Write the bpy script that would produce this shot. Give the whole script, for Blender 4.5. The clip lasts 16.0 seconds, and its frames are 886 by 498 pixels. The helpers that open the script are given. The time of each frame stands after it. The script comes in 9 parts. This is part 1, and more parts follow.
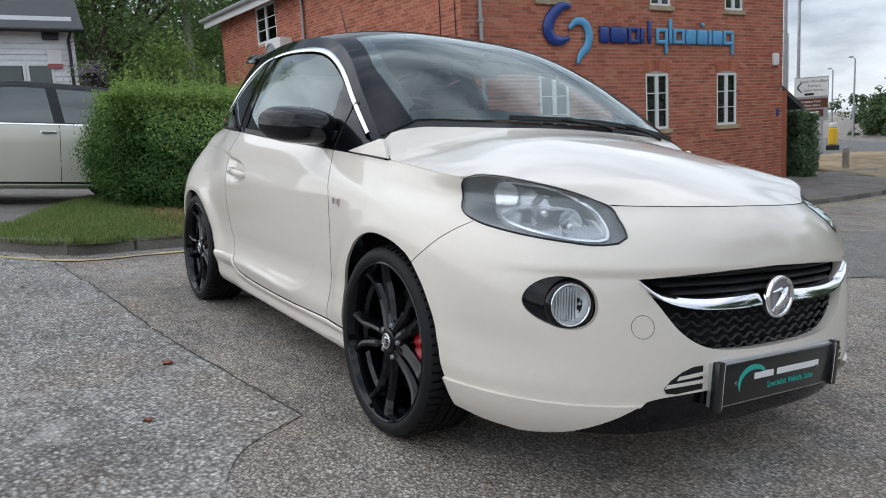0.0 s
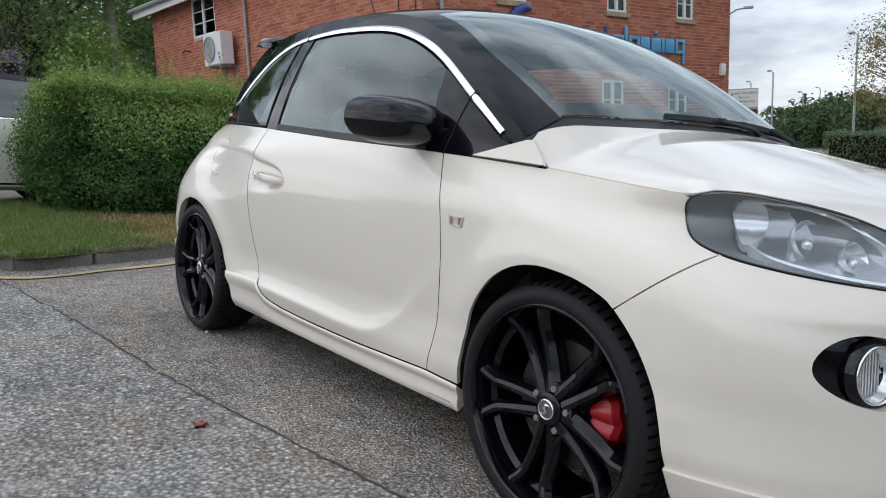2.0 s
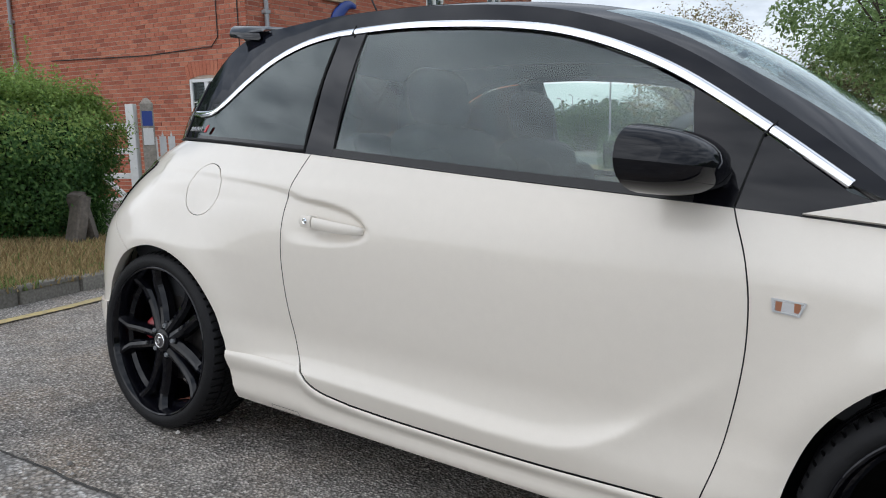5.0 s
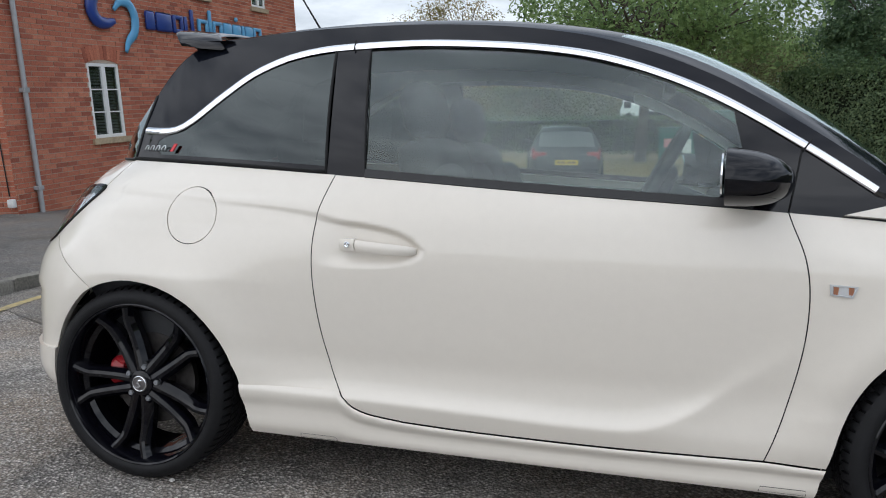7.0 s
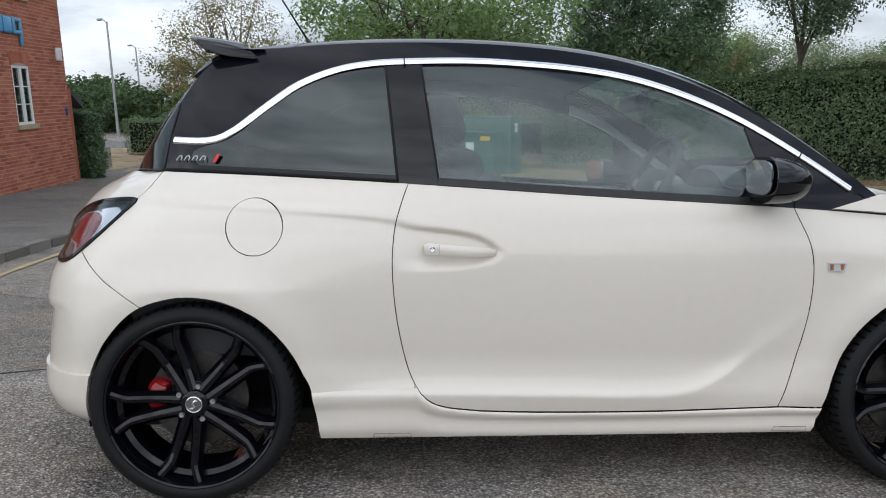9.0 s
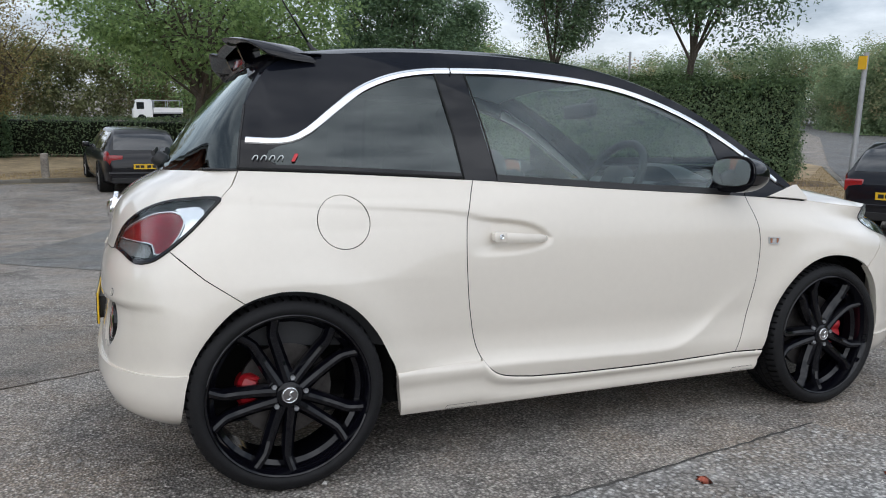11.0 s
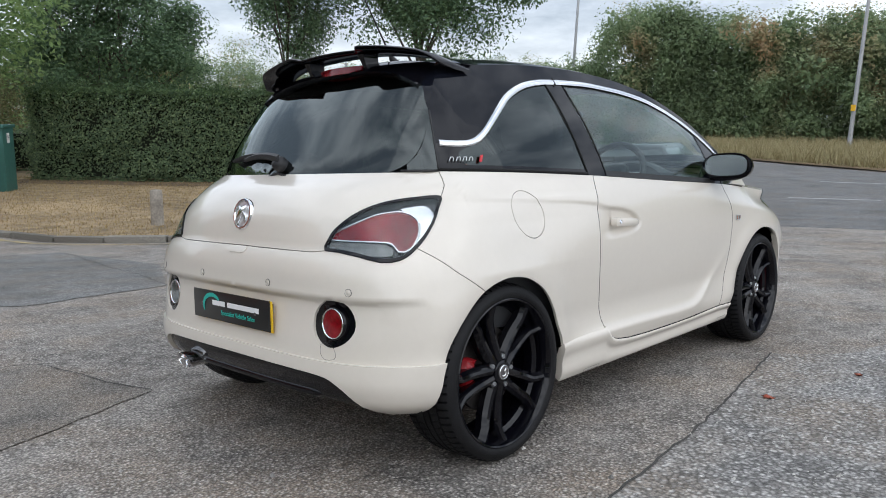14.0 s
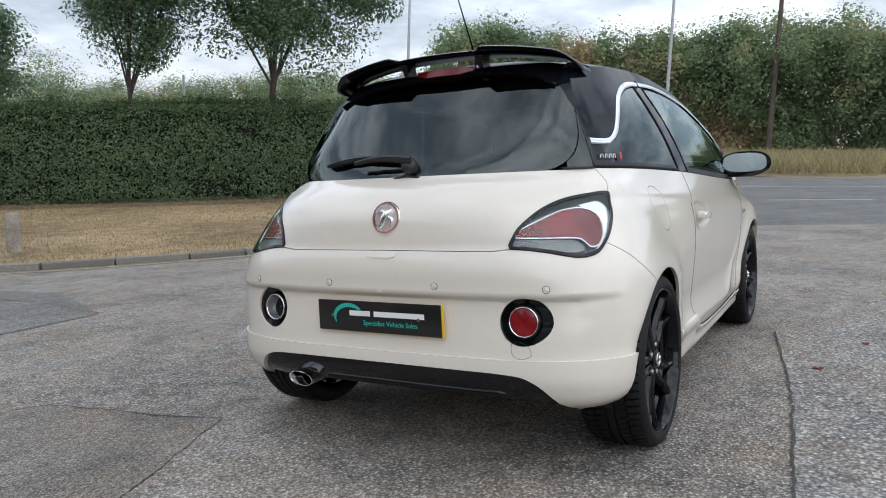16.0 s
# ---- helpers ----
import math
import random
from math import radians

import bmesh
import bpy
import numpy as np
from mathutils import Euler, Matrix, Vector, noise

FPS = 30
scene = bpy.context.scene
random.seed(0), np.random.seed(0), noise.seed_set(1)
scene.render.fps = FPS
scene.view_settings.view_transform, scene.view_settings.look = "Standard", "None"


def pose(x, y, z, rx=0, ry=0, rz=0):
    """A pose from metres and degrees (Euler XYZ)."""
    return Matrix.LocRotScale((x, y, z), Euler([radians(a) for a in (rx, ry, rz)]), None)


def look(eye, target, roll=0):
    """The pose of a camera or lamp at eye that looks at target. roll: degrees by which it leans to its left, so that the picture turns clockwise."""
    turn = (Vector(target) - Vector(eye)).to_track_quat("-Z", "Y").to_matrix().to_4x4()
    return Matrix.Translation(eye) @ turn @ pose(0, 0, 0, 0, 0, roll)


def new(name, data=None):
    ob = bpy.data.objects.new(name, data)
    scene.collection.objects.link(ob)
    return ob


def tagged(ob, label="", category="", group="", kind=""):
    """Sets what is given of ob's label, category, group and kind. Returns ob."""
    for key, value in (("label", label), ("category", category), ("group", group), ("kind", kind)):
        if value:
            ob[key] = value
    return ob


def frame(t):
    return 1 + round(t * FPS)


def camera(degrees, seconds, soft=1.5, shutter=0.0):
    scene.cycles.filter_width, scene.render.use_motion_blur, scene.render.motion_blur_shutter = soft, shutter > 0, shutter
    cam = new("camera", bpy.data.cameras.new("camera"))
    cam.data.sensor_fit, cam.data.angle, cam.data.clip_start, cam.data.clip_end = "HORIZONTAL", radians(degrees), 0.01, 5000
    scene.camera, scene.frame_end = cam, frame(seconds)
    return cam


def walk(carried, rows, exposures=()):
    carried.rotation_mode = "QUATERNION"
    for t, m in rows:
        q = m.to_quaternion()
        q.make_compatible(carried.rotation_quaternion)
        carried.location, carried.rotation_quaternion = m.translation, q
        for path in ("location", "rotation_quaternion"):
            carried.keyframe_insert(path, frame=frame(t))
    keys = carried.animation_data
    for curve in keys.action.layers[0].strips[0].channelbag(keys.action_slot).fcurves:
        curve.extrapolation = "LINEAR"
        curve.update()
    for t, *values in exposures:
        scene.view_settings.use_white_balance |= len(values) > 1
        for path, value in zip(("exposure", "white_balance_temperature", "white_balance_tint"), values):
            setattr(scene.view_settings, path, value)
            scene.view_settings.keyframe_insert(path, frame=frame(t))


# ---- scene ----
cam = camera(62.0, 16.0, 1.0)
PATH = [
    (0, (3.194, -1.922, 0.932), (1.526, -0.852, 0.659), 2.0),
    (0.5, (2.983, -1.955, 0.901), (1.338, -0.848, 0.636), 2.1),
    (1, (2.8, -1.985, 0.903), (1.18, -0.842, 0.645), 2.6),
    (1.5, (2.548, -2.043, 0.892), (0.959, -0.855, 0.637), 3.0),
    (2, (2.33, -2.102, 0.905), (0.78, -0.863, 0.651), 3.0),
    (2.5, (2.079, -2.128, 0.909), (0.574, -0.836, 0.654), 2.9),
    (3, (1.855, -2.163, 0.918), (0.405, -0.809, 0.666), 2.9),
    (5.5, (0.845, -2.465, 0.984), (-0.116, -0.726, 0.759), 2.8),
    (6, (0.674, -2.589, 1.012), (-0.123, -0.77, 0.777), 2.1),
    (6.5, (0.477, -2.666, 1.024), (-0.162, -0.787, 0.779), 1.4),
    (7, (0.308, -2.752, 1.035), (-0.18, -0.83, 0.782), 1.0),
    (7.5, (0.094, -2.849, 1.034), (-0.242, -0.894, 0.781), 0.9),
    (8, (-0.129, -2.948, 1.042), (-0.31, -0.971, 0.795), 0.7),
    (10.5, (-1.311, -3.034, 1.027), (-0.68, -1.15, 0.8), 0.7),
    (11, (-1.598, -3.051, 1.028), (-0.816, -1.224, 0.798), 0.5),
    (11.5, (-1.872, -3.039, 1.032), (-0.963, -1.271, 0.807), 0.3),
    (12, (-2.123, -2.946, 1.009), (-1.096, -1.243, 0.794), 0.1),
    (12.5, (-2.364, -2.855, 1.008), (-1.225, -1.223, 0.806), -0.3),
    (13, (-2.623, -2.73, 1.018), (-1.379, -1.177, 0.816), -0.7),
    (13.5, (-2.869, -2.555, 1.003), (-1.522, -1.091, 0.797), -0.9),
    (14, (-3.103, -2.373, 1.002), (-1.654, -1.01, 0.791), -1.0),
    (14.5, (-3.345, -2.139, 0.994), (-1.81, -0.876, 0.782), -1.4),
    (15, (-3.519, -1.879, 0.994), (-1.92, -0.695, 0.787), -2.0),
    (15.5, (-3.648, -1.677, 1.01), (-1.989, -0.579, 0.811), -2.5),
    (16, (-3.778, -1.461, 0.983), (-2.053, -0.467, 0.796), -2.5),
]
SLOPE = Vector((-0.033, -0.088, 1)).rotation_difference(Vector((0, 0, 1))).to_matrix().to_4x4()   # the forecourt falls away to the car's left
walk(cam, [(t, SLOPE @ look(eye, target, roll)) for t, eye, target, roll in PATH], [(0.0, 0.27), (3.0, 0.20), (6.0, 0.19), (11.0, 0.27), (13.0, 0.36), (16.0, 0.38)])

# ---------------------------------------------------------------- sky and sun
SUN_TURN, SUN_HIGH = radians(205), radians(32)
world = bpy.data.worlds.new("sky")
scene.world = world
world.use_nodes = True
wn, wl = world.node_tree.nodes, world.node_tree.links
wn.clear()
w_out = wn.new("ShaderNodeOutputWorld")
w_bg = wn.new("ShaderNodeBackground")
w_bg.inputs["Strength"].default_value = 0.150
w_sky = wn.new("ShaderNodeTexSky")
w_sky.sky_type, w_sky.sun_disc = "NISHITA", False
w_sky.sun_elevation, w_sky.sun_rotation = SUN_HIGH, SUN_TURN
w_co = wn.new("ShaderNodeTexCoord")
w_map = wn.new("ShaderNodeMapping")
w_map.inputs["Scale"].default_value = (1.0, 1.0, 3.2)
w_n = wn.new("ShaderNodeTexNoise")
w_n.inputs["Scale"].default_value, w_n.inputs["Detail"].default_value, w_n.inputs["Roughness"].default_value = 2.4, 8, 0.58
w_ramp = wn.new("ShaderNodeValToRGB")
w_ramp.color_ramp.elements[0].position, w_ramp.color_ramp.elements[0].color = 0.38, (2.3, 2.7, 3.3, 1)
w_ramp.color_ramp.elements[1].position, w_ramp.color_ramp.elements[1].color = 0.63, (7.5, 7.95, 8.7, 1)
w_mix = wn.new("ShaderNodeMixRGB")
w_mix.inputs[0].default_value = 0.88
wl.new(w_co.outputs["Generated"], w_map.inputs[0])
wl.new(w_map.outputs[0], w_n.inputs["Vector"])
wl.new(w_n.outputs["Fac"], w_ramp.inputs[0])
wl.new(w_sky.outputs[0], w_mix.inputs[1])
wl.new(w_ramp.outputs[0], w_mix.inputs[2])
# an overcast sky is brighter overhead than at the horizon
w_sep = wn.new("ShaderNodeSeparateXYZ")
w_up = wn.new("ShaderNodeMapRange")
w_up.inputs["From Min"].default_value, w_up.inputs["From Max"].default_value, w_up.inputs["To Min"].default_value, w_up.inputs["To Max"].default_value = 0.0, 0.50, 0.80, 1.20
w_mul = wn.new("ShaderNodeMixRGB")
w_mul.blend_type = "MULTIPLY"
w_mul.inputs[0].default_value = 1.0
wl.new(w_co.outputs["Generated"], w_sep.inputs[0])
wl.new(w_sep.outputs["Z"], w_up.inputs["Value"])
wl.new(w_mix.outputs[0], w_mul.inputs[1])
wl.new(w_up.outputs[0], w_mul.inputs[2])
wl.new(w_mul.outputs[0], w_bg.inputs[0])
wl.new(w_bg.outputs[0], w_out.inputs[0])
sun = new("sun", bpy.data.lights.new("sun", "SUN"))
sun.data.energy, sun.data.angle, sun.data.color = 0.85, radians(110), (1.0, 0.98, 0.955)
sun.matrix_basis = Matrix.Rotation(math.pi - SUN_TURN, 4, "Z") @ Matrix.Rotation(math.pi / 2 - SUN_HIGH, 4, "X")


# ---------------------------------------------------------------- materials
def material(name, colour, rough=0.5, metal=0.0, vary=0.0, scale=20.0, bump=0.0, bump_scale=None, coat=0.0, coat_rough=0.03, second=None, spec=0.5, random=0.0):
    """A surface with two scales of tone and a fine relief, measured in metres of the object's own space."""
    m = bpy.data.materials.new(name)
    m.use_nodes = True
    nt, p = m.node_tree, m.node_tree.nodes["Principled BSDF"]
    p.inputs["Roughness"].default_value, p.inputs["Metallic"].default_value = rough, metal
    p.inputs["Coat Weight"].default_value, p.inputs["Coat Roughness"].default_value = coat, coat_rough
    p.inputs["Specular IOR Level"].default_value = spec
    c = (*colour, 1)
    p.inputs["Base Color"].default_value = c
    co = nt.nodes.new("ShaderNodeTexCoord")
    if vary > 0 or second or random > 0:
        big, fine = nt.nodes.new("ShaderNodeTexNoise"), nt.nodes.new("ShaderNodeTexNoise")
        big.inputs["Scale"].default_value, fine.inputs["Scale"].default_value = scale * 0.12, scale
        fine.inputs["Detail"].default_value = 5
        for q in (big, fine):
            nt.links.new(co.outputs["Object"], q.inputs["Vector"])
        add = nt.nodes.new("ShaderNodeMath")
        add.operation = "ADD"
        nt.links.new(big.outputs["Fac"], add.inputs[0])
        nt.links.new(fine.outputs["Fac"], add.inputs[1])
        src = add.outputs[0]
        if random > 0:
            info = nt.nodes.new("ShaderNodeObjectInfo")
            ma = nt.nodes.new("ShaderNodeMath")
            ma.operation, ma.inputs[1].default_value = "MULTIPLY_ADD", random
            nt.links.new(info.outputs["Random"], ma.inputs[0])
            nt.links.new(src, ma.inputs[2])
            src = ma.outputs[0]
        ramp = nt.nodes.new("ShaderNodeMapRange")
        ramp.inputs["From Min"].default_value, ramp.inputs["From Max"].default_value = 0.7, 1.3 + random
        nt.links.new(src, ramp.inputs["Value"])
        mix = nt.nodes.new("ShaderNodeMixRGB")
        lo = second or tuple(v * (1 - vary) for v in colour)
        hi = colour if second else tuple(min(1, v * (1 + vary)) for v in colour)
        mix.inputs[1].default_value, mix.inputs[2].default_value = (*lo, 1), (*hi, 1)
        nt.links.new(ramp.outputs[0], mix.inputs[0])
        nt.links.new(mix.outputs[0], p.inputs["Base Color"])
    if bump > 0:
        bn, bp = nt.nodes.new("ShaderNodeTexNoise"), nt.nodes.new("ShaderNodeBump")
        bn.inputs["Scale"].default_value, bn.inputs["Detail"].default_value = bump_scale or scale * 2, 4
        bp.inputs["Strength"].default_value, bp.inputs["Distance"].default_value = bump, 0.01
        nt.links.new(co.outputs["Object"], bn.inputs["Vector"])
        nt.links.new(bn.outputs["Fac"], bp.inputs["Height"])
        nt.links.new(bp.outputs[0], p.inputs["Normal"])
    return m


def glass(name, tint, rough=0.0, ior=1.75):
    """Thin pane: mirror gloss over tinted see-through."""
    m = bpy.data.materials.new(name)
    m.use_nodes = True
    nt = m.node_tree
    nt.nodes.clear()
    out, mix = nt.nodes.new("ShaderNodeOutputMaterial"), nt.nodes.new("ShaderNodeMixShader")
    tr, gl, fr = nt.nodes.new("ShaderNodeBsdfTransparent"), nt.nodes.new("ShaderNodeBsdfGlossy"), nt.nodes.new("ShaderNodeLayerWeight")
    tr.inputs[0].default_value = (*tint, 1)
    gl.inputs["Color"].default_value = (0.90, 1.0, 1.0, 1)
    gl.inputs["Roughness"].default_value = rough
    fr.inputs["Blend"].default_value = 0.5
    head_on = ((ior - 1) / (ior + 1)) ** 2
    pw, ma = nt.nodes.new("ShaderNodeMath"), nt.nodes.new("ShaderNodeMath")
    pw.operation, pw.inputs[1].default_value = "POWER", 5.0
    ma.operation, ma.inputs[1].default_value, ma.inputs[2].default_value = "MULTIPLY_ADD", 1 - head_on, head_on
    nt.links.new(fr.outputs["Facing"], pw.inputs[0])
    nt.links.new(pw.outputs[0], ma.inputs[0])
    nt.links.new(ma.outputs[0], mix.inputs[0])
    nt.links.new(tr.outputs[0], mix.inputs[1])
    nt.links.new(gl.outputs[0], mix.inputs[2])
    nt.links.new(mix.outputs[0], out.inputs[0])
    return m


def asphalt_material(name, dark, light, chip, joint_scale=1.0, worn=0.12):
    """Worn tarmac: grit of many small stones, with blotches."""
    m = bpy.data.materials.new(name)
    m.use_nodes = True
    nt, p = m.node_tree, m.node_tree.nodes["Principled BSDF"]
    N, L = nt.nodes.new, nt.links.new
    co = N("ShaderNodeTexCoord")
    vor = N("ShaderNodeTexVoronoi")
    vor.inputs["Scale"].default_value = 100 * joint_scale
    big, mid, fine = N("ShaderNodeTexNoise"), N("ShaderNodeTexNoise"), N("ShaderNodeTexNoise")
    big.inputs["Scale"].default_value, big.inputs["Detail"].default_value = 0.9, 6
    mid.inputs["Scale"].default_value, mid.inputs["Detail"].default_value = 9, 8
    fine.inputs["Scale"].default_value, fine.inputs["Detail"].default_value = 75, 6
    for q in (vor, big, mid, fine):
        L(co.outputs["Object"], q.inputs["Vector"])
    sep = N("ShaderNodeSeparateColor")
    L(vor.outputs["Color"], sep.inputs[0])
    stone = N("ShaderNodeMapRange")
    stone.inputs["From Min"].default_value, stone.inputs["From Max"].default_value = 0.55, 1.0
    L(sep.outputs[0], stone.inputs["Value"])
    a = N("ShaderNodeMixRGB")
    a.inputs[1].default_value, a.inputs[2].default_value = (*dark, 1), (*light, 1)
    r1 = N("ShaderNodeMapRange")
    r1.inputs["From Min"].default_value, r1.inputs["From Max"].default_value = 0.36, 0.62
    sm = N("ShaderNodeMath")
    sm.operation = "MULTIPLY_ADD"
    sm.inputs[1].default_value = 0.5
    half = N("ShaderNodeMath")
    half.operation, half.inputs[1].default_value = "MULTIPLY", 0.5
    L(mid.outputs["Fac"], half.inputs[0])
    L(big.outputs["Fac"], sm.inputs[0])
    L(half.outputs[0], sm.inputs[2])
    L(sm.outputs[0], r1.inputs["Value"])
    L(r1.outputs[0], a.inputs[0])
    # brown weathering in broad patches
    tint = N("ShaderNodeTexNoise")
    tint.inputs["Scale"].default_value, tint.inputs["Detail"].default_value = 2.3, 7
    L(co.outputs["Object"], tint.inputs["Vector"])
    tr = N("ShaderNodeMapRange")
    tr.inputs["From Min"].default_value, tr.inputs["From Max"].default_value, tr.inputs["To Max"].default_value = 0.42, 0.66, 0.55
    L(tint.outputs["Fac"], tr.inputs["Value"])
    w = N("ShaderNodeMixRGB")
    w.inputs[2].default_value = (light[0] * .92, light[1] * .78, light[2] * .64, 1)
    L(tr.outputs[0], w.inputs[0])
    L(a.outputs[0], w.inputs[1])
    a = w
    b = N("ShaderNodeMixRGB")
    b.inputs[2].default_value = (*chip, 1)
    sc = N("ShaderNodeMath")
    sc.operation, sc.inputs[1].default_value = "MULTIPLY", 0.68
    L(stone.outputs[0], sc.inputs[0])
    L(sc.outputs[0], b.inputs[0])
    L(a.outputs[0], b.inputs[1])
    c = N("ShaderNodeMixRGB")
    c.blend_type = "MULTIPLY"
    c.inputs[0].default_value = 0.8
    g = N("ShaderNodeMapRange")
    g.inputs["From Min"].default_value, g.inputs["From Max"].default_value, g.inputs["To Min"].default_value, g.inputs["To Max"].default_value = 0.32, 0.68, 0.42, 1.5
    L(fine.outputs["Fac"], g.inputs["Value"])
    gap, pit = N("ShaderNodeMapRange"), N("ShaderNodeMath")
    gap.inputs["From Min"].default_value, gap.inputs["From Max"].default_value, gap.inputs["To Min"].default_value, gap.inputs["To Max"].default_value = 0.30, 0.70, 1.22, 0.42
    pit.operation = "MULTIPLY"
    L(vor.outputs["Distance"], gap.inputs["Value"])
    L(gap.outputs[0], pit.inputs[0])
    L(g.outputs[0], pit.inputs[1])
    L(b.outputs[0], c.inputs[1])
    L(pit.outputs[0], c.inputs[2])
    # oil and damp stains, and pale dust worn into the hollows
    stain, s_cut, dust, d_cut = N("ShaderNodeTexNoise"), N("ShaderNodeMapRange"), N("ShaderNodeTexNoise"), N("ShaderNodeMapRange")
    stain.inputs["Scale"].default_value, stain.inputs["Detail"].default_value, stain.inputs["Distortion"].default_value = 1.5, 9, 0.4
    dust.inputs["Scale"].default_value, dust.inputs["Detail"].default_value, dust.inputs["Roughness"].default_value = 3.1, 10, 0.66
    s_cut.inputs["From Min"].default_value, s_cut.inputs["From Max"].default_value, s_cut.inputs["To Min"].default_value, s_cut.inputs["To Max"].default_value = 0.52, 0.74, 1.0, 0.68
    d_cut.inputs["From Min"].default_value, d_cut.inputs["From Max"].default_value, d_cut.inputs["To Max"].default_value = 0.56, 0.72, worn
    L(co.outputs["Object"], stain.inputs["Vector"])
    L(co.outputs["Object"], dust.inputs["Vector"])
    L(stain.outputs["Fac"], s_cut.inputs["Value"])
    L(dust.outputs["Fac"], d_cut.inputs["Value"])
    e, h = N("ShaderNodeMixRGB"), N("ShaderNodeMixRGB")
    e.blend_type, e.inputs[0].default_value = "MULTIPLY", 1.0
    L(c.outputs[0], e.inputs[1])
    L(s_cut.outputs[0], e.inputs[2])
    h.inputs[2].default_value = (chip[0] * .85, chip[1] * .85, chip[2] * .85, 1)
    L(d_cut.outputs[0], h.inputs[0])
    L(e.outputs[0], h.inputs[1])
    L(h.outputs[0], p.inputs["Base Color"])
    bp = N("ShaderNodeBump")
    bp.inputs["Strength"].default_value, bp.inputs["Distance"].default_value = 0.9, 0.008
    hs = N("ShaderNodeMath")
    hs.operation = "MULTIPLY_ADD"
    hs.inputs[1].default_value = 0.8
    L(fine.outputs["Fac"], hs.inputs[0])
    L(vor.outputs["Distance"], hs.inputs[2])
    L(hs.outputs[0], bp.inputs["Height"])
    L(bp.outputs[0], p.inputs["Normal"])
    p.inputs["Roughness"].default_value = 0.85
    p.inputs["Specular IOR Level"].default_value = 0.3
    return m


PAINT = material("cream_white_paint", (0.715, 0.662, 0.586), 0.32, 0.0, 0.012, 300, coat=1.0, coat_rough=0.012, spec=0.3)
BLACK_GLOSS = material("gloss_black", (0.004, 0.004, 0.006), 0.25, coat=0.75, coat_rough=0.015, spec=0.0)
ROOF_BLACK = material("satin_black_roof", (0.006, 0.007, 0.011), 0.35, coat=0.48, coat_rough=0.03, spec=0.0)
TRIM_BLACK = material("black_plastic", (0.012, 0.012, 0.013), 0.5, vary=0.2, scale=200, bump=0.15, bump_scale=900)
DIFFUSER = material("satin_black_bumper", (0.004, 0.004, 0.006), 0.3, coat=1.0, coat_rough=0.02, spec=0.0)
DARK_VOID = material("dark_underbody", (0.006, 0.006, 0.006), 0.9)
RUBBER = material("tyre_rubber", (0.0075, 0.0075, 0.0085), 0.6, spec=0.25, vary=0.25, scale=60, bump=0.2, bump_scale=400)
WHEEL_BLACK = material("gloss_black_alloy", (0.003, 0.003, 0.005), 0.3, coat=0.75, coat_rough=0.05, spec=0.0)
CHROME = material("chrome", (0.85, 0.86, 0.88), 0.06, 1.0)
STEEL = material("brake_steel", (0.16, 0.15, 0.15), 0.42, 0.9, vary=0.3, scale=40)
DISC_STEEL = material("dull_disc_steel", (0.060, 0.055, 0.053), 0.5, 0.85, vary=0.4, scale=40)
BOLT = material("zinc_bolt", (0.42, 0.43, 0.45), 0.35, 0.8)
RED_CALIPER = material("red_caliper_paint", (0.30, 0.005, 0.010), 0.45, coat=0.3, vary=0.2, scale=60)
GLASS_CLEAR = glass("window_glass", (0.80, 0.90, 0.865), ior=1.85)
GLASS_DARK = glass("privacy_glass", (0.05, 0.06, 0.064))
GLASS_SCREEN = glass("windscreen_glass", (0.74, 0.82, 0.80), ior=1.9)
LENS_CLEAR = glass("lamp_lens", (0.92, 0.94, 0.95), ior=1.5)
LENS_RED = material("red_lamp_lens", (0.20, 0.003, 0.008), 0.2, coat=0.3, vary=0.45, scale=90)
LAMP_DARK = material("smoked_lamp_housing", (0.20, 0.205, 0.21), 0.35, 0.1, coat=0.6)
LAMP_TAIL = material("dark_tail_housing", (0.030, 0.033, 0.038), 0.3, 0.1, coat=0.5)
LAMP_SMOKED = material("smoked_indicator", (0.16, 0.165, 0.16), 0.3, 0.3, vary=0.6, scale=160)
LAMP_SILVER = material("lamp_reflector", (0.88, 0.89, 0.90), 0.16, 0.7)
LAMP_GREY = material("lamp_tray", (0.50, 0.51, 0.53), 0.22, 0.75)
AMBER = material("amber_lens", (0.30, 0.12, 0.06), 0.25, coat=0.5)
SEAT = material("seat_fabric", (0.022, 0.022, 0.025), 0.8, vary=0.3, scale=150, bump=0.1, bump_scale=90)
CABIN = material("cabin_plastic", (0.03, 0.031, 0.034), 0.55, vary=0.1, scale=60)
CABIN_GREY = material("pale_pillar_trim", (0.42, 0.42, 0.41), 0.7, vary=0.05, scale=80)
PLATE_BLACK = material("plate_black", (0.008, 0.009, 0.010), 0.3, coat=0.4)
PLATE_YELLOW = material("plate_yellow", (0.75, 0.47, 0.02), 0.4)
INK_WHITE = material("white_lettering", (0.80, 0.80, 0.80), 0.4)
INK_TEAL = material("teal_lettering", (0.02, 0.42, 0.34), 0.4)
INK_RED = material("red_lettering", (0.55, 0.02, 0.03), 0.3)
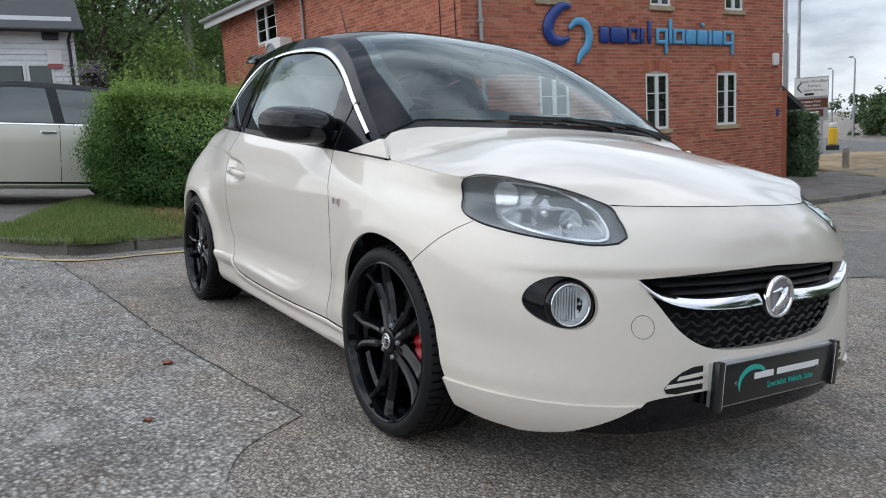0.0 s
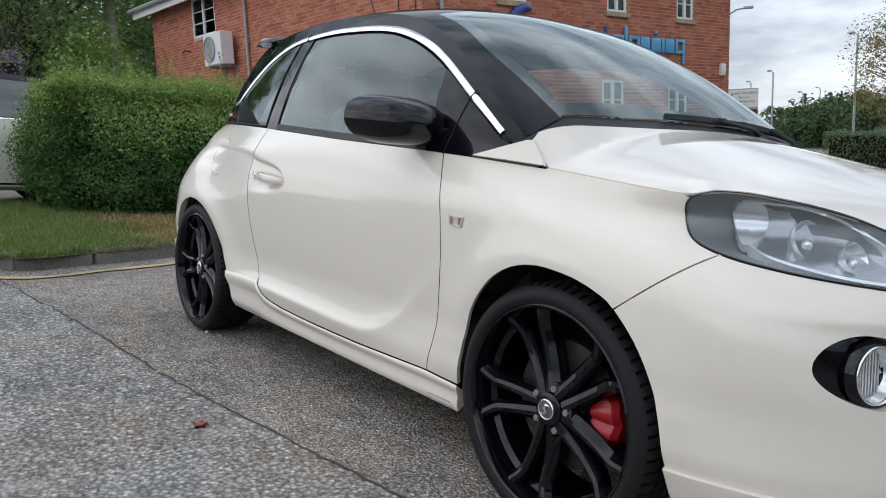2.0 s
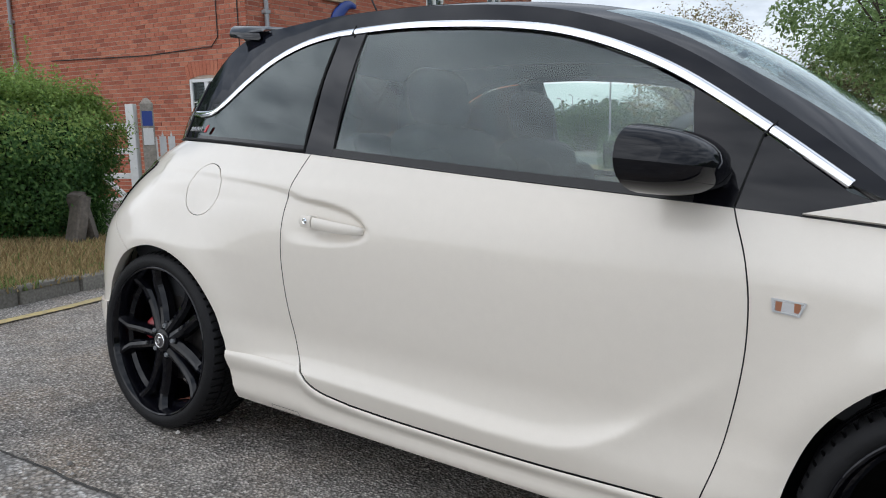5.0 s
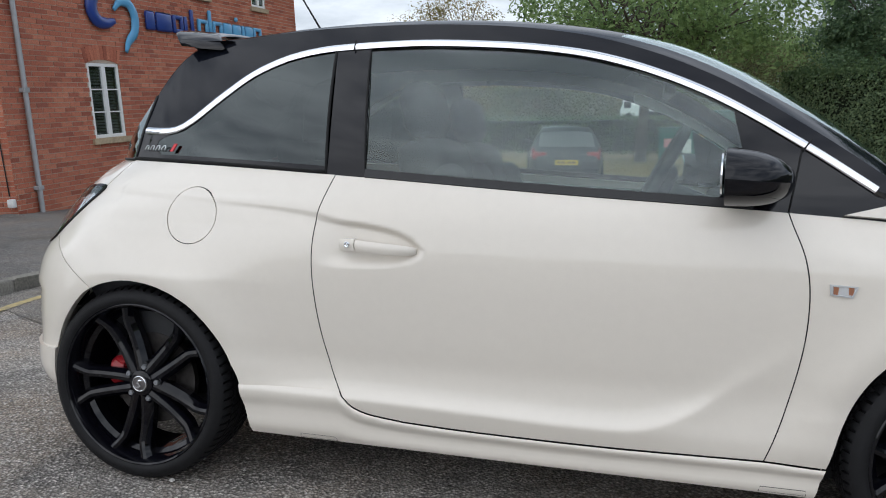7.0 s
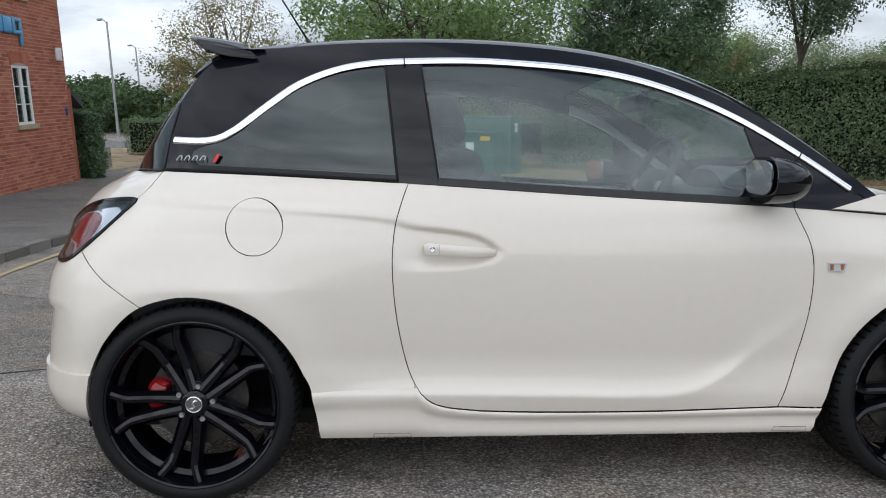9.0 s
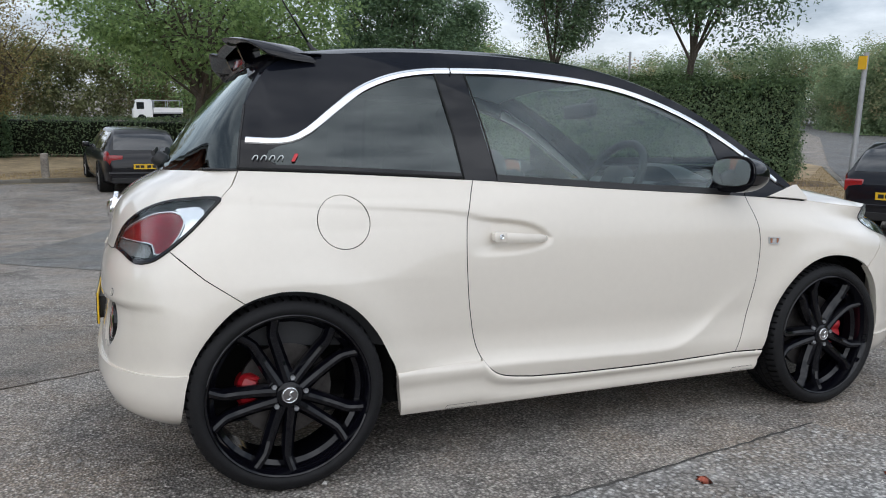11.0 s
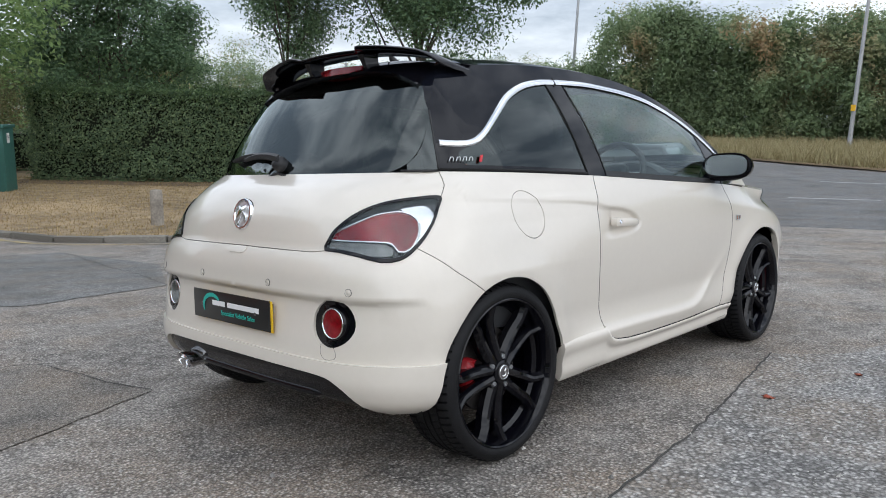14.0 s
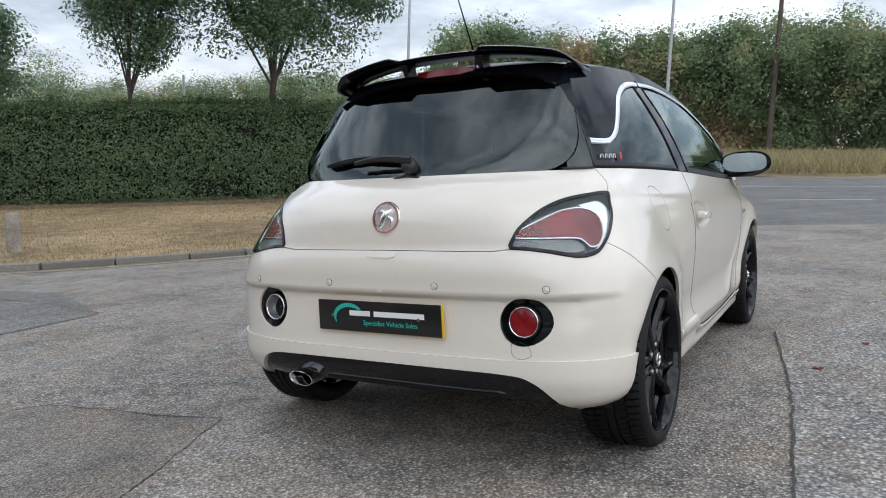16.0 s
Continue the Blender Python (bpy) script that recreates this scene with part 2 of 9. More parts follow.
# ---------------------------------------------------------------- materials of the surroundings
def island_material(name, low, high, rough=0.85, bump=0.5, scale=60.0, extra=None, trans=0.0, patch=None):
    """Tone that differs from piece to piece, by island and by object, with grain."""
    m = bpy.data.materials.new(name)
    m.use_nodes = True
    nt, p = m.node_tree, m.node_tree.nodes["Principled BSDF"]
    N, L = nt.nodes.new, nt.links.new
    geo, info, co = N("ShaderNodeNewGeometry"), N("ShaderNodeObjectInfo"), N("ShaderNodeTexCoord")
    add, fr = N("ShaderNodeMath"), N("ShaderNodeMath")
    add.operation, fr.operation = "ADD", "FRACT"
    L(geo.outputs["Random Per Island"], add.inputs[0])
    L(info.outputs["Random"], add.inputs[1])
    L(add.outputs[0], fr.inputs[0])
    ramp = N("ShaderNodeValToRGB")
    ramp.color_ramp.elements[0].color, ramp.color_ramp.elements[1].color = (*low, 1), (*high, 1)
    for k, c in enumerate(extra or ()):
        e = ramp.color_ramp.elements.new(0.3 + 0.4 * k / max(1, len(extra) - 1) if len(extra) > 1 else 0.5)
        e.color = (*c, 1)
    L(fr.outputs[0], ramp.inputs[0])
    tone = ramp.outputs[0]
    if patch:
        broad, cut_off, turned = N("ShaderNodeTexNoise"), N("ShaderNodeMapRange"), N("ShaderNodeMixRGB")
        broad.inputs["Scale"].default_value, broad.inputs["Detail"].default_value = 0.22, 4
        cut_off.inputs["From Min"].default_value, cut_off.inputs["From Max"].default_value, cut_off.inputs["To Max"].default_value = 0.53, 0.68, 0.8
        turned.inputs[2].default_value = (*patch, 1)
        L(co.outputs["Object"], broad.inputs["Vector"])
        L(broad.outputs["Fac"], cut_off.inputs["Value"])
        L(cut_off.outputs[0], turned.inputs[0])
        L(tone, turned.inputs[1])
        tone = turned.outputs[0]
    nz = N("ShaderNodeTexNoise")
    nz.inputs["Scale"].default_value, nz.inputs["Detail"].default_value = scale, 5
    L(co.outputs["Object"], nz.inputs["Vector"])
    mr = N("ShaderNodeMapRange")
    mr.inputs["From Min"].default_value, mr.inputs["From Max"].default_value, mr.inputs["To Min"].default_value, mr.inputs["To Max"].default_value = 0.3, 0.7, 0.72, 1.22
    L(nz.outputs["Fac"], mr.inputs["Value"])
    mu = N("ShaderNodeMixRGB")
    mu.blend_type, mu.inputs[0].default_value = "MULTIPLY", 1.0
    L(tone, mu.inputs[1])
    L(mr.outputs[0], mu.inputs[2])
    L(mu.outputs[0], p.inputs["Base Color"])
    p.inputs["Roughness"].default_value = rough
    p.inputs["Specular IOR Level"].default_value = 0.25
    if trans > 0:
        p.inputs["Transmission Weight"].default_value = 0.0
        tl, mx = N("ShaderNodeBsdfTranslucent"), N("ShaderNodeMixShader")
        mx.inputs[0].default_value = trans
        L(mu.outputs[0], tl.inputs[0])
        L(p.outputs[0], mx.inputs[1])
        L(tl.outputs[0], mx.inputs[2])
        L(mx.outputs[0], nt.nodes["Material Output"].inputs[0])
    elif bump > 0:
        bp = N("ShaderNodeBump")
        bp.inputs["Strength"].default_value, bp.inputs["Distance"].default_value = bump, 0.006
        L(nz.outputs["Fac"], bp.inputs["Height"])
        L(bp.outputs[0], p.inputs["Normal"])
    return m


BRICK = island_material("red_brick", (0.31, 0.098, 0.064), (0.55, 0.215, 0.135), 0.9, 0.6, 70, [(0.43, 0.140, 0.086), (0.48, 0.165, 0.102)])
MORTAR = material("mortar", (0.47, 0.38, 0.31), 0.95, vary=0.2, scale=30, bump=0.4, bump_scale=200)
STONE = material("sandstone_sill", (0.42, 0.33, 0.22), 0.9, vary=0.25, scale=25, bump=0.3, bump_scale=150)
PVC = material("white_upvc", (0.78, 0.78, 0.77), 0.35, vary=0.03, scale=20)
ROOM_DARK = material("room_gloom", (0.035, 0.035, 0.04), 0.8, vary=0.3, scale=6)
BLIND = material("venetian_blind", (0.55, 0.54, 0.51), 0.6, vary=0.1, scale=40)
PANE = glass("building_pane", (0.55, 0.58, 0.58))
PIPE_GREY = material("grey_downpipe", (0.33, 0.34, 0.35), 0.45, vary=0.1, scale=12)
SLATE = island_material("slate", (0.06, 0.062, 0.068), (0.11, 0.112, 0.118), 0.7, 0.4, 40)
SIGN_NAVY = material("navy_sign", (0.012, 0.045, 0.25), 0.35, coat=0.3)
SIGN_BLUE = material("sky_blue_sign", (0.10, 0.36, 0.62), 0.35, coat=0.3)
RENDER_GREY = material("grey_render", (0.33, 0.30, 0.26), 0.9, vary=0.2, scale=8, bump=0.2, bump_scale=90)
WHITE_BOARD = material("white_weatherboard", (0.72, 0.73, 0.74), 0.6, vary=0.06, scale=10)
WOOD_GREY = material("weathered_timber", (0.30, 0.27, 0.23), 0.85, vary=0.35, scale=30, bump=0.5, bump_scale=90)
WOOD_DARK = material("dark_timber", (0.13, 0.11, 0.09), 0.9, vary=0.35, scale=30, bump=0.5, bump_scale=90)
WHITE_WOOD = material("white_painted_timber", (0.74, 0.74, 0.72), 0.5, vary=0.08, scale=18)
KERB = island_material("kerb_stone", (0.13, 0.122, 0.105), (0.24, 0.225, 0.195), 0.95, 0.6, 55)
GREEN_STEEL = material("green_cabinet_paint", (0.035, 0.12, 0.10), 0.5, vary=0.15, scale=9)
YELLOW_LINE = material("worn_yellow_line", (0.55, 0.42, 0.17), 0.85, second=(0.24, 0.21, 0.15), scale=35)
WHITE_LINE = material("worn_white_line", (0.62, 0.62, 0.60), 0.85, second=(0.30, 0.30, 0.29), scale=35)
STEEL_POST = material("galvanised_post", (0.36, 0.37, 0.38), 0.5, 0.4, vary=0.15, scale=6)
CAR_BLACK = material("black_car_paint", (0.005, 0.005, 0.008), 0.3, coat=0.75, coat_rough=0.03, spec=0.1)
CAR_CREAM = material("cream_car_paint", (0.60, 0.58, 0.50), 0.3, coat=1.0, coat_rough=0.03, vary=0.01, scale=100)
LEAF_PRIVET = island_material("privet_leaf", (0.046, 0.112, 0.034), (0.150, 0.270, 0.075), 0.55, 0, 30, [(0.075, 0.165, 0.045)], trans=0.38)
LEAF_TIP = island_material("young_privet_leaf", (0.170, 0.280, 0.070), (0.330, 0.450, 0.125), 0.55, 0, 30, trans=0.36)
LEAF_HEDGE = island_material("clipped_hedge_leaf", (0.092, 0.142, 0.084), (0.270, 0.350, 0.180), 0.5, 0, 30, [(0.160, 0.232, 0.124)], trans=0.48)
LEAF_TREE = island_material("tree_leaf", (0.135, 0.212, 0.090), (0.340, 0.465, 0.190), 0.55, 0, 30, [(0.235, 0.340, 0.138)], trans=0.66)
LEAF_DARK = island_material("dark_tree_leaf", (0.075, 0.132, 0.076), (0.195, 0.295, 0.150), 0.55, 0, 30, trans=0.45)
LEAF_DRY = island_material("dry_tree_leaf", (0.170, 0.110, 0.050), (0.400, 0.300, 0.140), 0.7, 0, 30, [(0.230, 0.230, 0.085)], trans=0.33)
# green and rust, paled so that distance haze is part of the leaf colour
LEAF_FAR = island_material("hazed_far_leaf", (0.200, 0.275, 0.160), (0.340, 0.430, 0.235), 0.75, 0, 0.22, [(0.265, 0.350, 0.190)], trans=0.5, patch=(0.430, 0.270, 0.165))
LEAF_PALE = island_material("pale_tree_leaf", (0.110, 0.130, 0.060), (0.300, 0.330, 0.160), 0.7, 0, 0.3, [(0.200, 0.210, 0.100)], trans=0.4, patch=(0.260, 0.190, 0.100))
LEAF_ROAD = island_material("far_hedge_leaf", (0.040, 0.078, 0.036), (0.125, 0.185, 0.075), 0.7, 0, 3, trans=0.3)
BARK = material("bark", (0.085, 0.07, 0.055), 0.95, vary=0.4, scale=20, bump=0.8, bump_scale=50)
# near-black, so that the hedge core passes for shade between the leaves
CORE = material("hedge_inner_shade", (0.008, 0.012, 0.005), 1.0)
GRASS_GREEN = island_material("grass_blade", (0.10, 0.155, 0.045), (0.26, 0.33, 0.11), 0.8, 0, 30, [(0.16, 0.23, 0.07)], trans=0.33)
GRASS_BANK = island_material("bank_grass_blade", (0.24, 0.19, 0.10), (0.48, 0.42, 0.25), 0.9, 0, 30, [(0.34, 0.30, 0.16)], trans=0.25)
GRASS_DRY = island_material("dry_grass_blade", (0.22, 0.15, 0.07), (0.46, 0.35, 0.18), 0.85, 0, 30, [(0.34, 0.25, 0.12)], trans=0.1)
TURF = material("verge_turf", (0.17, 0.165, 0.08), 0.95, second=(0.26, 0.20, 0.11), scale=9, bump=0.6, bump_scale=120)
DRY_TURF = material("parched_turf", (0.44, 0.325, 0.190), 0.95, second=(0.14, 0.105, 0.062), scale=3.2, bump=0.6, bump_scale=120)
PETAL = island_material("purple_petals", (0.12, 0.05, 0.16), (0.38, 0.24, 0.46), 0.7, 0, 30, [(0.20, 0.10, 0.26)])
ALLOY = material("silver_alloy", (0.55, 0.56, 0.58), 0.3, 0.9)
RED_LAMP = material("red_tail_lamp", (0.27, 0.008, 0.011), 0.2, coat=0.8)
TAG_YELLOW = material("yellow_tag", (0.80, 0.46, 0.02), 0.5)
PAPER = material("white_notice", (0.72, 0.72, 0.70), 0.6, vary=0.06, scale=30)
PINK_NOTICE = material("pink_notice", (0.62, 0.30, 0.30), 0.6)
SIGN_BROWN = material("brown_sign", (0.12, 0.035, 0.012), 0.5)
LEAF_FALLEN = material("fallen_leaf", (0.55, 0.16, 0.10), 0.7, vary=0.2, scale=60)
# ---------------------------------------------------------------- helpers for meshes
def mesh_ob(name, verts, faces, mat, parent=None, smooth=True, label="", normals=None):
    me = bpy.data.meshes.new(name)
    me.from_pydata([tuple(v) for v in verts], [], [tuple(f) for f in faces])
    me.materials.append(mat)
    if smooth:
        me.polygons.foreach_set("use_smooth", [True] * len(me.polygons))
    if normals is not None:
        me.normals_split_custom_set([tuple(n) for n in normals])
    me.update()
    ob = new(name, me)
    if parent is not None:
        ob.parent = parent
    if label:
        tagged(ob, label)
    return ob


def part(name, bm, mat, parent=None, label="", smooth=False, angle=None):
    me = bpy.data.meshes.new(name)
    bm.normal_update()
    bm.to_mesh(me)
    bm.free()
    me.materials.append(mat)
    if smooth or angle:
        me.polygons.foreach_set("use_smooth", [True] * len(me.polygons))
    if angle:
        me.set_sharp_from_angle(angle=radians(angle))
    ob = new(name, me)
    if parent is not None:
        ob.parent = parent
    if label:
        tagged(ob, label)
    return ob


def thing(name, label, category, m=None, group="", kind=""):
    ob = new(name)
    if m is not None:
        ob.matrix_basis = m
    ob.empty_display_size = 0.1
    return tagged(ob, label, category, group, kind)


def node(name, parent, m=None):
    """A part that is made of pieces."""
    ob = new(name)
    ob.parent = parent
    if m is not None:
        ob.matrix_basis = m
    ob.empty_display_size = 0.1
    return ob


def box(bm, lo, hi, bevel=0.0, m=None, seg=1):
    lo, hi = Vector(lo), Vector(hi)
    mid, size = (lo + hi) / 2, hi - lo
    mat = Matrix.Translation(mid) @ Matrix.Diagonal((*size, 1))
    if m is not None:
        mat = m @ mat
    made = bmesh.ops.create_cube(bm, size=1.0, matrix=mat)["verts"]
    if bevel > 0:
        edges = list({e for v in made for e in v.link_edges})
        bmesh.ops.bevel(bm, geom=edges, offset=bevel, segments=seg, profile=0.5, affect="EDGES")
    return bm


def tube(bm, pts, r, n=8, caps=True):
    """A round bar through points; r a number or one for each point."""
    pts = [Vector(p) for p in pts]
    rs = r if isinstance(r, (list, tuple)) else [r] * len(pts)
    rows, up = [], None
    for i, p in enumerate(pts):
        d = (pts[min(i + 1, len(pts) - 1)] - pts[max(i - 1, 0)]).normalized()
        if up is None:
            up = d.orthogonal().normalized()
        up = (up - d * up.dot(d)).normalized()
        w = d.cross(up)
        rows.append([bm.verts.new(p + rs[i] * (math.cos(a) * up + math.sin(a) * w)) for a in (2 * math.pi * k / n for k in range(n))])
    for a, b in zip(rows, rows[1:]):
        for k in range(n):
            bm.faces.new((a[k], a[(k + 1) % n], b[(k + 1) % n], b[k]))
    if caps:
        bm.faces.new(rows[0][::-1])
        bm.faces.new(rows[-1])
    return bm


def lathe(bm, prof, n=48, axis="y", closed=False):
    """Turns a profile of (radius, along) round an axis."""
    rows = []
    for k in range(n):
        a = 2 * math.pi * k / n
        c, s = math.cos(a), math.sin(a)
        row = []
        for r, h in prof:
            row.append(bm.verts.new((r * c, h, r * s) if axis == "y" else (r * c, r * s, h)))
        rows.append(row)
    m = len(prof)
    for k in range(n):
        a, b = rows[k], rows[(k + 1) % n]
        for j in range(m if closed else m - 1):
            bm.faces.new((a[j], a[(j + 1) % m], b[(j + 1) % m], b[j]))
    bmesh.ops.recalc_face_normals(bm, faces=bm.faces)
    return bm


def cubic(table):
    """A smooth function through (x, value) pairs."""
    xs = np.array([p[0] for p in table], float)
    ys = np.array([p[1] for p in table], float)
    h = np.diff(xs)
    d = np.diff(ys) / h
    m = np.empty_like(ys)
    m[0], m[-1] = d[0], d[-1]
    m[1:-1] = (d[:-1] * h[1:] + d[1:] * h[:-1]) / (h[1:] + h[:-1])

    def f(x):
        x = np.clip(np.asarray(x, float), xs[0], xs[-1])
        i = np.clip(np.searchsorted(xs, x) - 1, 0, len(xs) - 2)
        t = (x - xs[i]) / h[i]
        return ((2 * t ** 3 - 3 * t ** 2 + 1) * ys[i] + (t ** 3 - 2 * t ** 2 + t) * h[i] * m[i]
                + (-2 * t ** 3 + 3 * t ** 2) * ys[i + 1] + (t ** 3 - t ** 2) * h[i] * m[i + 1])
    return f


def spline(pts, step=0.02, closed=False):
    """Points along a smooth curve through pts, about step apart."""
    p = [np.array(q, float) for q in pts]
    n = len(p)
    out = []
    for i in range(n if closed else n - 1):
        a, b = p[i], p[(i + 1) % n]
        z = p[i - 1] if (i or closed) else 2 * a - b
        c = p[(i + 2) % n] if (closed or i + 2 < n) else 2 * b - a
        k = max(1, int(np.linalg.norm(b - a) / step))
        for j in range(k):
            t = j / k
            out.append(0.5 * (2 * a + (b - z) * t + (2 * z - 5 * a + 4 * b - c) * t * t + (3 * a - 3 * b + c - z) * t ** 3))
    if not closed:
        out.append(p[-1])
    return out


def line(pts, step=0.02):
    out = []
    for a, b in zip(pts, pts[1:]):
        a, b = np.array(a, float), np.array(b, float)
        k = max(1, int(np.linalg.norm(b - a) / step))
        out += [a + (b - a) * j / k for j in range(k)]
    return out + [np.array(pts[-1], float)]


def inset(poly, d):
    """A closed outline moved inwards by d."""
    p = np.array(poly)
    area = np.sum(p[:, 0] * np.roll(p[:, 1], -1) - np.roll(p[:, 0], -1) * p[:, 1])
    e = np.roll(p, -1, 0) - p
    e /= np.maximum(np.linalg.norm(e, axis=1), 1e-9)[:, None]
    nrm = np.stack([-e[:, 1], e[:, 0]], 1) * (1 if area > 0 else -1)
    v = nrm + np.roll(nrm, 1, 0)
    v /= np.maximum(np.sum(v * nrm, 1), 0.5)[:, None]
    return p + v * d


def inside(poly, q):
    """Which of the points q lie in the outline."""
    p = np.array(poly)
    a, b = p, np.roll(p, -1, 0)
    hit = np.zeros(len(q), bool)
    for (x0, y0), (x1, y1) in zip(a, b):
        if y0 != y1:
            c = ((y0 > q[:, 1]) != (y1 > q[:, 1])) & (q[:, 0] < (x1 - x0) * (q[:, 1] - y0) / (y1 - y0) + x0)
            hit ^= c
    return hit


def fill(outline, holes=(), step=0.03, extra=None):
    """Triangles over a flat outline with holes, with inner points step apart: points, triangles, edge loops."""
    from mathutils.geometry import delaunay_2d_cdt
    loops = [np.array(outline)] + [np.array(h) for h in holes]
    pts, edges = [], []
    for l in loops:
        base = len(pts)
        pts += [tuple(q) for q in l]
        edges += [(base + i, base + (i + 1) % len(l)) for i in range(len(l))]
    rim = np.array(pts)
    lo, hi = rim.min(0), rim.max(0)
    gx, gy = np.meshgrid(np.arange(lo[0] + step / 2, hi[0], step), np.arange(lo[1] + step / 2, hi[1], step))
    gx = gx + (np.arange(gx.shape[0]) % 2)[:, None] * step / 2
    g = np.stack([gx.ravel(), gy.ravel()], 1)
    ok = inside(loops[0], g)
    for h in loops[1:]:
        ok &= ~inside(h, g)
    g = g[ok]
    if len(g):
        near = np.array([np.min(np.sum((rim - q) ** 2, 1)) for q in g])
        g = g[near > (step * 0.45) ** 2]
    pts += [tuple(q) for q in g]
    if extra is not None and len(extra):
        e = np.array(extra)
        ok = inside(loops[0], e)
        for h in loops[1:]:
            ok &= ~inside(h, e)
        e = e[ok]
        if len(e):
            near = np.array([np.min(np.sum((rim - q) ** 2, 1)) for q in e])
            pts += [tuple(q) for q in e[near > .003 ** 2]]
    v, _, f, *_ = delaunay_2d_cdt([Vector(p) for p in pts], edges, [], 0, 1e-6)
    v = np.array([tuple(p) for p in v])
    f = np.array([tuple(t) for t in f if len(t) == 3])
    mid = v[f].mean(1)
    ok = inside(loops[0], mid)
    for h in loops[1:]:
        ok &= ~inside(h, mid)
    f = f[ok]
    cross = np.cross(v[f[:, 1]] - v[f[:, 0]], v[f[:, 2]] - v[f[:, 0]])
    f[cross < 0] = f[cross < 0][:, ::-1]
    return v, f


def skin(name, uv, tri, place, mat, parent, label="", depth=0.012, seam=None):
    """A panel: flat triangles laid on a surface, with its edges turned in. place(uv) gives positions and normals; seam(pos): edges left open."""
    pos, nor = place(uv)
    verts = [tuple(p) for p in pos]
    a, b, c = pos[tri[:, 0]], pos[tri[:, 1]], pos[tri[:, 2]]
    flip = np.sum(np.cross(b - a, c - a) * nor[tri[:, 0]], 1) < 0
    tri = tri.copy()
    tri[flip] = tri[flip][:, ::-1]
    faces = [tuple(int(i) for i in t) for t in tri]
    nlist = [nor[i] for t in faces for i in t]
    if depth > 0:
        count = {}
        for t in faces:
            for i in range(3):
                e = (t[i], t[(i + 1) % 3])
                count[e] = count.get(e, 0) + 1
        for (i, j) in list(count):
            if (j, i) in count:
                continue
            if seam is not None and seam(pos[i]) and seam(pos[j]):
                continue
            k = len(verts)
            verts += [tuple(pos[i]), tuple(pos[j]), tuple(pos[j] - nor[j] * depth), tuple(pos[i] - nor[i] * depth)]
            faces.append((k + 1, k, k + 3, k + 2))
            w = np.cross(pos[j] - pos[i], nor[i])
            w = w / max(np.linalg.norm(w), 1e-9)
            nlist += [w] * 4
    return mesh_ob(name, verts, faces, mat, parent, True, label, nlist)


# ---------------------------------------------------------------- the hatchback: its surfaces
# x ahead, y to its left, z up from the ground; 0,0 midway between the axles
W_OF_Z = cubic([(.14, .745), (.18, .765), (.22, .79), (.27, .808), (.32, .816), (.37, .812), (.43, .810), (.5, .820), (.6, .833), (.7, .842), (.77, .842), (.84, .833), (.9, .818), (.95, .798), (1.0, .772), (1.06, .74)])
XF_OF_Z = cubic([(.14, 1.91), (.19, 1.955), (.25, 1.98), (.31, 1.985), (.38, 1.985), (.47, 1.98), (.547, 1.97), (.65, 1.955), (.72, 1.93), (.76, 1.905), (.80, 1.86), (.86, 1.82), (1.06, 1.80)])
XR_OF_Z = cubic([(.14, 1.60), (.2, 1.635), (.26, 1.675), (.33, 1.705), (.42, 1.71), (.52, 1.705), (.62, 1.695), (.69, 1.69), (.725, 1.68), (.75, 1.668), (.80, 1.66), (.857, 1.648), (.90, 1.625), (.95, 1.57), (1.0, 1.48), (1.06, 1.43)])
NF_OF_Z = cubic([(.14, 2.9), (.26, 2.8), (.5, 2.5), (.72, 2.2), (.79, 2.0), (.86, 2.6), (1.06, 3.0)])
NR_OF_Z = cubic([(.14, 3.7), (.6, 3.7), (.75, 3.4), (.9, 3.1), (1.06, 3.0)])
X0F_OF_Z = cubic([(.14, 1.2), (.72, 1.2), (.86, .75), (1.06, .6)])
X0R_OF_Z = cubic([(.14, 1.2), (.7, 1.15), (.85, .85), (1.0, .5), (1.06, .5)])
SWOOSH = cubic([(-1.2, .30), (-.5, .335), (.0, .326), (.2, .322), (.358, .333), (.48, .385), (.56, .448), (.65, .522), (.74, .60), (.9, .72), (1.2, .9)])
CREASE = cubic([(-1.5, .91), (-1.2, .90), (-.9, .885), (-.55, .858), (-.40, .83), (-.25, .795), (.3, .77), (1.2, .75)])

SCOOP = [(-.57, .862), (-.50, .853), (-.45, .848), (-.398, .843), (-.345, .835), (-.305, .825), (-.268, .808), (-.243, .788), (-.231, .767), (-.238, .750), (-.264, .736), (-.31, .724), (-.367, .716), (-.47, .712), (-.57, .712)]


def hollow(x, z):
    """Depth of the scoop behind the door handle, 0 to 1: crisp along its upper edge, soft below."""
    q = np.stack([x, np.full_like(x, 0) + z], 1)
    near = np.full(len(x), 9.0)
    for (ax, az), (bx, bz) in zip(SCOOP[:-1], SCOOP[1:]):
        e = np.array((bx - ax, bz - az))
        t = np.clip(((q - (ax, az)) @ e) / (e @ e), 0, 1)
        dist = np.linalg.norm(q - (ax, az) - t[:, None] * e, axis=1)
        edge = .018 if az > .76 and bz > .75 else .042
        near = np.minimum(near, dist / edge)
    k = np.where(inside(SCOOP, q), np.clip(near, 0, 1), 0)
    return k * k * (3 - 2 * k) * np.clip((x + .555) / .11, 0, 1)


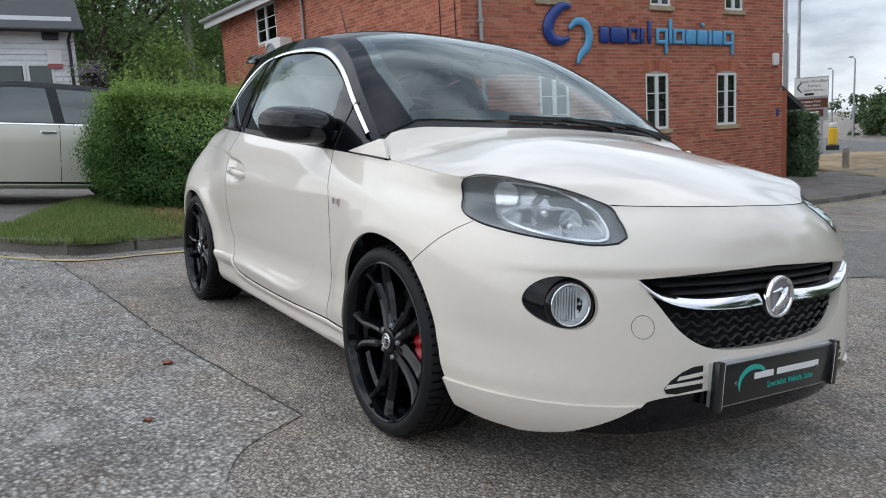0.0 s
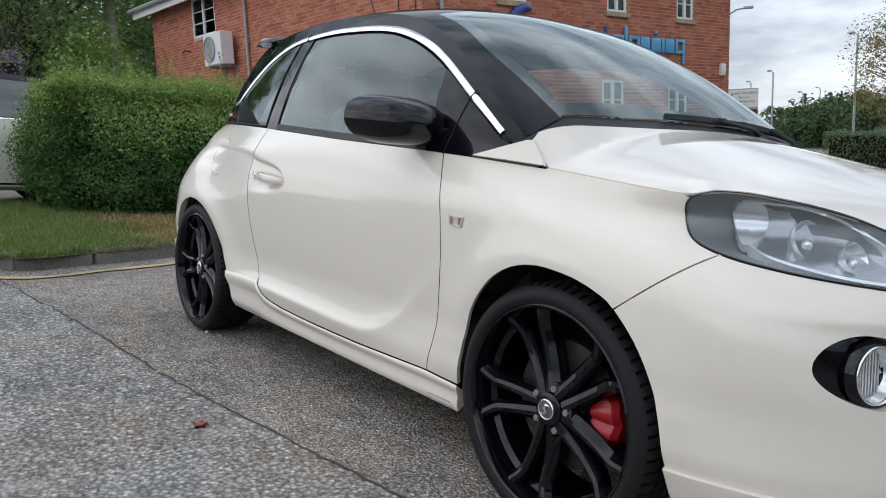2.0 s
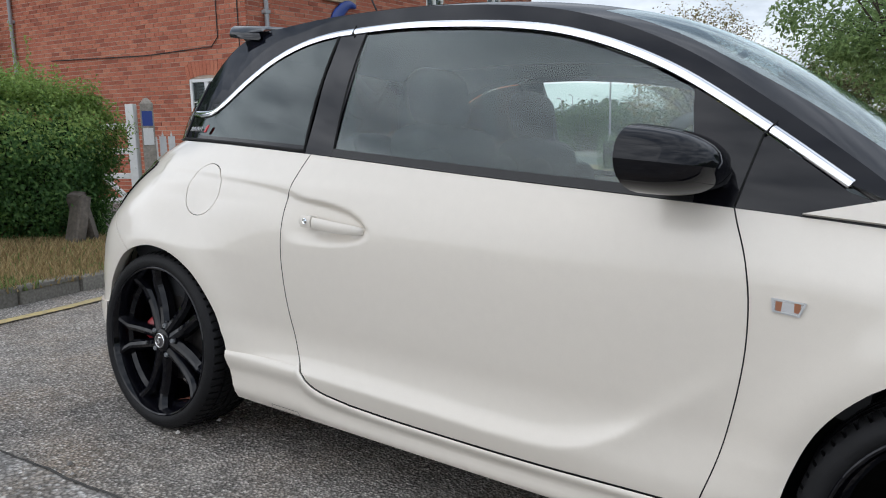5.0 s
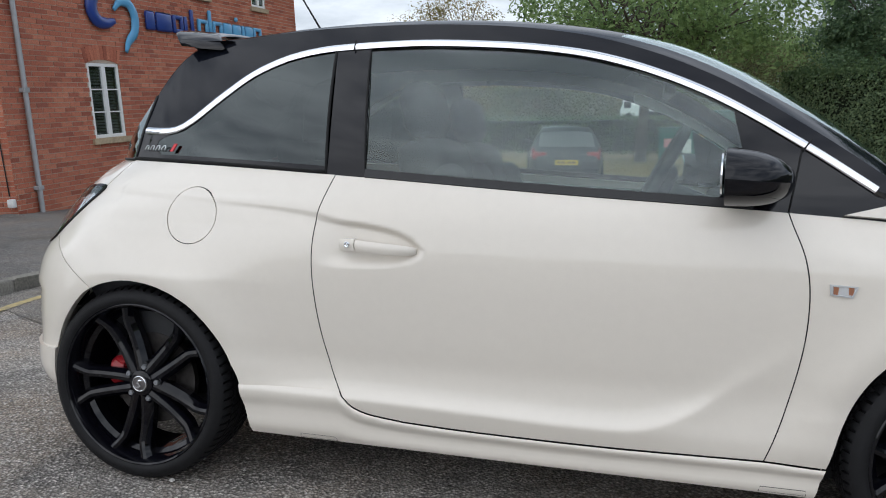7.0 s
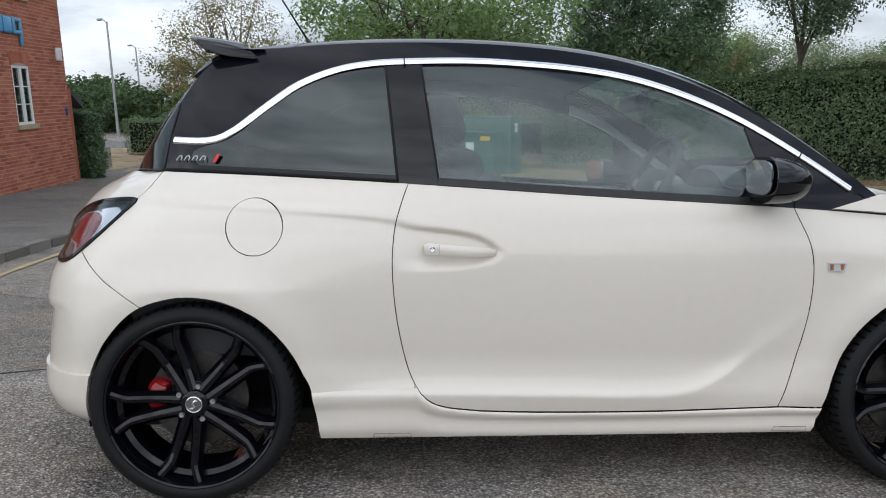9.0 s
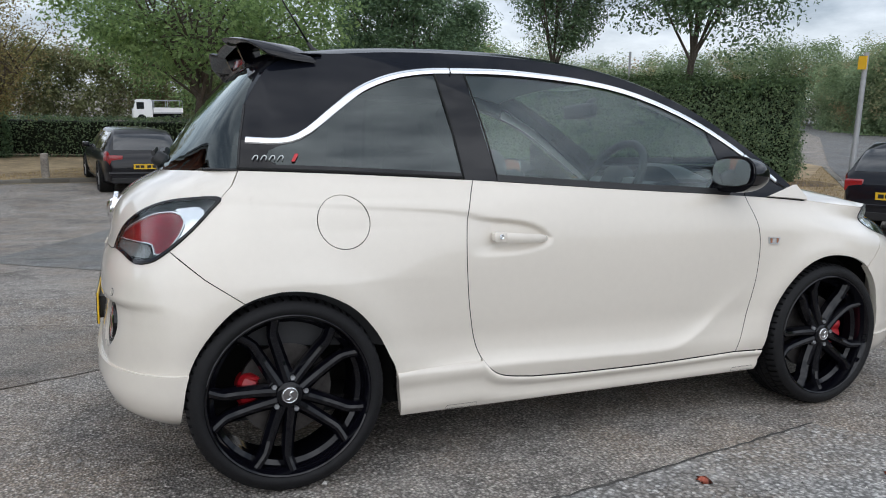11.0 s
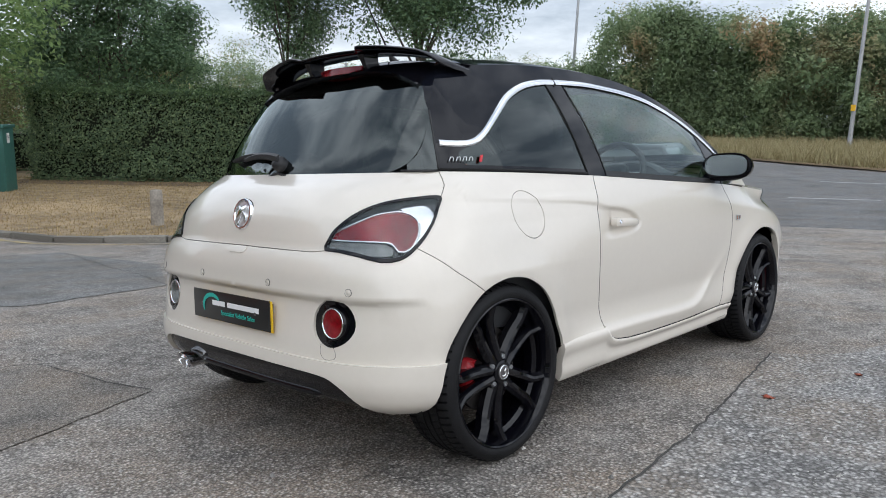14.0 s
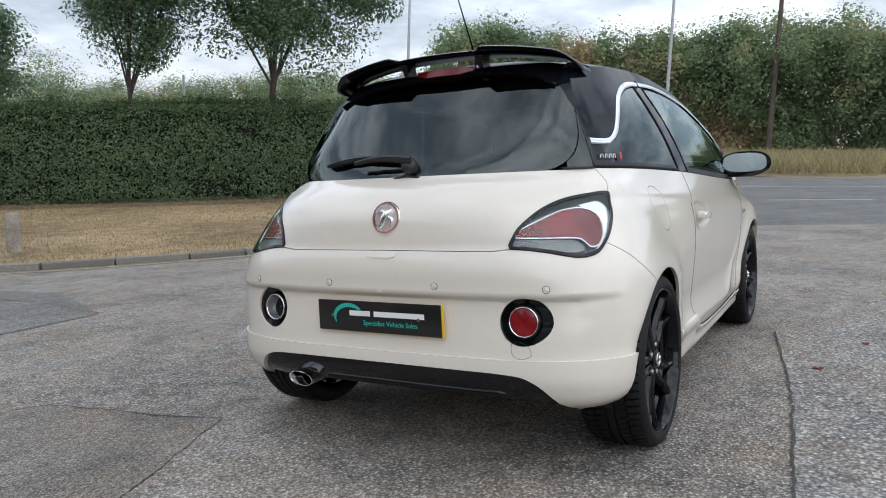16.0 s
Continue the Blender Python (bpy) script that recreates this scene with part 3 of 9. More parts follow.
def relief(x, z):
    """How far the flank stands out from its plain form."""
    d = 0.0
    for cx, cz, r in ((-1.145, .30, .345), (1.135, .305, .35)):
        rad = np.hypot(x - cx, z - cz)
        d = d + 0.020 * np.exp(-((rad - r) / .075) ** 2) * np.clip((z - .25) / .15, 0, 1)
    low = SWOOSH(x)
    mid = np.clip((x + .75) / .3, 0, 1) * np.clip((.80 - x) / .42, 0, 1)
    soft = np.interp(x, [.0, .5, .62], [.0035, .006, .013])
    t = np.clip((z - low) / soft, -60, 60)
    above, below = soft * np.log1p(np.exp(t)), soft * np.log1p(np.exp(-t))
    d = d + mid * (.015 - .027 * (1 - np.exp(-above / .035))) * np.exp(-above / .10) * np.exp(-below / .050)
    c = CREASE(x)
    on = np.clip((x + 1.45) / .3, 0, 1) * np.clip((-.47 - x) / .08, 0, 1)
    d = d - 0.011 * on / (1 + np.exp((z - c) / .0045)) * np.exp(-np.clip(c - z, 0, 1) / .07)
    if .70 < np.mean(z) < .87:
        d = d - 0.019 * hollow(x, z)
    d = d - 0.036 * np.exp(-((x + 1.02) / .30) ** 2) * np.clip((z - .66) / .16, 0, 1) * np.clip((.99 - z) / .08, 0, 1)
    # the tail's corners curl under at the bottom
    d = d - 0.040 * np.clip((-1.30 - x) / .15, 0, 1) * np.clip((.285 - z) / .055, 0, 1) ** 2
    # the tail steps in below the bumper's edge
    on = np.clip((-1.50 - x) / .12, 0, 1)
    d = d - 0.020 * on / (1 + np.exp((z - .596) / .0014)) * np.clip((z - .33) / .2, 0, 1)
    # the nose steps in beneath its lip
    on = np.clip((x - 1.60) / .2, 0, 1)
    d = d - 0.009 * on / (1 + np.exp((z - .622) / .003)) * np.clip((z - .30) / .25, 0, 1)
    return d


def ring(z, n=760):
    th = 0.5 * math.pi * (0.5 - 0.5 * np.cos(np.linspace(0, math.pi, 260)))
    w, nr, nf = W_OF_Z(z), NR_OF_Z(z), NF_OF_Z(z)
    x0r, x0f = -X0R_OF_Z(z), X0F_OF_Z(z)
    xr = x0r - (XR_OF_Z(z) + x0r) * np.cos(th) ** (2 / nr)
    yr = w * np.sin(th) ** (2 / nr)
    xm = np.linspace(x0r, x0f, 160)[1:-1]
    xf = x0f + (XF_OF_Z(z) - x0f) * np.cos(th[::-1]) ** (2 / nf)
    yf = w * np.sin(th[::-1]) ** (2 / nf)
    x = np.concatenate([xr, xm, xf])
    y = np.concatenate([yr, np.full(len(xm), w), yf])
    tx, ty = np.gradient(x), np.gradient(y)
    l = np.maximum(np.hypot(tx, ty), 1e-9)
    d = relief(x, np.full_like(x, z))
    x, y = x - ty / l * d * np.where(np.abs(x) > 1.25, 1, 0), y + tx / l * d
    y[0] = y[-1] = 0
    s = np.concatenate([[0], np.cumsum(np.hypot(np.diff(x), np.diff(y)))])
    t = np.linspace(0, 1, n)
    return np.interp(t, s / s[-1], x), np.interp(t, s / s[-1], y)


Z_ROWS = np.linspace(.14, 1.05, 261)
RINGS = [ring(z) for z in Z_ROWS]
GX = np.array([r[0] for r in RINGS])
GY = -np.array([r[1] for r in RINGS])          # the right flank
S_LEN = 4.3
S_COL = np.linspace(0, 1, GX.shape[1])
# upper body: sides of the cabin, and one top sheet from tail to nose
YB = cubic([(-1.49, .02), (-1.475, .2), (-1.45, .36), (-1.41, .48), (-1.36, .575), (-1.22, .655), (-1.08, .692), (-.8, .74), (-.5, .775), (0, .80), (.4, .806), (.69, .80), (.83, .79), (1.06, .77)])
ZB = cubic([(-1.5, 1.003), (-1.28, 1.001), (-.52, .974), (.03, .943), (.70, .909), (.81, .902), (1.05, .884)])
ZE_ROUGH = cubic([(-1.49, .985), (-1.41, .992), (-1.36, 1.012), (-1.32, 1.068), (-1.25, 1.19), (-1.17, 1.335), (-1.1, 1.375), (-.9, 1.402), (-.7, 1.418), (-.5, 1.424), (-.3, 1.424), (-.15, 1.418), (.02, 1.402), (.19, 1.372), (.363, 1.318), (.532, 1.242), (.724, 1.125), (.881, 1.018), (1.0, .93), (1.06, .886)])


def eased(f, x0, x1, width):
    """f smoothed over width between x0 and x1."""
    def g(x):
        x = np.asarray(x, float)
        w = width * np.clip(np.minimum(x - x0, x1 - x) / width, 0, 1)
        return sum(k * f(x + o * w) for o, k in ((-1, .1), (-.66, .15), (-.33, .17), (0, .16), (.33, .17), (.66, .15), (1, .1)))
    return g


ZE_CABIN = eased(ZE_ROUGH, -1.47, -1.02, .05)


def ZE(x):
    """Height of the top sheet's edge: roof and pillar, then along the wing and over the lamp."""
    nose = np.interp(x, [1.06, 1.25, 1.42, 1.445, 1.47, 1.50, 1.53, 1.56, 1.61, 1.66, 1.745, 1.81, 1.88], [.886, .866, .850, .851, .857, .8615, .861, .857, .846, .830, .788, .788, .789])
    return np.where(np.asarray(x) > 1.06, nose, ZE_CABIN(x))


ZE_BONNET = cubic([(1.0, .893), (1.06, .886), (1.2, .876), (1.35, .868), (1.45, .864), (1.53, .858), (1.61, .845), (1.66, .832), (1.745, .790), (1.81, .788), (1.88, .789)])


def ZE_SOFT(x):
    """The same edge without the hump over the lamp."""
    return np.where(np.asarray(x) > 1.06, ZE_BONNET(x), ZE(x))


ZC = cubic([(-1.49, 1.0), (-1.40, 1.135), (-1.28, 1.285), (-1.19, 1.375), (-1.10, 1.42), (-.973, 1.447), (-.763, 1.472), (-.556, 1.485), (-.353, 1.488), (-.152, 1.483), (.047, 1.469), (.243, 1.442), (.439, 1.394), (.635, 1.307), (.832, 1.187), (1.0, 1.062), (1.06, 1.018), (1.10, 1.005),
            (1.2, .988), (1.4, .944), (1.6, .888), (1.75, .84), (1.83, .81), (1.88, .785)])
YE_AIM = cubic([(1.06, .765), (1.25, .755), (1.466, .733), (1.56, .66), (1.66, .565), (1.745, .472), (1.81, .34), (1.85, .20), (1.88, .02)])


def row_y(x, z):
    """Half width of the lower body at x and height z."""
    f = np.clip((z - Z_ROWS[0]) / (Z_ROWS[-1] - Z_ROWS[0]), 0, 1) * (len(Z_ROWS) - 1)
    j = min(int(f), len(Z_ROWS) - 2)
    return -np.interp(x, GX[j] * (1 - f + j) + GX[j + 1] * (f - j), GY[j] * (1 - f + j) + GY[j + 1] * (f - j))


# the flank leans in or out towards its top, to meet the cabin and the bonnet
TOP_X = np.linspace(-1.5, 1.80, 160)
TOP_Z = np.where(TOP_X < 1.06, ZB(TOP_X), ZE(TOP_X))
LEAN = np.array([float(YB(x) if x < 1.06 else YE_AIM(x)) - row_y(x, z) for x, z in zip(TOP_X, TOP_Z)]) * np.clip((1.80 - TOP_X) / .1, 0, 1)
LEAN = np.convolve(np.pad(LEAN, 4, mode="edge"), np.ones(9) / 9, mode="valid")
_w = np.clip(1 + (Z_ROWS[:, None] - np.interp(GX, TOP_X, TOP_Z)) / .13, 0, 1)
GY = GY - np.interp(GX, TOP_X, LEAN) * _w * _w * (3 - 2 * _w) * np.clip(-GY / .3, 0, 1)
YE_X = np.linspace(1.06, 1.885, 160)
YE_Y = np.array([row_y(x, float(ZE(x))) for x in YE_X])


def YE_FRONT(x):
    return np.interp(x, YE_X, YE_Y)


GP = np.stack([GX, GY, np.repeat(Z_ROWS[:, None], GX.shape[1], 1)], 2)
_du, _dv = np.gradient(GP, axis=1), np.gradient(GP, axis=0)
GN = np.cross(_du, _dv)
GN /= np.maximum(np.linalg.norm(GN, axis=2), 1e-9)[:, :, None]
if GN[130, 380, 1] > 0:
    GN = -GN
GN[:, 0, 1] = GN[:, -1, 1] = 0
GN /= np.linalg.norm(GN, axis=2)[:, :, None]


def on_flank(uv):
    """Positions and normals of the lower body for (arc, height)."""
    uv = np.asarray(uv)
    fx = np.clip(uv[:, 0] / S_LEN, 0, 1) * (len(S_COL) - 1)
    fz = np.clip((uv[:, 1] - Z_ROWS[0]) / (Z_ROWS[-1] - Z_ROWS[0]), 0, 1) * (len(Z_ROWS) - 1)
    i, j = np.minimum(fx.astype(int), len(S_COL) - 2), np.minimum(fz.astype(int), len(Z_ROWS) - 2)
    a, b = (fx - i)[:, None], (fz - j)[:, None]
    out = []
    for g in (GP, GN):
        out.append(g[j, i] * (1 - a) * (1 - b) + g[j, i + 1] * a * (1 - b) + g[j + 1, i] * (1 - a) * b + g[j + 1, i + 1] * a * b)
    out[1] /= np.linalg.norm(out[1], axis=1)[:, None]
    return out[0], out[1]


def at_x(pts):
    """(x, z) on the flank as (arc, height)."""
    out = []
    for x, z in pts:
        f = np.clip((z - Z_ROWS[0]) / (Z_ROWS[-1] - Z_ROWS[0]), 0, 1) * (len(Z_ROWS) - 1)
        j = min(int(f), len(Z_ROWS) - 2)
        row = GX[j] * (1 - f + j) + GX[j + 1] * (f - j)
        out.append((np.interp(x, row, S_COL) * S_LEN, z))
    return out


def at_y(pts, front):
    """(distance from the middle, z) on the nose or tail as (arc, height)."""
    out = []
    for y, z in pts:
        f = np.clip((z - Z_ROWS[0]) / (Z_ROWS[-1] - Z_ROWS[0]), 0, 1) * (len(Z_ROWS) - 1)
        j = min(int(f), len(Z_ROWS) - 2)
        row = -(GY[j] * (1 - f + j) + GY[j + 1] * (f - j))
        h = len(row) // 4
        if front:
            s = np.interp(y, row[-h:][::-1], S_COL[-h:][::-1])
        else:
            s = np.interp(y, row[:h], S_COL[:h])
        out.append((s * S_LEN, z))
    return out


def mirrored(place):
    def f(uv):
        p, n = place(uv)
        return p * (1, -1, 1), n * (1, -1, 1)
    return f




def tumble(h):
    return .30 * h + .48 * h * h


def cabin_y(x, z):
    return YB(x) - tumble(np.clip(z - ZB(x), -.1, 1))


def edge_raw(x):
    x = np.asarray(x, float)
    back = cubic([(-1.49, .02), (-1.475, .2), (-1.45, .36), (-1.41, .49), (-1.36, .58)])(x) * cabin_y(-1.36, ZE(-1.36)) / .58
    mid = cabin_y(x, ZE(x))
    return np.where(x < -1.36, back, np.where(x > 1.06, YE_FRONT(x), mid))


edge_y = eased(edge_raw, -1.482, -1.15, .045)


def top_z(x, y):
    ye = np.maximum(edge_y(x), .02)
    p = np.interp(x, [-1.05, -.95, .95, 1.0], [3.2, 2.8, 2.8, 2.2])
    fold = np.interp(x, [.92, 1.03, 1.2, 1.42, 1.6], [0, .03, .03, .02, 0])
    u = np.clip(np.abs(y) / ye, 0, 1.02)
    return ZC(x) - (ZC(x) - ZE_SOFT(x)) * ((1 - fold) * u ** p + fold * u ** 14) + (ZE(x) - ZE_SOFT(x)) * u ** 18


def on_side(uv):
    """Cabin side for (x, z)."""
    uv = np.asarray(uv)
    x, z, e = uv[:, 0], uv[:, 1], 1e-3
    y = cabin_y(x, z)
    n = np.stack([-(cabin_y(x + e, z) - cabin_y(x - e, z)) / (2 * e), np.full_like(x, -1.0), -(cabin_y(x, z + e) - cabin_y(x, z - e)) / (2 * e)], 1)
    n /= np.linalg.norm(n, axis=1)[:, None]
    return np.stack([x, -y, z], 1), n


def on_top(uv):
    """The top sheet for (x, y)."""
    uv = np.asarray(uv)
    x, y, e = uv[:, 0], uv[:, 1], 2e-3
    z = top_z(x, y)
    n = np.stack([-(top_z(x + e, y) - top_z(x - e, y)) / (2 * e), -(top_z(x, y + e) - top_z(x, y - e)) / (2 * e), np.ones_like(x)], 1)
    n /= np.linalg.norm(n, axis=1)[:, None]
    return np.stack([x, y, z], 1), n


def blend(p, n, m, w):
    """Normals n turned towards m by the share w."""
    w = (w * w * (3 - 2 * w))[:, None] * .5
    n = n * (1 - w) + m * w
    return p, n / np.linalg.norm(n, axis=1)[:, None]


def on_rear(uv):
    """The tailgate glass: the top sheet, turning softly into the cabin side at its edges."""
    uv = np.asarray(uv)
    x, y = uv[:, 0], uv[:, 1]
    n = on_top(np.stack([np.maximum(x, -1.36), y * .9], 1))[1]
    m = on_side(np.stack([np.maximum(x, -1.36), ZE(np.maximum(x, -1.36))], 1))[1]
    m[:, 1] *= -np.sign(y)
    return blend(on_top(uv)[0], n, m, np.clip(1 - (edge_y(x) - np.abs(y)) / .16, 0, 1))


def on_rear_side(uv):
    """The part of that glass on the cabin side."""
    uv = np.asarray(uv)
    p, n = on_side(uv)
    m = on_top(np.stack([uv[:, 0], -.9 * edge_y(uv[:, 0])], 1))[1]
    return blend(p, n, m, np.ones(len(p)))


def raised(place, d):
    def f(uv):
        p, n = place(uv)
        return p + n * d, n
    return f
# ---------------------------------------------------------------- the hatchback: its parts
car = thing("hatchback_car", "cream white three-door hatchback with black roof and wheels", "car", SLOPE)


def crease_points():
    """Points along the body's creases, so that panels bend sharply there."""
    out = []
    for e in (-.0045, .0045):
        out += at_y([(y, .596 + e) for y in np.arange(.02, .70, .018)], False) + at_y([(y, .622 + e) for y in np.arange(.02, .66, .018)], True)
    near = np.stack(np.meshgrid(np.arange(-.555, -.205, .0065), np.arange(.70, .872, .0065)), 2).reshape(-1, 2)
    out += at_x([tuple(q) for q in near])
    for e in (-.012, -.006, 0.0, .006, .012, .02):
        out += at_x([(x, float(SWOOSH(x)) + e) for x in np.arange(-.6, .74, .010)])
    for e in (-.011, -.005, 0.0, .005, .011):
        out += at_x([(x, float(CREASE(x)) + e) for x in np.arange(-1.4, -.56, .010)])
    return out


CREASES = crease_points()


def flank(name, outline, mat, holes=(), label="", sides=(1, -1), gap=0.0013, step=0.018, depth=0.012, lift=0.0, parent=None):
    """One panel on the lower body, on the right flank and mirrored on the left."""
    v, f = fill(inset(outline, gap), [inset(h, -gap) for h in holes], step, CREASES if step < .03 else None)
    out = []
    for s in sides:
        pl = raised(on_flank if s > 0 else mirrored(on_flank), lift) if lift else (on_flank if s > 0 else mirrored(on_flank))
        out.append(skin(name, v, f, pl, mat, parent or car, label, depth))
    return out


def across(name, outline, mat, holes=(), label="", gap=0.0013, step=0.018, depth=0.012, lift=0.0, front=True, parent=None):
    """One panel that spans the nose or tail: the right half's outline, and its mirror."""
    end = S_LEN if front else 0.0
    dense = []
    for a, b in zip(outline, outline[1:] + outline[:1]):
        dense.append(a)
        if abs(a[0] - end) < 1e-4 and abs(b[0] - end) < 1e-4:
            dense += [(end, float(q)) for q in np.linspace(a[1], b[1], max(2, int(abs(a[1] - b[1]) / .012)))[1:-1]]
    outline = dense
    o = inset(outline, gap)
    raw = np.array(outline)
    o[np.abs(raw[:, 0] - end) < 1e-4, 0] = end
    v, f = fill(o, [inset(h, -gap) for h in holes], step, CREASES)
    p, n = on_flank(v)
    p = p + n * lift
    mid = np.abs(v[:, 0] - end) < 1e-4
    p[mid, 1] = 0
    n[mid, 1] = 0
    n /= np.linalg.norm(n, axis=1)[:, None]
    k = len(v)
    left = np.where(mid, np.arange(k), np.arange(k) + k)
    pos, nor = np.concatenate([p, p * (1, -1, 1)]), np.concatenate([n, n * (1, -1, 1)])
    tri = np.concatenate([f, left[f][:, ::-1]])
    return skin(name, np.zeros((2 * k, 2)), tri, lambda uv: (pos, nor), mat, parent or car, label, depth, None)


def side_panel(name, outline, mat, label="", sides=(1, -1), gap=0.0, step=0.05, depth=0.006, lift=0.0, holes=()):
    v, f = fill(inset(outline, gap) if gap else np.array(outline), holes, step)
    return [skin(name, v, f, raised(on_side if s > 0 else mirrored(on_side), lift), mat, car, label, depth) for s in sides]


def top_panel(name, outline, mat, label="", step=0.05, depth=0.006, lift=0.0, gap=0.0, holes=()):
    v, f = fill(inset(outline, gap) if gap else np.array(outline), holes, step)
    return skin(name, v, f, raised(on_top, lift), mat, car, label, depth)


def join(*runs):
    out = []
    for r in runs:
        for q in r:
            q = tuple(float(c) for c in q)
            if not out or abs(out[-1][0] - q[0]) + abs(out[-1][1] - q[1]) > 1e-5:
                out.append(q)
    if abs(out[0][0] - out[-1][0]) + abs(out[0][1] - out[-1][1]) < 1e-5:
        out.pop()
    return out


def belt(x0, x1, drop=0.0, step=0.04):
    k = max(2, int(abs(x1 - x0) / step))
    return [(x, float(ZB(x)) - drop) for x in np.linspace(x0, x1, k)]


# shared seams, as (x, z)
ARCH_R = spline([(-1.474, .235), (-1.468, .30), (-1.452, .40), (-1.41, .49), (-1.345, .57), (-1.29, .610), (-1.225, .632), (-1.155, .640), (-1.06, .625), (-.96, .575), (-.88, .49), (-.83, .40), (-.806, .345), (-.785, .212)], .018)
ARCH_F = spline([(.795, .207), (.812, .272), (.84, .40), (.885, .51), (.96, .595), (1.04, .64), (1.13, .657), (1.23, .648), (1.30, .628), (1.355, .597), (1.42, .52), (1.462, .42), (1.482, .30), (1.487, .21)], .018)
DOOR_REAR = spline([(-.515, .974), (-.535, .92), (-.556, .84), (-.563, .723), (-.549, .571), (-.52, .434), (-.492, .362), (-.455, .318), (-.40, .292), (-.29, .277)], .02)
DOOR_LOW = spline([(-.29, .277), (-.1, .270), (.2, .268), (.45, .271), (.666, .276)], .03)
DOOR_FRONT = spline([(.666, .276), (.706, .415), (.733, .58), (.736, .708), (.721, .803), (.692, .881), (.682, .910)], .02)
LAMP_F = spline([(1.468, .8565), (1.440, .842), (1.428, .818), (1.437, .785), (1.475, .754), (1.546, .731), (1.65, .712), (1.755, .698), (1.805, .692), (1.834, .698), (1.836, .712), (1.816, .735), (1.783, .760), (1.740, .790), (1.66, .832), (1.56, .857), (1.50, .8615)], .008, True)
LAMP_R = spline([(-1.335, .918), (-1.42, .916), (-1.50, .900), (-1.565, .868), (-1.612, .820), (-1.640, .752), (-1.628, .748), (-1.612, .738), (-1.585, .722), (-1.545, .728), (-1.50, .755), (-1.43, .815), (-1.37, .875)], .015, True)


def nearest(run, q):
    return min(range(len(run)), key=lambda i: (run[i][0] - q[0]) ** 2 + (run[i][1] - q[1]) ** 2)


def cut(run, a, b):
    """The run between the points nearest to a and b, in that order; round a closed run the way it goes."""
    i, j = nearest(run, a), nearest(run, b)
    return run[i:j + 1] if i <= j else run[j:i + 1][::-1]


# door
door_outline = at_x(join(DOOR_REAR, DOOR_LOW, DOOR_FRONT, belt(.682, -.515)))
flank("door", door_outline, PAINT)
# rear quarter panel
arch_up = cut(ARCH_R, (-1.29, .610), (-.806, .345))
quarter = at_x(join(arch_up, line([(-.806, .334), (-.494, .342)]), cut(DOOR_REAR, (-.492, .362), (-.515, .974)), belt(-.515, -1.275), line([(-1.275, 1.0), (-1.300, .955), (-1.335, .918)]),
                    [LAMP_R[0]], LAMP_R[nearest(LAMP_R, (-1.49, .762)):][::-1], line([(-1.49, .762), (-1.40, .685), (-1.29, .610)])))
cap_c, cap_r = (-.972, .842), .084
cap_ring = [(cap_c[0] + cap_r * math.cos(a), cap_c[1] + cap_r * math.sin(a)) for a in np.linspace(0, 2 * math.pi, 41)[:-1]]
flank("quarter_panel", quarter, PAINT, [at_x(cap_ring)], sides=(1,))
flank("quarter_panel", quarter, PAINT, sides=(-1,))
flank("fuel_flap", at_x(cap_ring), PAINT, sides=(1,), gap=.0012)
# front wing
wing = at_x(join(DOOR_FRONT, belt(.682, 1.05), [(x, float(ZE(x))) for x in np.linspace(1.06, 1.425, 12)], cut(LAMP_F, (1.440, .843), (1.53, .735)), line([(1.53, .735), (1.355, .597)]),
                 cut(ARCH_F, (1.355, .597), (.812, .272)), line([(.812, .272), (.666, .276)])))
flank("front_wing", wing, PAINT)
# sill
sill = at_x(join(line([(-.782, .195), (-.806, .345), (-.492, .352)]), cut(DOOR_REAR, (-.492, .362), (-.29, .277)), DOOR_LOW, line([(.666, .276), (.812, .272), (.795, .192)]), line([(.795, .192), (-.782, .195)], .04)))
skirt_top = join(line([(-.806, .345), (-.492, .352)]), cut(DOOR_REAR, (-.492, .362), (-.29, .277)), DOOR_LOW, line([(.666, .276), (.812, .272)]))


def skirt_form(place):
    """The sill moulding: a rounded ledge below the door, a hollow, and a lip along the bottom."""
    xs, zs = np.array([q[0] for q in skirt_top]), np.array([q[1] for q in skirt_top])

    def out(w):
        t = np.clip((.46 - w) / .30, 0, 1)
        return .0095 + .0085 * t * t * (3 - 2 * t) - .0065 * np.exp(-((w - .60) / .16) ** 2) - .007 * np.clip((w - .90) / .10, 0, 1.1) ** 2

    def f(uv):
        p, n = place(uv)
        high = np.interp(p[:, 0], xs, zs) - .19
        w = np.clip((np.asarray(uv)[:, 1] - .19) / high, 0, 1)
        up = np.array((0, 0, 1.0)) - n * n[:, 2:]
        up /= np.linalg.norm(up, axis=1)[:, None]
        m = n - up * ((out(w + .01) - out(w - .01)) / (.02 * high))[:, None]
        return p + n * out(w)[:, None], m / np.linalg.norm(m, axis=1)[:, None]
    return f


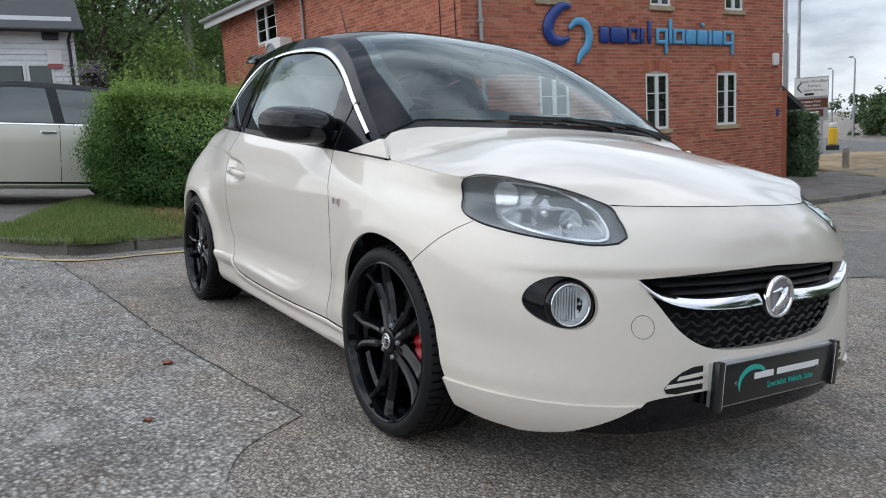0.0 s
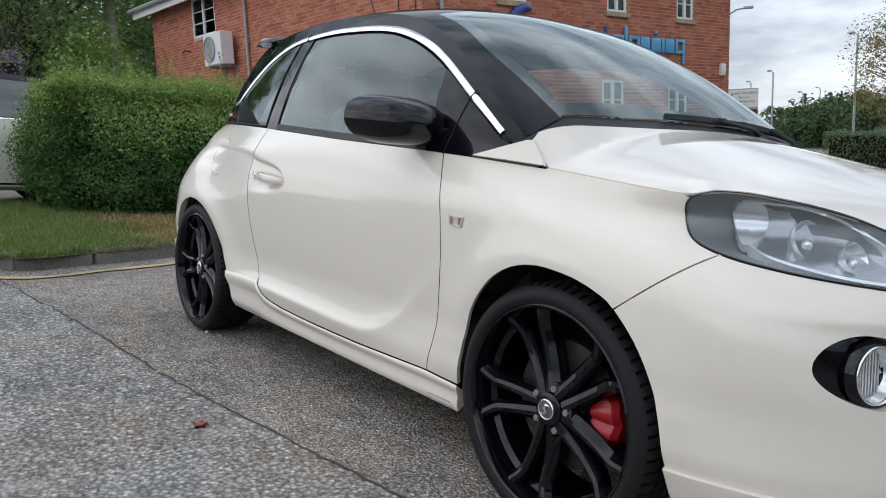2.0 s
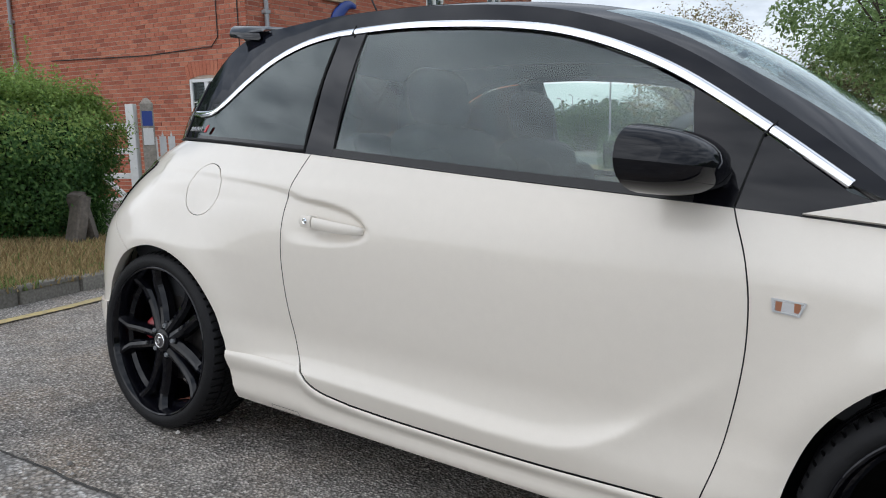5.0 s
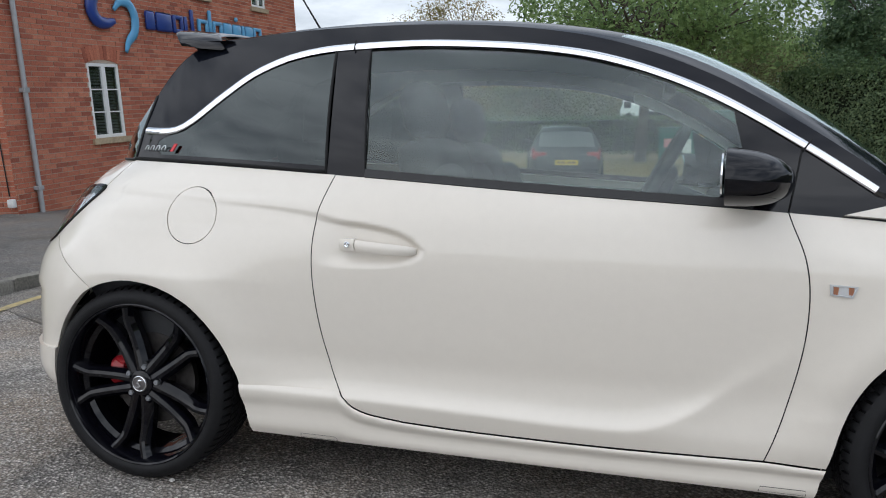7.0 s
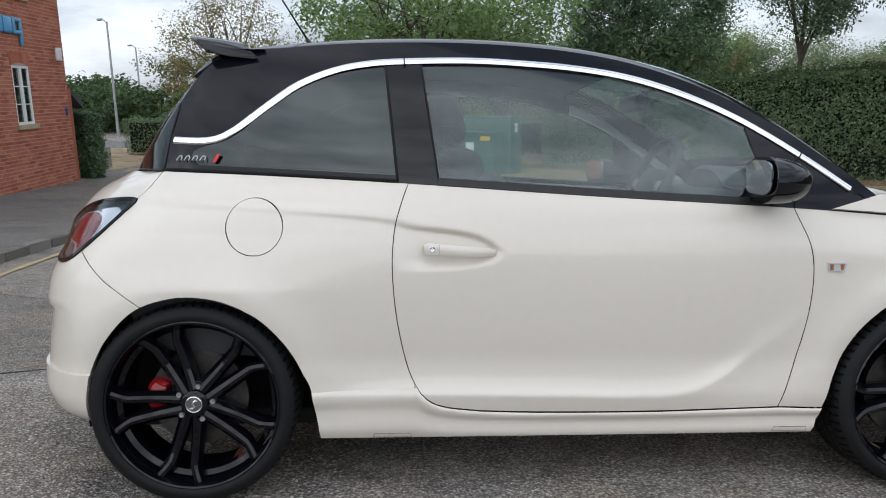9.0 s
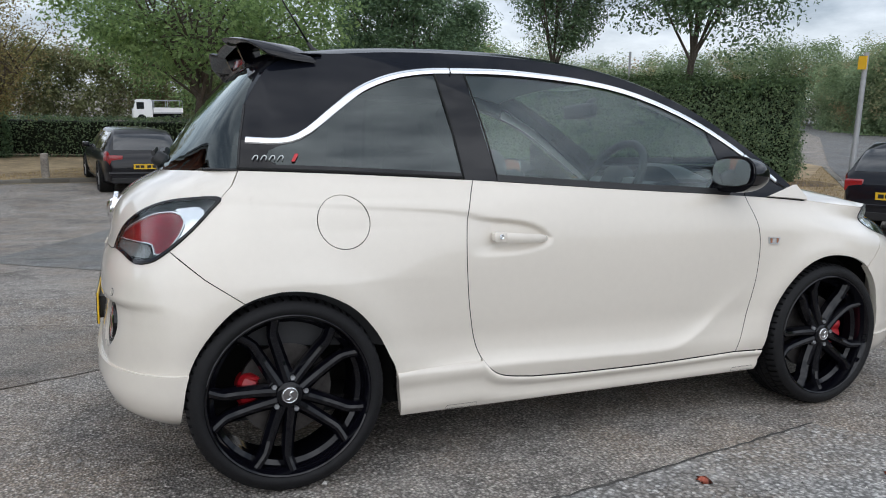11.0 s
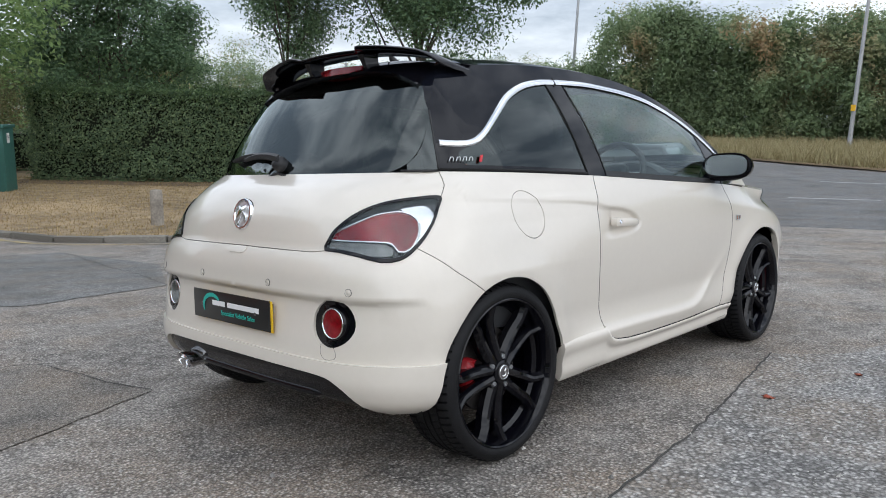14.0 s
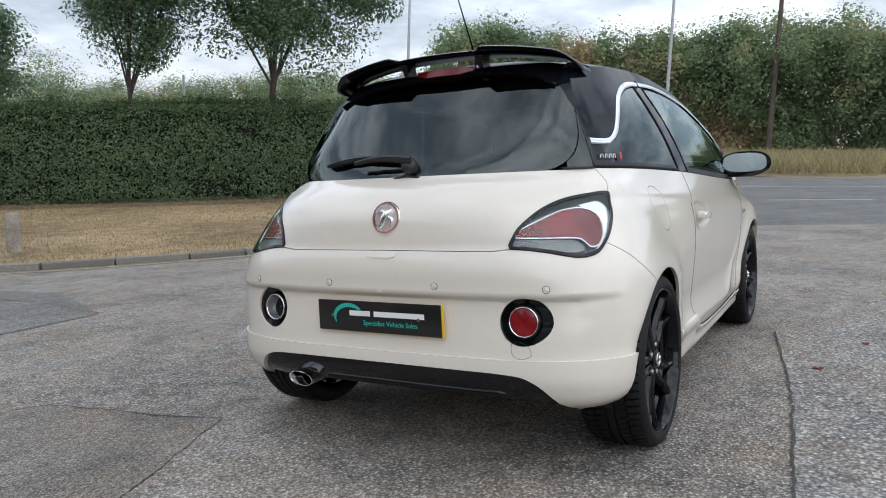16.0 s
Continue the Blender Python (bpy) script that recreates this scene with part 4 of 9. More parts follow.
v, f = fill(inset(sill, .0013), (), .010)
for s in (1, -1):
    skin("side_skirt", v, f, skirt_form(on_flank if s > 0 else mirrored(on_flank)), PAINT, car, "", .03)
for x0, x1 in ((-.62, -.50), (.66, .775)):
    cover = at_x([(x0, .199), (x0 + .004, .2135), (x1 - .004, .2135), (x1, .199)])
    v, f = fill(cover, [inset(cover, .0012)], .02)
    skin("jack_cover_gap", v, f, raised(skirt_form(on_flank), .0007), TRIM_BLACK, car, "thin gap round the jacking cover", 0)
# dark tube run along the door's shut line as the shade of the gap
for s in (1, -1):
    bm = bmesh.new()
    seam_at = (on_flank if s > 0 else mirrored(on_flank))(np.array(at_x(join(DOOR_REAR, DOOR_LOW, DOOR_FRONT))))
    tube(bm, [tuple(q) for q in seam_at[0] - seam_at[1] * .0004], .0015, 6)
    part("door_gap_shade", bm, DARK_VOID, car, "dark strip standing in for shade in the door gap", smooth=True)
# front bumper, with openings for grille, fog lamps and lower slots
nose_top = at_y([(y, .790 + .005 * (1 - y / .47)) for y in np.linspace(.44, 0, 12)], True)
nose_top[-1] = (S_LEN, nose_top[-1][1])
GRILLE = at_y(spline([(.478, .609), (.43, .548), (.365, .472), (.28, .427), (.15, .411), (0, .408)], .02), True)
grille_top = at_y(line([(0, .632), (.2, .627), (.478, .609)]), True)
split_line = at_y(spline([(.68, .178), (.62, .198), (.54, .245), (.46, .290), (.35, .304), (.2, .308), (0, .308)], .02), True)
split_line[-1] = (S_LEN, .308)
def nose_run(z):
    return at_x(line([(1.482, z), (1.70, z)], .03)) + at_y(line([(.68, z), (.474, z)], .03), True)
nose_lip = nose_run(.2835)
FOG_F = at_y([(.642 + .060 * math.cos(a) + .030 * max(0, math.cos(a)) ** 2, .546 + .066 * math.sin(a) + .012 * max(0, math.cos(a)) * max(0, math.sin(a))) for a in np.linspace(0, 2 * math.pi, 37)[:-1]], True)
bumper_f = join(at_x(line([(1.355, .597), (1.53, .735)])), at_x(cut(LAMP_F, (1.53, .735), (1.745, .796))), nose_top,
                [(S_LEN, .70)], grille_top, GRILLE, [(S_LEN, .36)], [q for q in split_line[::-1] if q[1] > .284], nose_run(.2735)[::-1], at_x(cut(ARCH_F, (1.482, .279), (1.355, .597))))

across("front_bumper", bumper_f, PAINT, [FOG_F], depth=.03)
nose_skirt = join(nose_lip, [q for q in split_line[::-1] if q[1] < .282], at_x(line([(1.60, .183), (1.487, .200)])), at_x(cut(ARCH_F, (1.486, .22), (1.482, .283))))
flank("front_skirt", nose_skirt, PAINT, depth=.022, lift=.009, gap=.0004)
split_in = at_y(spline([(.60, .207), (.54, .245), (.46, .290), (.35, .304), (.2, .308), (0, .308)], .02), True)
split_in[-1] = (S_LEN, .308)
splitter = join(split_in, [(S_LEN, .195)], at_y(line([(0, .195), (.3, .190), (.5, .182), (.60, .186)]), True), split_in[:1])
across("front_splitter", splitter, BLACK_GLOSS, label="gloss black front splitter", depth=.05, lift=-.006)


def words(name, text, size, mat, parent, m, depth=.0015, align="CENTER"):
    cu = bpy.data.curves.new(name, "FONT")
    cu.body, cu.size, cu.extrude, cu.align_x, cu.align_y = text, size, depth, align, "CENTER"
    cu.resolution_u = 3
    ob = bpy.data.objects.new(name, cu)
    scene.collection.objects.link(ob)
    me = bpy.data.meshes.new_from_object(ob.evaluated_get(bpy.context.evaluated_depsgraph_get()))
    bpy.data.objects.remove(ob)
    bpy.data.curves.remove(cu)
    me.materials.clear()
    me.materials.append(mat)
    out = new(name, me)
    out.parent = parent
    out.matrix_basis = m
    return out


def upright(loc, facing):
    """Lettering that stands upright and faces along a level direction."""
    f = Vector(facing).normalized()
    x = Vector((0, 0, 1)).cross(f).normalized()
    return Matrix.Translation(loc) @ Matrix((x, f.cross(x), f)).transposed().to_4x4()


# grille: slats above, chrome bar, mesh below
def nose_x(y, z):
    p, n = on_flank(at_y([(abs(y), z)], True))
    return p[0][0]


grille = node("grille", car)


def nose_strip(name, lo, hi, back, mat, parent, half, n=30, thick=.012, label=""):
    """A bar bowed across the nose between heights lo(y) and hi(y)."""
    bm = bmesh.new()
    rows = []
    for y in np.linspace(-half, half, n):
        a, b = lo(y), hi(y)
        x0, x1 = nose_x(y, a) - back, nose_x(y, b) - back
        m = (a + b) / 2
        rows.append([bm.verts.new(q) for q in ((x0 - thick, y, a), (x0 - .003, y, a), (max(x0, x1) + .002, y, m), (x1 - .003, y, b), (x1 - thick, y, b))])
    for a, b in zip(rows, rows[1:]):
        for k in range(5):
            bm.faces.new((a[k], a[(k + 1) % 5], b[(k + 1) % 5], b[k]))
    bm.faces.new(rows[0])
    bm.faces.new(rows[-1][::-1])
    bmesh.ops.recalc_face_normals(bm, faces=bm.faces)
    return part(name, bm, mat, parent, label, angle=50)


nose_strip("backing", lambda y: .395, lambda y: .64, .075, DARK_VOID, grille, .485, thick=.01)
for k in range(3):
    zz = .566 + .023 * k
    nose_strip("slat", lambda y: zz - .004, lambda y: zz + .010 - abs(y) * .01, .022, TRIM_BLACK, grille, .365 + .035 * k, thick=.03)
for s in (1, -1):
    bm = bmesh.new()
    run = spline([(.477, .606, .008), (.42, .566, .012), (.33, .545, .0155), (.2, .539, .018), (.07, .541, .021)], .02)
    rows = []
    for y, z, h in run:
        x = nose_x(y, z)
        rows.append([bm.verts.new((x + dx, -s * y, z + dz)) for dx, dz in ((-.030, -h), (.004, -h), (.013, -h * .75), (.010, -h * .2), (-.004, h * .8), (-.030, h))])
    for a, b in zip(rows, rows[1:]):
        for k in range(6):
            bm.faces.new((a[k], a[(k + 1) % 6], b[(k + 1) % 6], b[k]))
    bm.faces.new(rows[0])
    bm.faces.new(rows[-1][::-1])
    bmesh.ops.recalc_face_normals(bm, faces=bm.faces)
    part("chrome_bar", bm, CHROME, grille, "chrome grille bar", angle=40)
mesh_bm = bmesh.new()
for r in range(5):
    z = .505 - r * .0235
    half = np.interp(z, [.40, .43, .47, .53], [.22, .295, .36, .41])
    pts = []
    k = 0
    for y in np.arange(-half, half, .0135):
        up = .009 if (k // 2 + r) % 2 else -.003
        pts.append((nose_x(y, z) - .028, y, z + up))
        k += 1
    tube(mesh_bm, pts, .0042, 4)
part("mesh", mesh_bm, TRIM_BLACK, grille, "black honeycomb grille mesh", angle=60)


def emblem(parent, m, r, field):
    """Round chrome badge with a raised creature-like ribbon left as a plain shape."""
    ob = node("badge", parent, m)
    bm = bmesh.new()
    lathe(bm, [(r, 0), (r, .010), (r * .95, .015), (r * .85, .015), (r * .80, .010), (0.0005, .010)], 40, "z")
    part("badge_ring", bm, CHROME, ob, "chrome badge ring", angle=35)
    bm = bmesh.new()
    lathe(bm, [(r * .80, .0105), (.0005, .0125)], 32, "z")
    part("badge_field", bm, field, ob, "badge field", smooth=True)
    bm = bmesh.new()
    tube(bm, [(-r * .45, -r * .68, .012), (-r * .12, -r * .2, .018), (r * .1, r * .25, .020), (r * .42, r * .50, .014)], [r * .16, r * .22, r * .20, r * .07], 8)
    tube(bm, [(-r * .62, r * .25, .012), (-r * .2, r * .38, .017), (r * .12, r * .22, .016)], [r * .05, r * .13, r * .12], 8)
    tube(bm, [(r * .1, r * .1, .016), (r * .45, -r * .1, .014), (r * .35, -r * .55, .011)], [r * .12, r * .10, r * .05], 8)
    part("badge_figure", bm, CHROME, ob, "chrome raised figure", smooth=True)
    return ob


emblem(car, Matrix.Translation((1.968, 0, .545)) @ Matrix(((0, 0, 1), (1, 0, 0), (0, 1, 0))).to_4x4(), .062, LAMP_DARK)
FACE_BACK = Matrix(((0, 0, -1), (-1, 0, 0), (0, 1, 0))).to_4x4()
emblem(car, Matrix.Translation((-1.640, -.012, .857)) @ pose(0, 0, 0, 0, 12, 0) @ FACE_BACK, .058, LAMP_SILVER)


# fog lamps at the nose
def at_flank(arc):
    p, n = on_flank([arc])
    return Vector(p[0]), Vector(n[0])


def lamp_frame(p, n):
    z = n.normalized()
    x = Vector((0, 0, 1)).cross(z).normalized()
    return Matrix.Translation(p) @ Matrix((x, z.cross(x), z)).transposed().to_4x4()


def round_lamp(name, m, r, lens, inner, parent, bowl):
    """A round lamp in a dark flared surround: bowl depth, ring, reflector and lens."""
    ob = node(name, parent, m)
    bm = bmesh.new()
    lathe(bm, [(r * 1.22, -bowl - .012), (r * 1.18, -bowl - .004), (r * 1.12, -bowl + .003), (r * 1.06, -bowl + .006), (r * 1.0, -bowl + .004), (r * .98, -bowl - .04)], 40, "z")
    part("surround", bm, BLACK_GLOSS, ob, "gloss black surround", smooth=True)
    bm = bmesh.new()
    lathe(bm, [(r * 1.02, -bowl + .004), (r * .97, -bowl + .009), (r * .93, -bowl + .003)], 40, "z")
    part("rim", bm, CHROME, ob, "chrome rim", smooth=True)
    bm = bmesh.new()
    lathe(bm, [(r * .95, -bowl), (r * .8, -bowl - .02), (r * .45, -bowl - .035), (.0005, -bowl - .04)], 40, "z")
    part("reflector", bm, inner, ob, smooth=True)
    bm = bmesh.new()
    lathe(bm, [(r * .95, -bowl + .002), (r * .6, -bowl + .008), (.0005, -bowl + .010)], 40, "z")
    ln = part("lens", bm, lens, ob, smooth=True)
    return ob


fog_c = at_y([(.634, .541)], True)[0]
for s in (1, -1):
    p, n = at_flank(fog_c)
    d = (n + Vector((1.2, 0, 0))).normalized()
    if s < 0:
        p, d = Vector((p.x, -p.y, p.z)), Vector((d.x, -d.y, d.z))
    lamp = round_lamp("fog_lamp", lamp_frame(p, d), .056, LENS_CLEAR, LAMP_SILVER, car, .022)
    bm = bmesh.new()
    for k in range(9):
        xx = -.040 + .008 * k
        box(bm, (xx - .002, -math.sqrt(max(.0001, .045 ** 2 - xx ** 2)), -.046), (xx + .002, math.sqrt(max(.0001, .045 ** 2 - xx ** 2)), -.036))
    part("flutes", bm, LAMP_SILVER, lamp)
# bezels fill the openings round the fog lamps
fv, ff = fill(inset(FOG_F, -.004), (), .02)
for s in (1, -1):
    def bezel(uv, s=s):
        p, n = on_flank(uv)
        c, _ = on_flank([fog_c])
        r = np.linalg.norm(p - c[0], axis=1)[:, None]
        p = p - n * (.010 + .055 * np.clip(1 - r / .085, 0, 1) ** .5)
        return (p, n) if s > 0 else (p * (1, -1, 1), n * (1, -1, 1))
    skin("fog_bezel", fv, ff, bezel, BLACK_GLOSS, car, "gloss black fog lamp bezel", 0)

# headlamps
for s in (1, -1):
    pl = on_flank if s > 0 else mirrored(on_flank)
    lo = at_x(LAMP_F)
    head = node("headlamp", car)
    v, f = fill(inset(lo, .002), (), .022)
    out_pts = np.array(lo)

    def swell(uv, pl=pl, out_pts=out_pts):
        p, n = pl(uv)
        e = np.clip(np.linalg.norm(uv[:, None, :] - out_pts[None], axis=2).min(1) / .06, 0, 1)[:, None]
        return p + n * (.002 + .016 * e * (2 - e)), n
    skin("lens", v, f, swell, LENS_CLEAR, head, "", 0)
    v, f = fill(inset(lo, -.001), (), .022)
    rim_pts = np.array(lo)

    def bowl(uv, pl=pl, rim_pts=rim_pts):
        p, n = pl(uv)
        e = np.linalg.norm(uv[:, None, :] - rim_pts[None], axis=2).min(1)[:, None]
        return p - n * (.001 + .052 * np.clip(e / .07, 0, 1) ** .8), n
    skin("housing", v, f, bowl, LAMP_DARK, head, "dark grey lamp housing", 0)
    v, f = fill(inset(lo, .001), [inset(lo, .0028)], .022)
    skin("seal", v, f, raised(pl, .003), TRIM_BLACK, head, "black rubber seal", .006)
    run = at_x(spline([(1.545, .838), (1.520, .818), (1.545, .772), (1.60, .744), (1.70, .720), (1.785, .706), (1.812, .712), (1.785, .745), (1.71, .793), (1.63, .830)], .012, True))
    v, f = fill(run, (), .016)

    def tray(uv, pl=pl):
        p, n = pl(uv)
        return p - n * (.030 + .0028 * np.sin(uv[:, :1] * 120) * np.cos(uv[:, 1:] * 90 + uv[:, :1] * 60)), n
    mesh_ob("tray", tray(v)[0], f, LAMP_GREY, head, True, "grey silver reflector tray")
    v, f = fill(run, [inset(run, .006)], .02)
    skin("inner_rim", v, f, raised(pl, -.010), LAMP_SILVER, head, "silver inner rim", .03)
    v, f = fill(at_x(spline([(1.535, .832), (1.508, .81), (1.532, .774), (1.555, .765), (1.565, .79), (1.56, .828)], .012, True)), (), .02)
    skin("light_blade", v, f, raised(pl, -.013), LAMP_SILVER, head, "bright light blade", .02)
    for cx, cz, r in ((1.632, .783, .043), (1.715, .757, .036)):
        p, n = pl(np.array(at_x([(cx, cz)])))
        d = (Vector(n[0]) + Vector((1.6, 0, 0))).normalized()
        bm = bmesh.new()
        lathe(bm, [(r, .004), (r * .85, -.012), (r * .5, -.028), (.0005, -.034)], 32, "z")
        ob = part("reflector", bm, LAMP_SILVER, head, "bright reflector bowl", smooth=True)
        ob.matrix_basis = lamp_frame(Vector(p[0]) - Vector(n[0]) * .018, d)
        bm = bmesh.new()
        bmesh.ops.create_uvsphere(bm, u_segments=12, v_segments=8, radius=r * .28)
        ob = part("bulb", bm, LAMP_SILVER, head, smooth=True)
        ob.matrix_basis = Matrix.Translation(Vector(p[0]) - Vector(n[0]) * .03)

# rear bumper
tail_line = at_y([(y, .746 + .002 * (1 - y / .42)) for y in np.linspace(0, .42, 14)], False)
tail_line[0] = (0.0, tail_line[0][1])
DIFF = at_y(spline([(0, .362), (.3, .361), (.46, .357), (.535, .345), (.585, .312), (.62, .266), (.66, .230)], .02), False)
DIFF[0] = (0.0, .362)
FOG_R = at_y([(.522 + .075 * math.cos(a) + .02 * max(0, math.cos(a)) ** 2, .522 + .075 * math.sin(a) + .012 * max(0, math.cos(a)) * max(0, math.sin(a))) for a in np.linspace(0, 2 * math.pi, 33)[:-1]], False)
lamp_low = cut(LAMP_R, (-1.640, .752), (-1.49, .762))
def tail_run(z):
    run = at_y(line([(0, z), (.66, z)], .03), False) + at_x(line([(-1.62, z), (-1.451, z)], .03))
    run[0] = (0.0, z)
    return run
tail_lip = tail_run(.403)
bumper_r = join([(0.0, .392)], tail_line, at_x(lamp_low), at_x(line([(-1.49, .762), (-1.40, .685), (-1.29, .610)])), at_x(cut(ARCH_R, (-1.29, .610), (-1.452, .398))), tail_run(.392)[::-1])
across("rear_bumper", bumper_r, PAINT, [FOG_R], depth=.03, front=False)
tail_skirt = join([(0.0, .362)], tail_lip, at_x(cut(ARCH_R, (-1.452, .400), (-1.474, .235))), at_x([(-1.474, .235)]), DIFF[::-1])
across("rear_skirt", tail_skirt, PAINT, depth=.022, lift=.010, gap=.0004, front=False)
diff = join(DIFF, at_y(line([(.66, .230), (.60, .232), (.5, .25), (.3, .262), (0, .262)]), False))
across("rear_diffuser", diff, DIFFUSER, label="gloss black rear diffuser", depth=.06, lift=-.006, front=False)
bm = bmesh.new()
lip, lip_n = on_flank(at_y([(abs(y), .284) for y in np.linspace(-.46, .28, 31)], False))
lip, lip_n = lip * np.array([(1, 1 if y < 0 else -1, 1) for y in np.linspace(-.46, .28, 31)]), lip_n
tube(bm, [(q[0] + .012, q[1], q[2]) for q in lip], [.006] + [.015] * 29 + [.006], 8)
part("diffuser_lip", bm, BLACK_GLOSS, car, "gloss black lip", smooth=True)
fog_c = at_y([(.522, .522)], False)[0]
fv, ff = fill(inset(FOG_R, -.004), (), .02)
for s in (1, -1):
    p, n = at_flank(fog_c)
    d = (n + Vector((-1.2, 0, 0))).normalized()
    if s < 0:
        p, d = Vector((p.x, -p.y, p.z)), Vector((d.x, -d.y, d.z))
    round_lamp("rear_fog_lamp" if s > 0 else "reversing_lamp", lamp_frame(p, d), .049, LENS_RED if s > 0 else LENS_CLEAR, LENS_RED if s > 0 else LAMP_SMOKED, car, .012)

    def bezel(uv, s=s):
        p, n = on_flank(uv)
        c, _ = on_flank([fog_c])
        r = np.linalg.norm(p - c[0], axis=1)[:, None]
        p = p - n * (.008 + .04 * np.clip(1 - r / .07, 0, 1) ** .5)
        return (p, n) if s > 0 else (p * (1, -1, 1), n * (1, -1, 1))
    skin("fog_bezel", fv, ff, bezel, BLACK_GLOSS, car, "gloss black lamp bezel", 0)
# parking sensors
for s in (1, -1):
    for y, z in ((.60, .628), (.22, .632)):
        p, n = at_flank(at_y([(y, z)], False)[0])
        if s < 0:
            p, n = Vector((p.x, -p.y, p.z)), Vector((n.x, -n.y, n.z))
        bm = bmesh.new()
        lathe(bm, [(.0115, -.003), (.0115, .0015), (.0095, .002), (.009, -.001), (.0085, .001), (.0005, .0015)], 20, "z")
        ob = part("parking_sensor", bm, PAINT, car, smooth=True)
        ob.matrix_basis = lamp_frame(p, n)
        bm = bmesh.new()
        lathe(bm, [(.0128, -.002), (.0128, .0012), (.0112, .0016), (.0110, -.001)], 24, "z")
        part("sensor_gap", bm, TRIM_BLACK, ob, smooth=True)
# tailgate below the glass
gate_edge = [q for q in cut(LAMP_R, (-1.335, .918), (-1.640, .752))]
top_rear = at_x([(-1.275, 1.0), (-1.33, 1.0), (-1.38, 1.0)]) + at_y([(y, 1.0) for y in np.linspace(.52, 0, 14)], False)
top_rear[-1] = (0.0, 1.0)
tailgate = join(tail_line[::-1], [(0.0, .85)], top_rear[::-1], at_x(line([(-1.275, 1.0), (-1.300, .955), (-1.335, .918)])), at_x(gate_edge))
across("tailgate", tailgate, PAINT, front=False)
# tow-eye cover and the recess of the tailgate's grip
tow = at_y(spline([(.505, .462), (.54, .450), (.552, .420), (.535, .408), (.505, .408), (.488, .425), (.488, .455)], .01, True), False)
v, f = fill(tow, [inset(tow, .0012)], .02)
skin("tow_cover_gap", v, f, raised(on_flank, .0006), TRIM_BLACK, car, "", 0)
grip = at_y(spline([(.0, .745), (.055, .745), (.066, .740), (.058, .726), (.04, .722), (.0, .722)], .01), False)
grip[0], grip[-1] = (0.0, .745), (0.0, .722)
across("tailgate_grip", grip, PAINT, depth=.004, lift=.003, front=False, gap=0.0)
# tail lamps
for s in (1, -1):
    pl = on_flank if s > 0 else mirrored(on_flank)
    lo = at_x(LAMP_R)
    tail = node("tail_lamp", car)
    v, f = fill(inset(lo, -.001), (), .022)
    edge_pts = np.array(lo)

    def bowl(uv, pl=pl, edge_pts=edge_pts):
        p, n = pl(uv)
        e = np.linalg.norm(uv[:, None, :] - edge_pts[None], axis=2).min(1)[:, None]
        return p - n * (.001 + .021 * np.clip(e / .025, 0, 1)), n
    skin("housing", v, f, bowl, LAMP_TAIL, tail, "dark lamp housing", 0)
    v, f = fill(inset(lo, .002), (), .022)
    skin("lens", v, f, raised(pl, .004), LENS_CLEAR, tail, "", 0)
    v, f = fill(inset(lo, .0005), [inset(lo, .009)], .022)
    skin("edge", v, f, raised(pl, .005), BLACK_GLOSS, tail, "black lamp edge", .01)
    red = at_x(spline([(-1.470, .874), (-1.53, .866), (-1.585, .836), (-1.618, .806), (-1.626, .790), (-1.58, .787), (-1.538, .782), (-1.533, .757), (-1.505, .765), (-1.465, .81), (-1.448, .852)], .012, True))
    v, f = fill(red, (), .02)
    skin("red_lens", v, f, raised(pl, -.008), LENS_RED, tail, "red stop lamp lens", .012)
    v, f = fill(inset(red, -.0035), [inset(red, -.0005)], .02)
    skin("red_outline", v, f, raised(pl, -.004), LAMP_SILVER, tail, "thin chrome outline", .006)
    rim = at_x(spline([(-1.400, .893), (-1.440, .890), (-1.468, .884), (-1.458, .872), (-1.445, .84), (-1.475, .79), (-1.53, .742), (-1.512, .742), (-1.435, .808), (-1.388, .87)], .01, True))
    v, f = fill(rim, (), .02)
    skin("chrome_rim", v, f, raised(pl, -.006), LAMP_SILVER, tail, "chrome lamp rim", .014)
    clr = at_x(spline([(-1.630, .779), (-1.585, .780), (-1.548, .774), (-1.552, .746), (-1.60, .744), (-1.633, .755)], .01, True))
    v, f = fill(clr, (), .02)
    skin("indicator", v, f, raised(pl, -.008), LAMP_SMOKED, tail, "clear indicator lens", .012)

# bonnet, windscreen, roof, rear window: one sheet cut at its seams
def edge_run(x0, x1, s, d=0.0, n=40):
    return [(x, s * max(0.0, float(edge_y(x)) - d)) for x in np.linspace(x0, x1, n)]


bonnet_back = [(1.054, .768), (1.012, .764), (.976, .752), (.962, .715), (.982, .60), (1.020, .45), (1.046, .30), (1.060, .15), (1.064, 0)]
bk = spline(bonnet_back + [(x, -y) for x, y in bonnet_back[-2::-1]], .03)
front_end = [(nose_x(y, .791 + .005 * (1 - abs(y) / .47)) - .001, y) for y in np.linspace(.45, -.45, 40)]
bonnet = join(bk, edge_run(1.06, 1.745, -1), front_end[::-1], edge_run(1.745, 1.06, 1))
top_panel("bonnet", bonnet, PAINT, gap=.0024, depth=.006, step=.03)
# dark tube laid in the bonnet's front gap in place of its shade
bm = bmesh.new()
tube(bm, [(x - .0005, y, float(top_z(x - .002, y)) - .0022) for x, y in front_end], .0030, 6)
part("bonnet_gap_shade", bm, DARK_VOID, car, "dark strip standing in for shade in the bonnet gap", smooth=True)
screen_low = spline([(.950, .615), (.994, .42), (1.022, .2), (1.030, 0), (1.022, -.2), (.994, -.42), (.950, -.615)], .04)
screen_top = spline([(.26, .50), (.31, .3), (.33, 0), (.31, -.3), (.26, -.50)], .04)
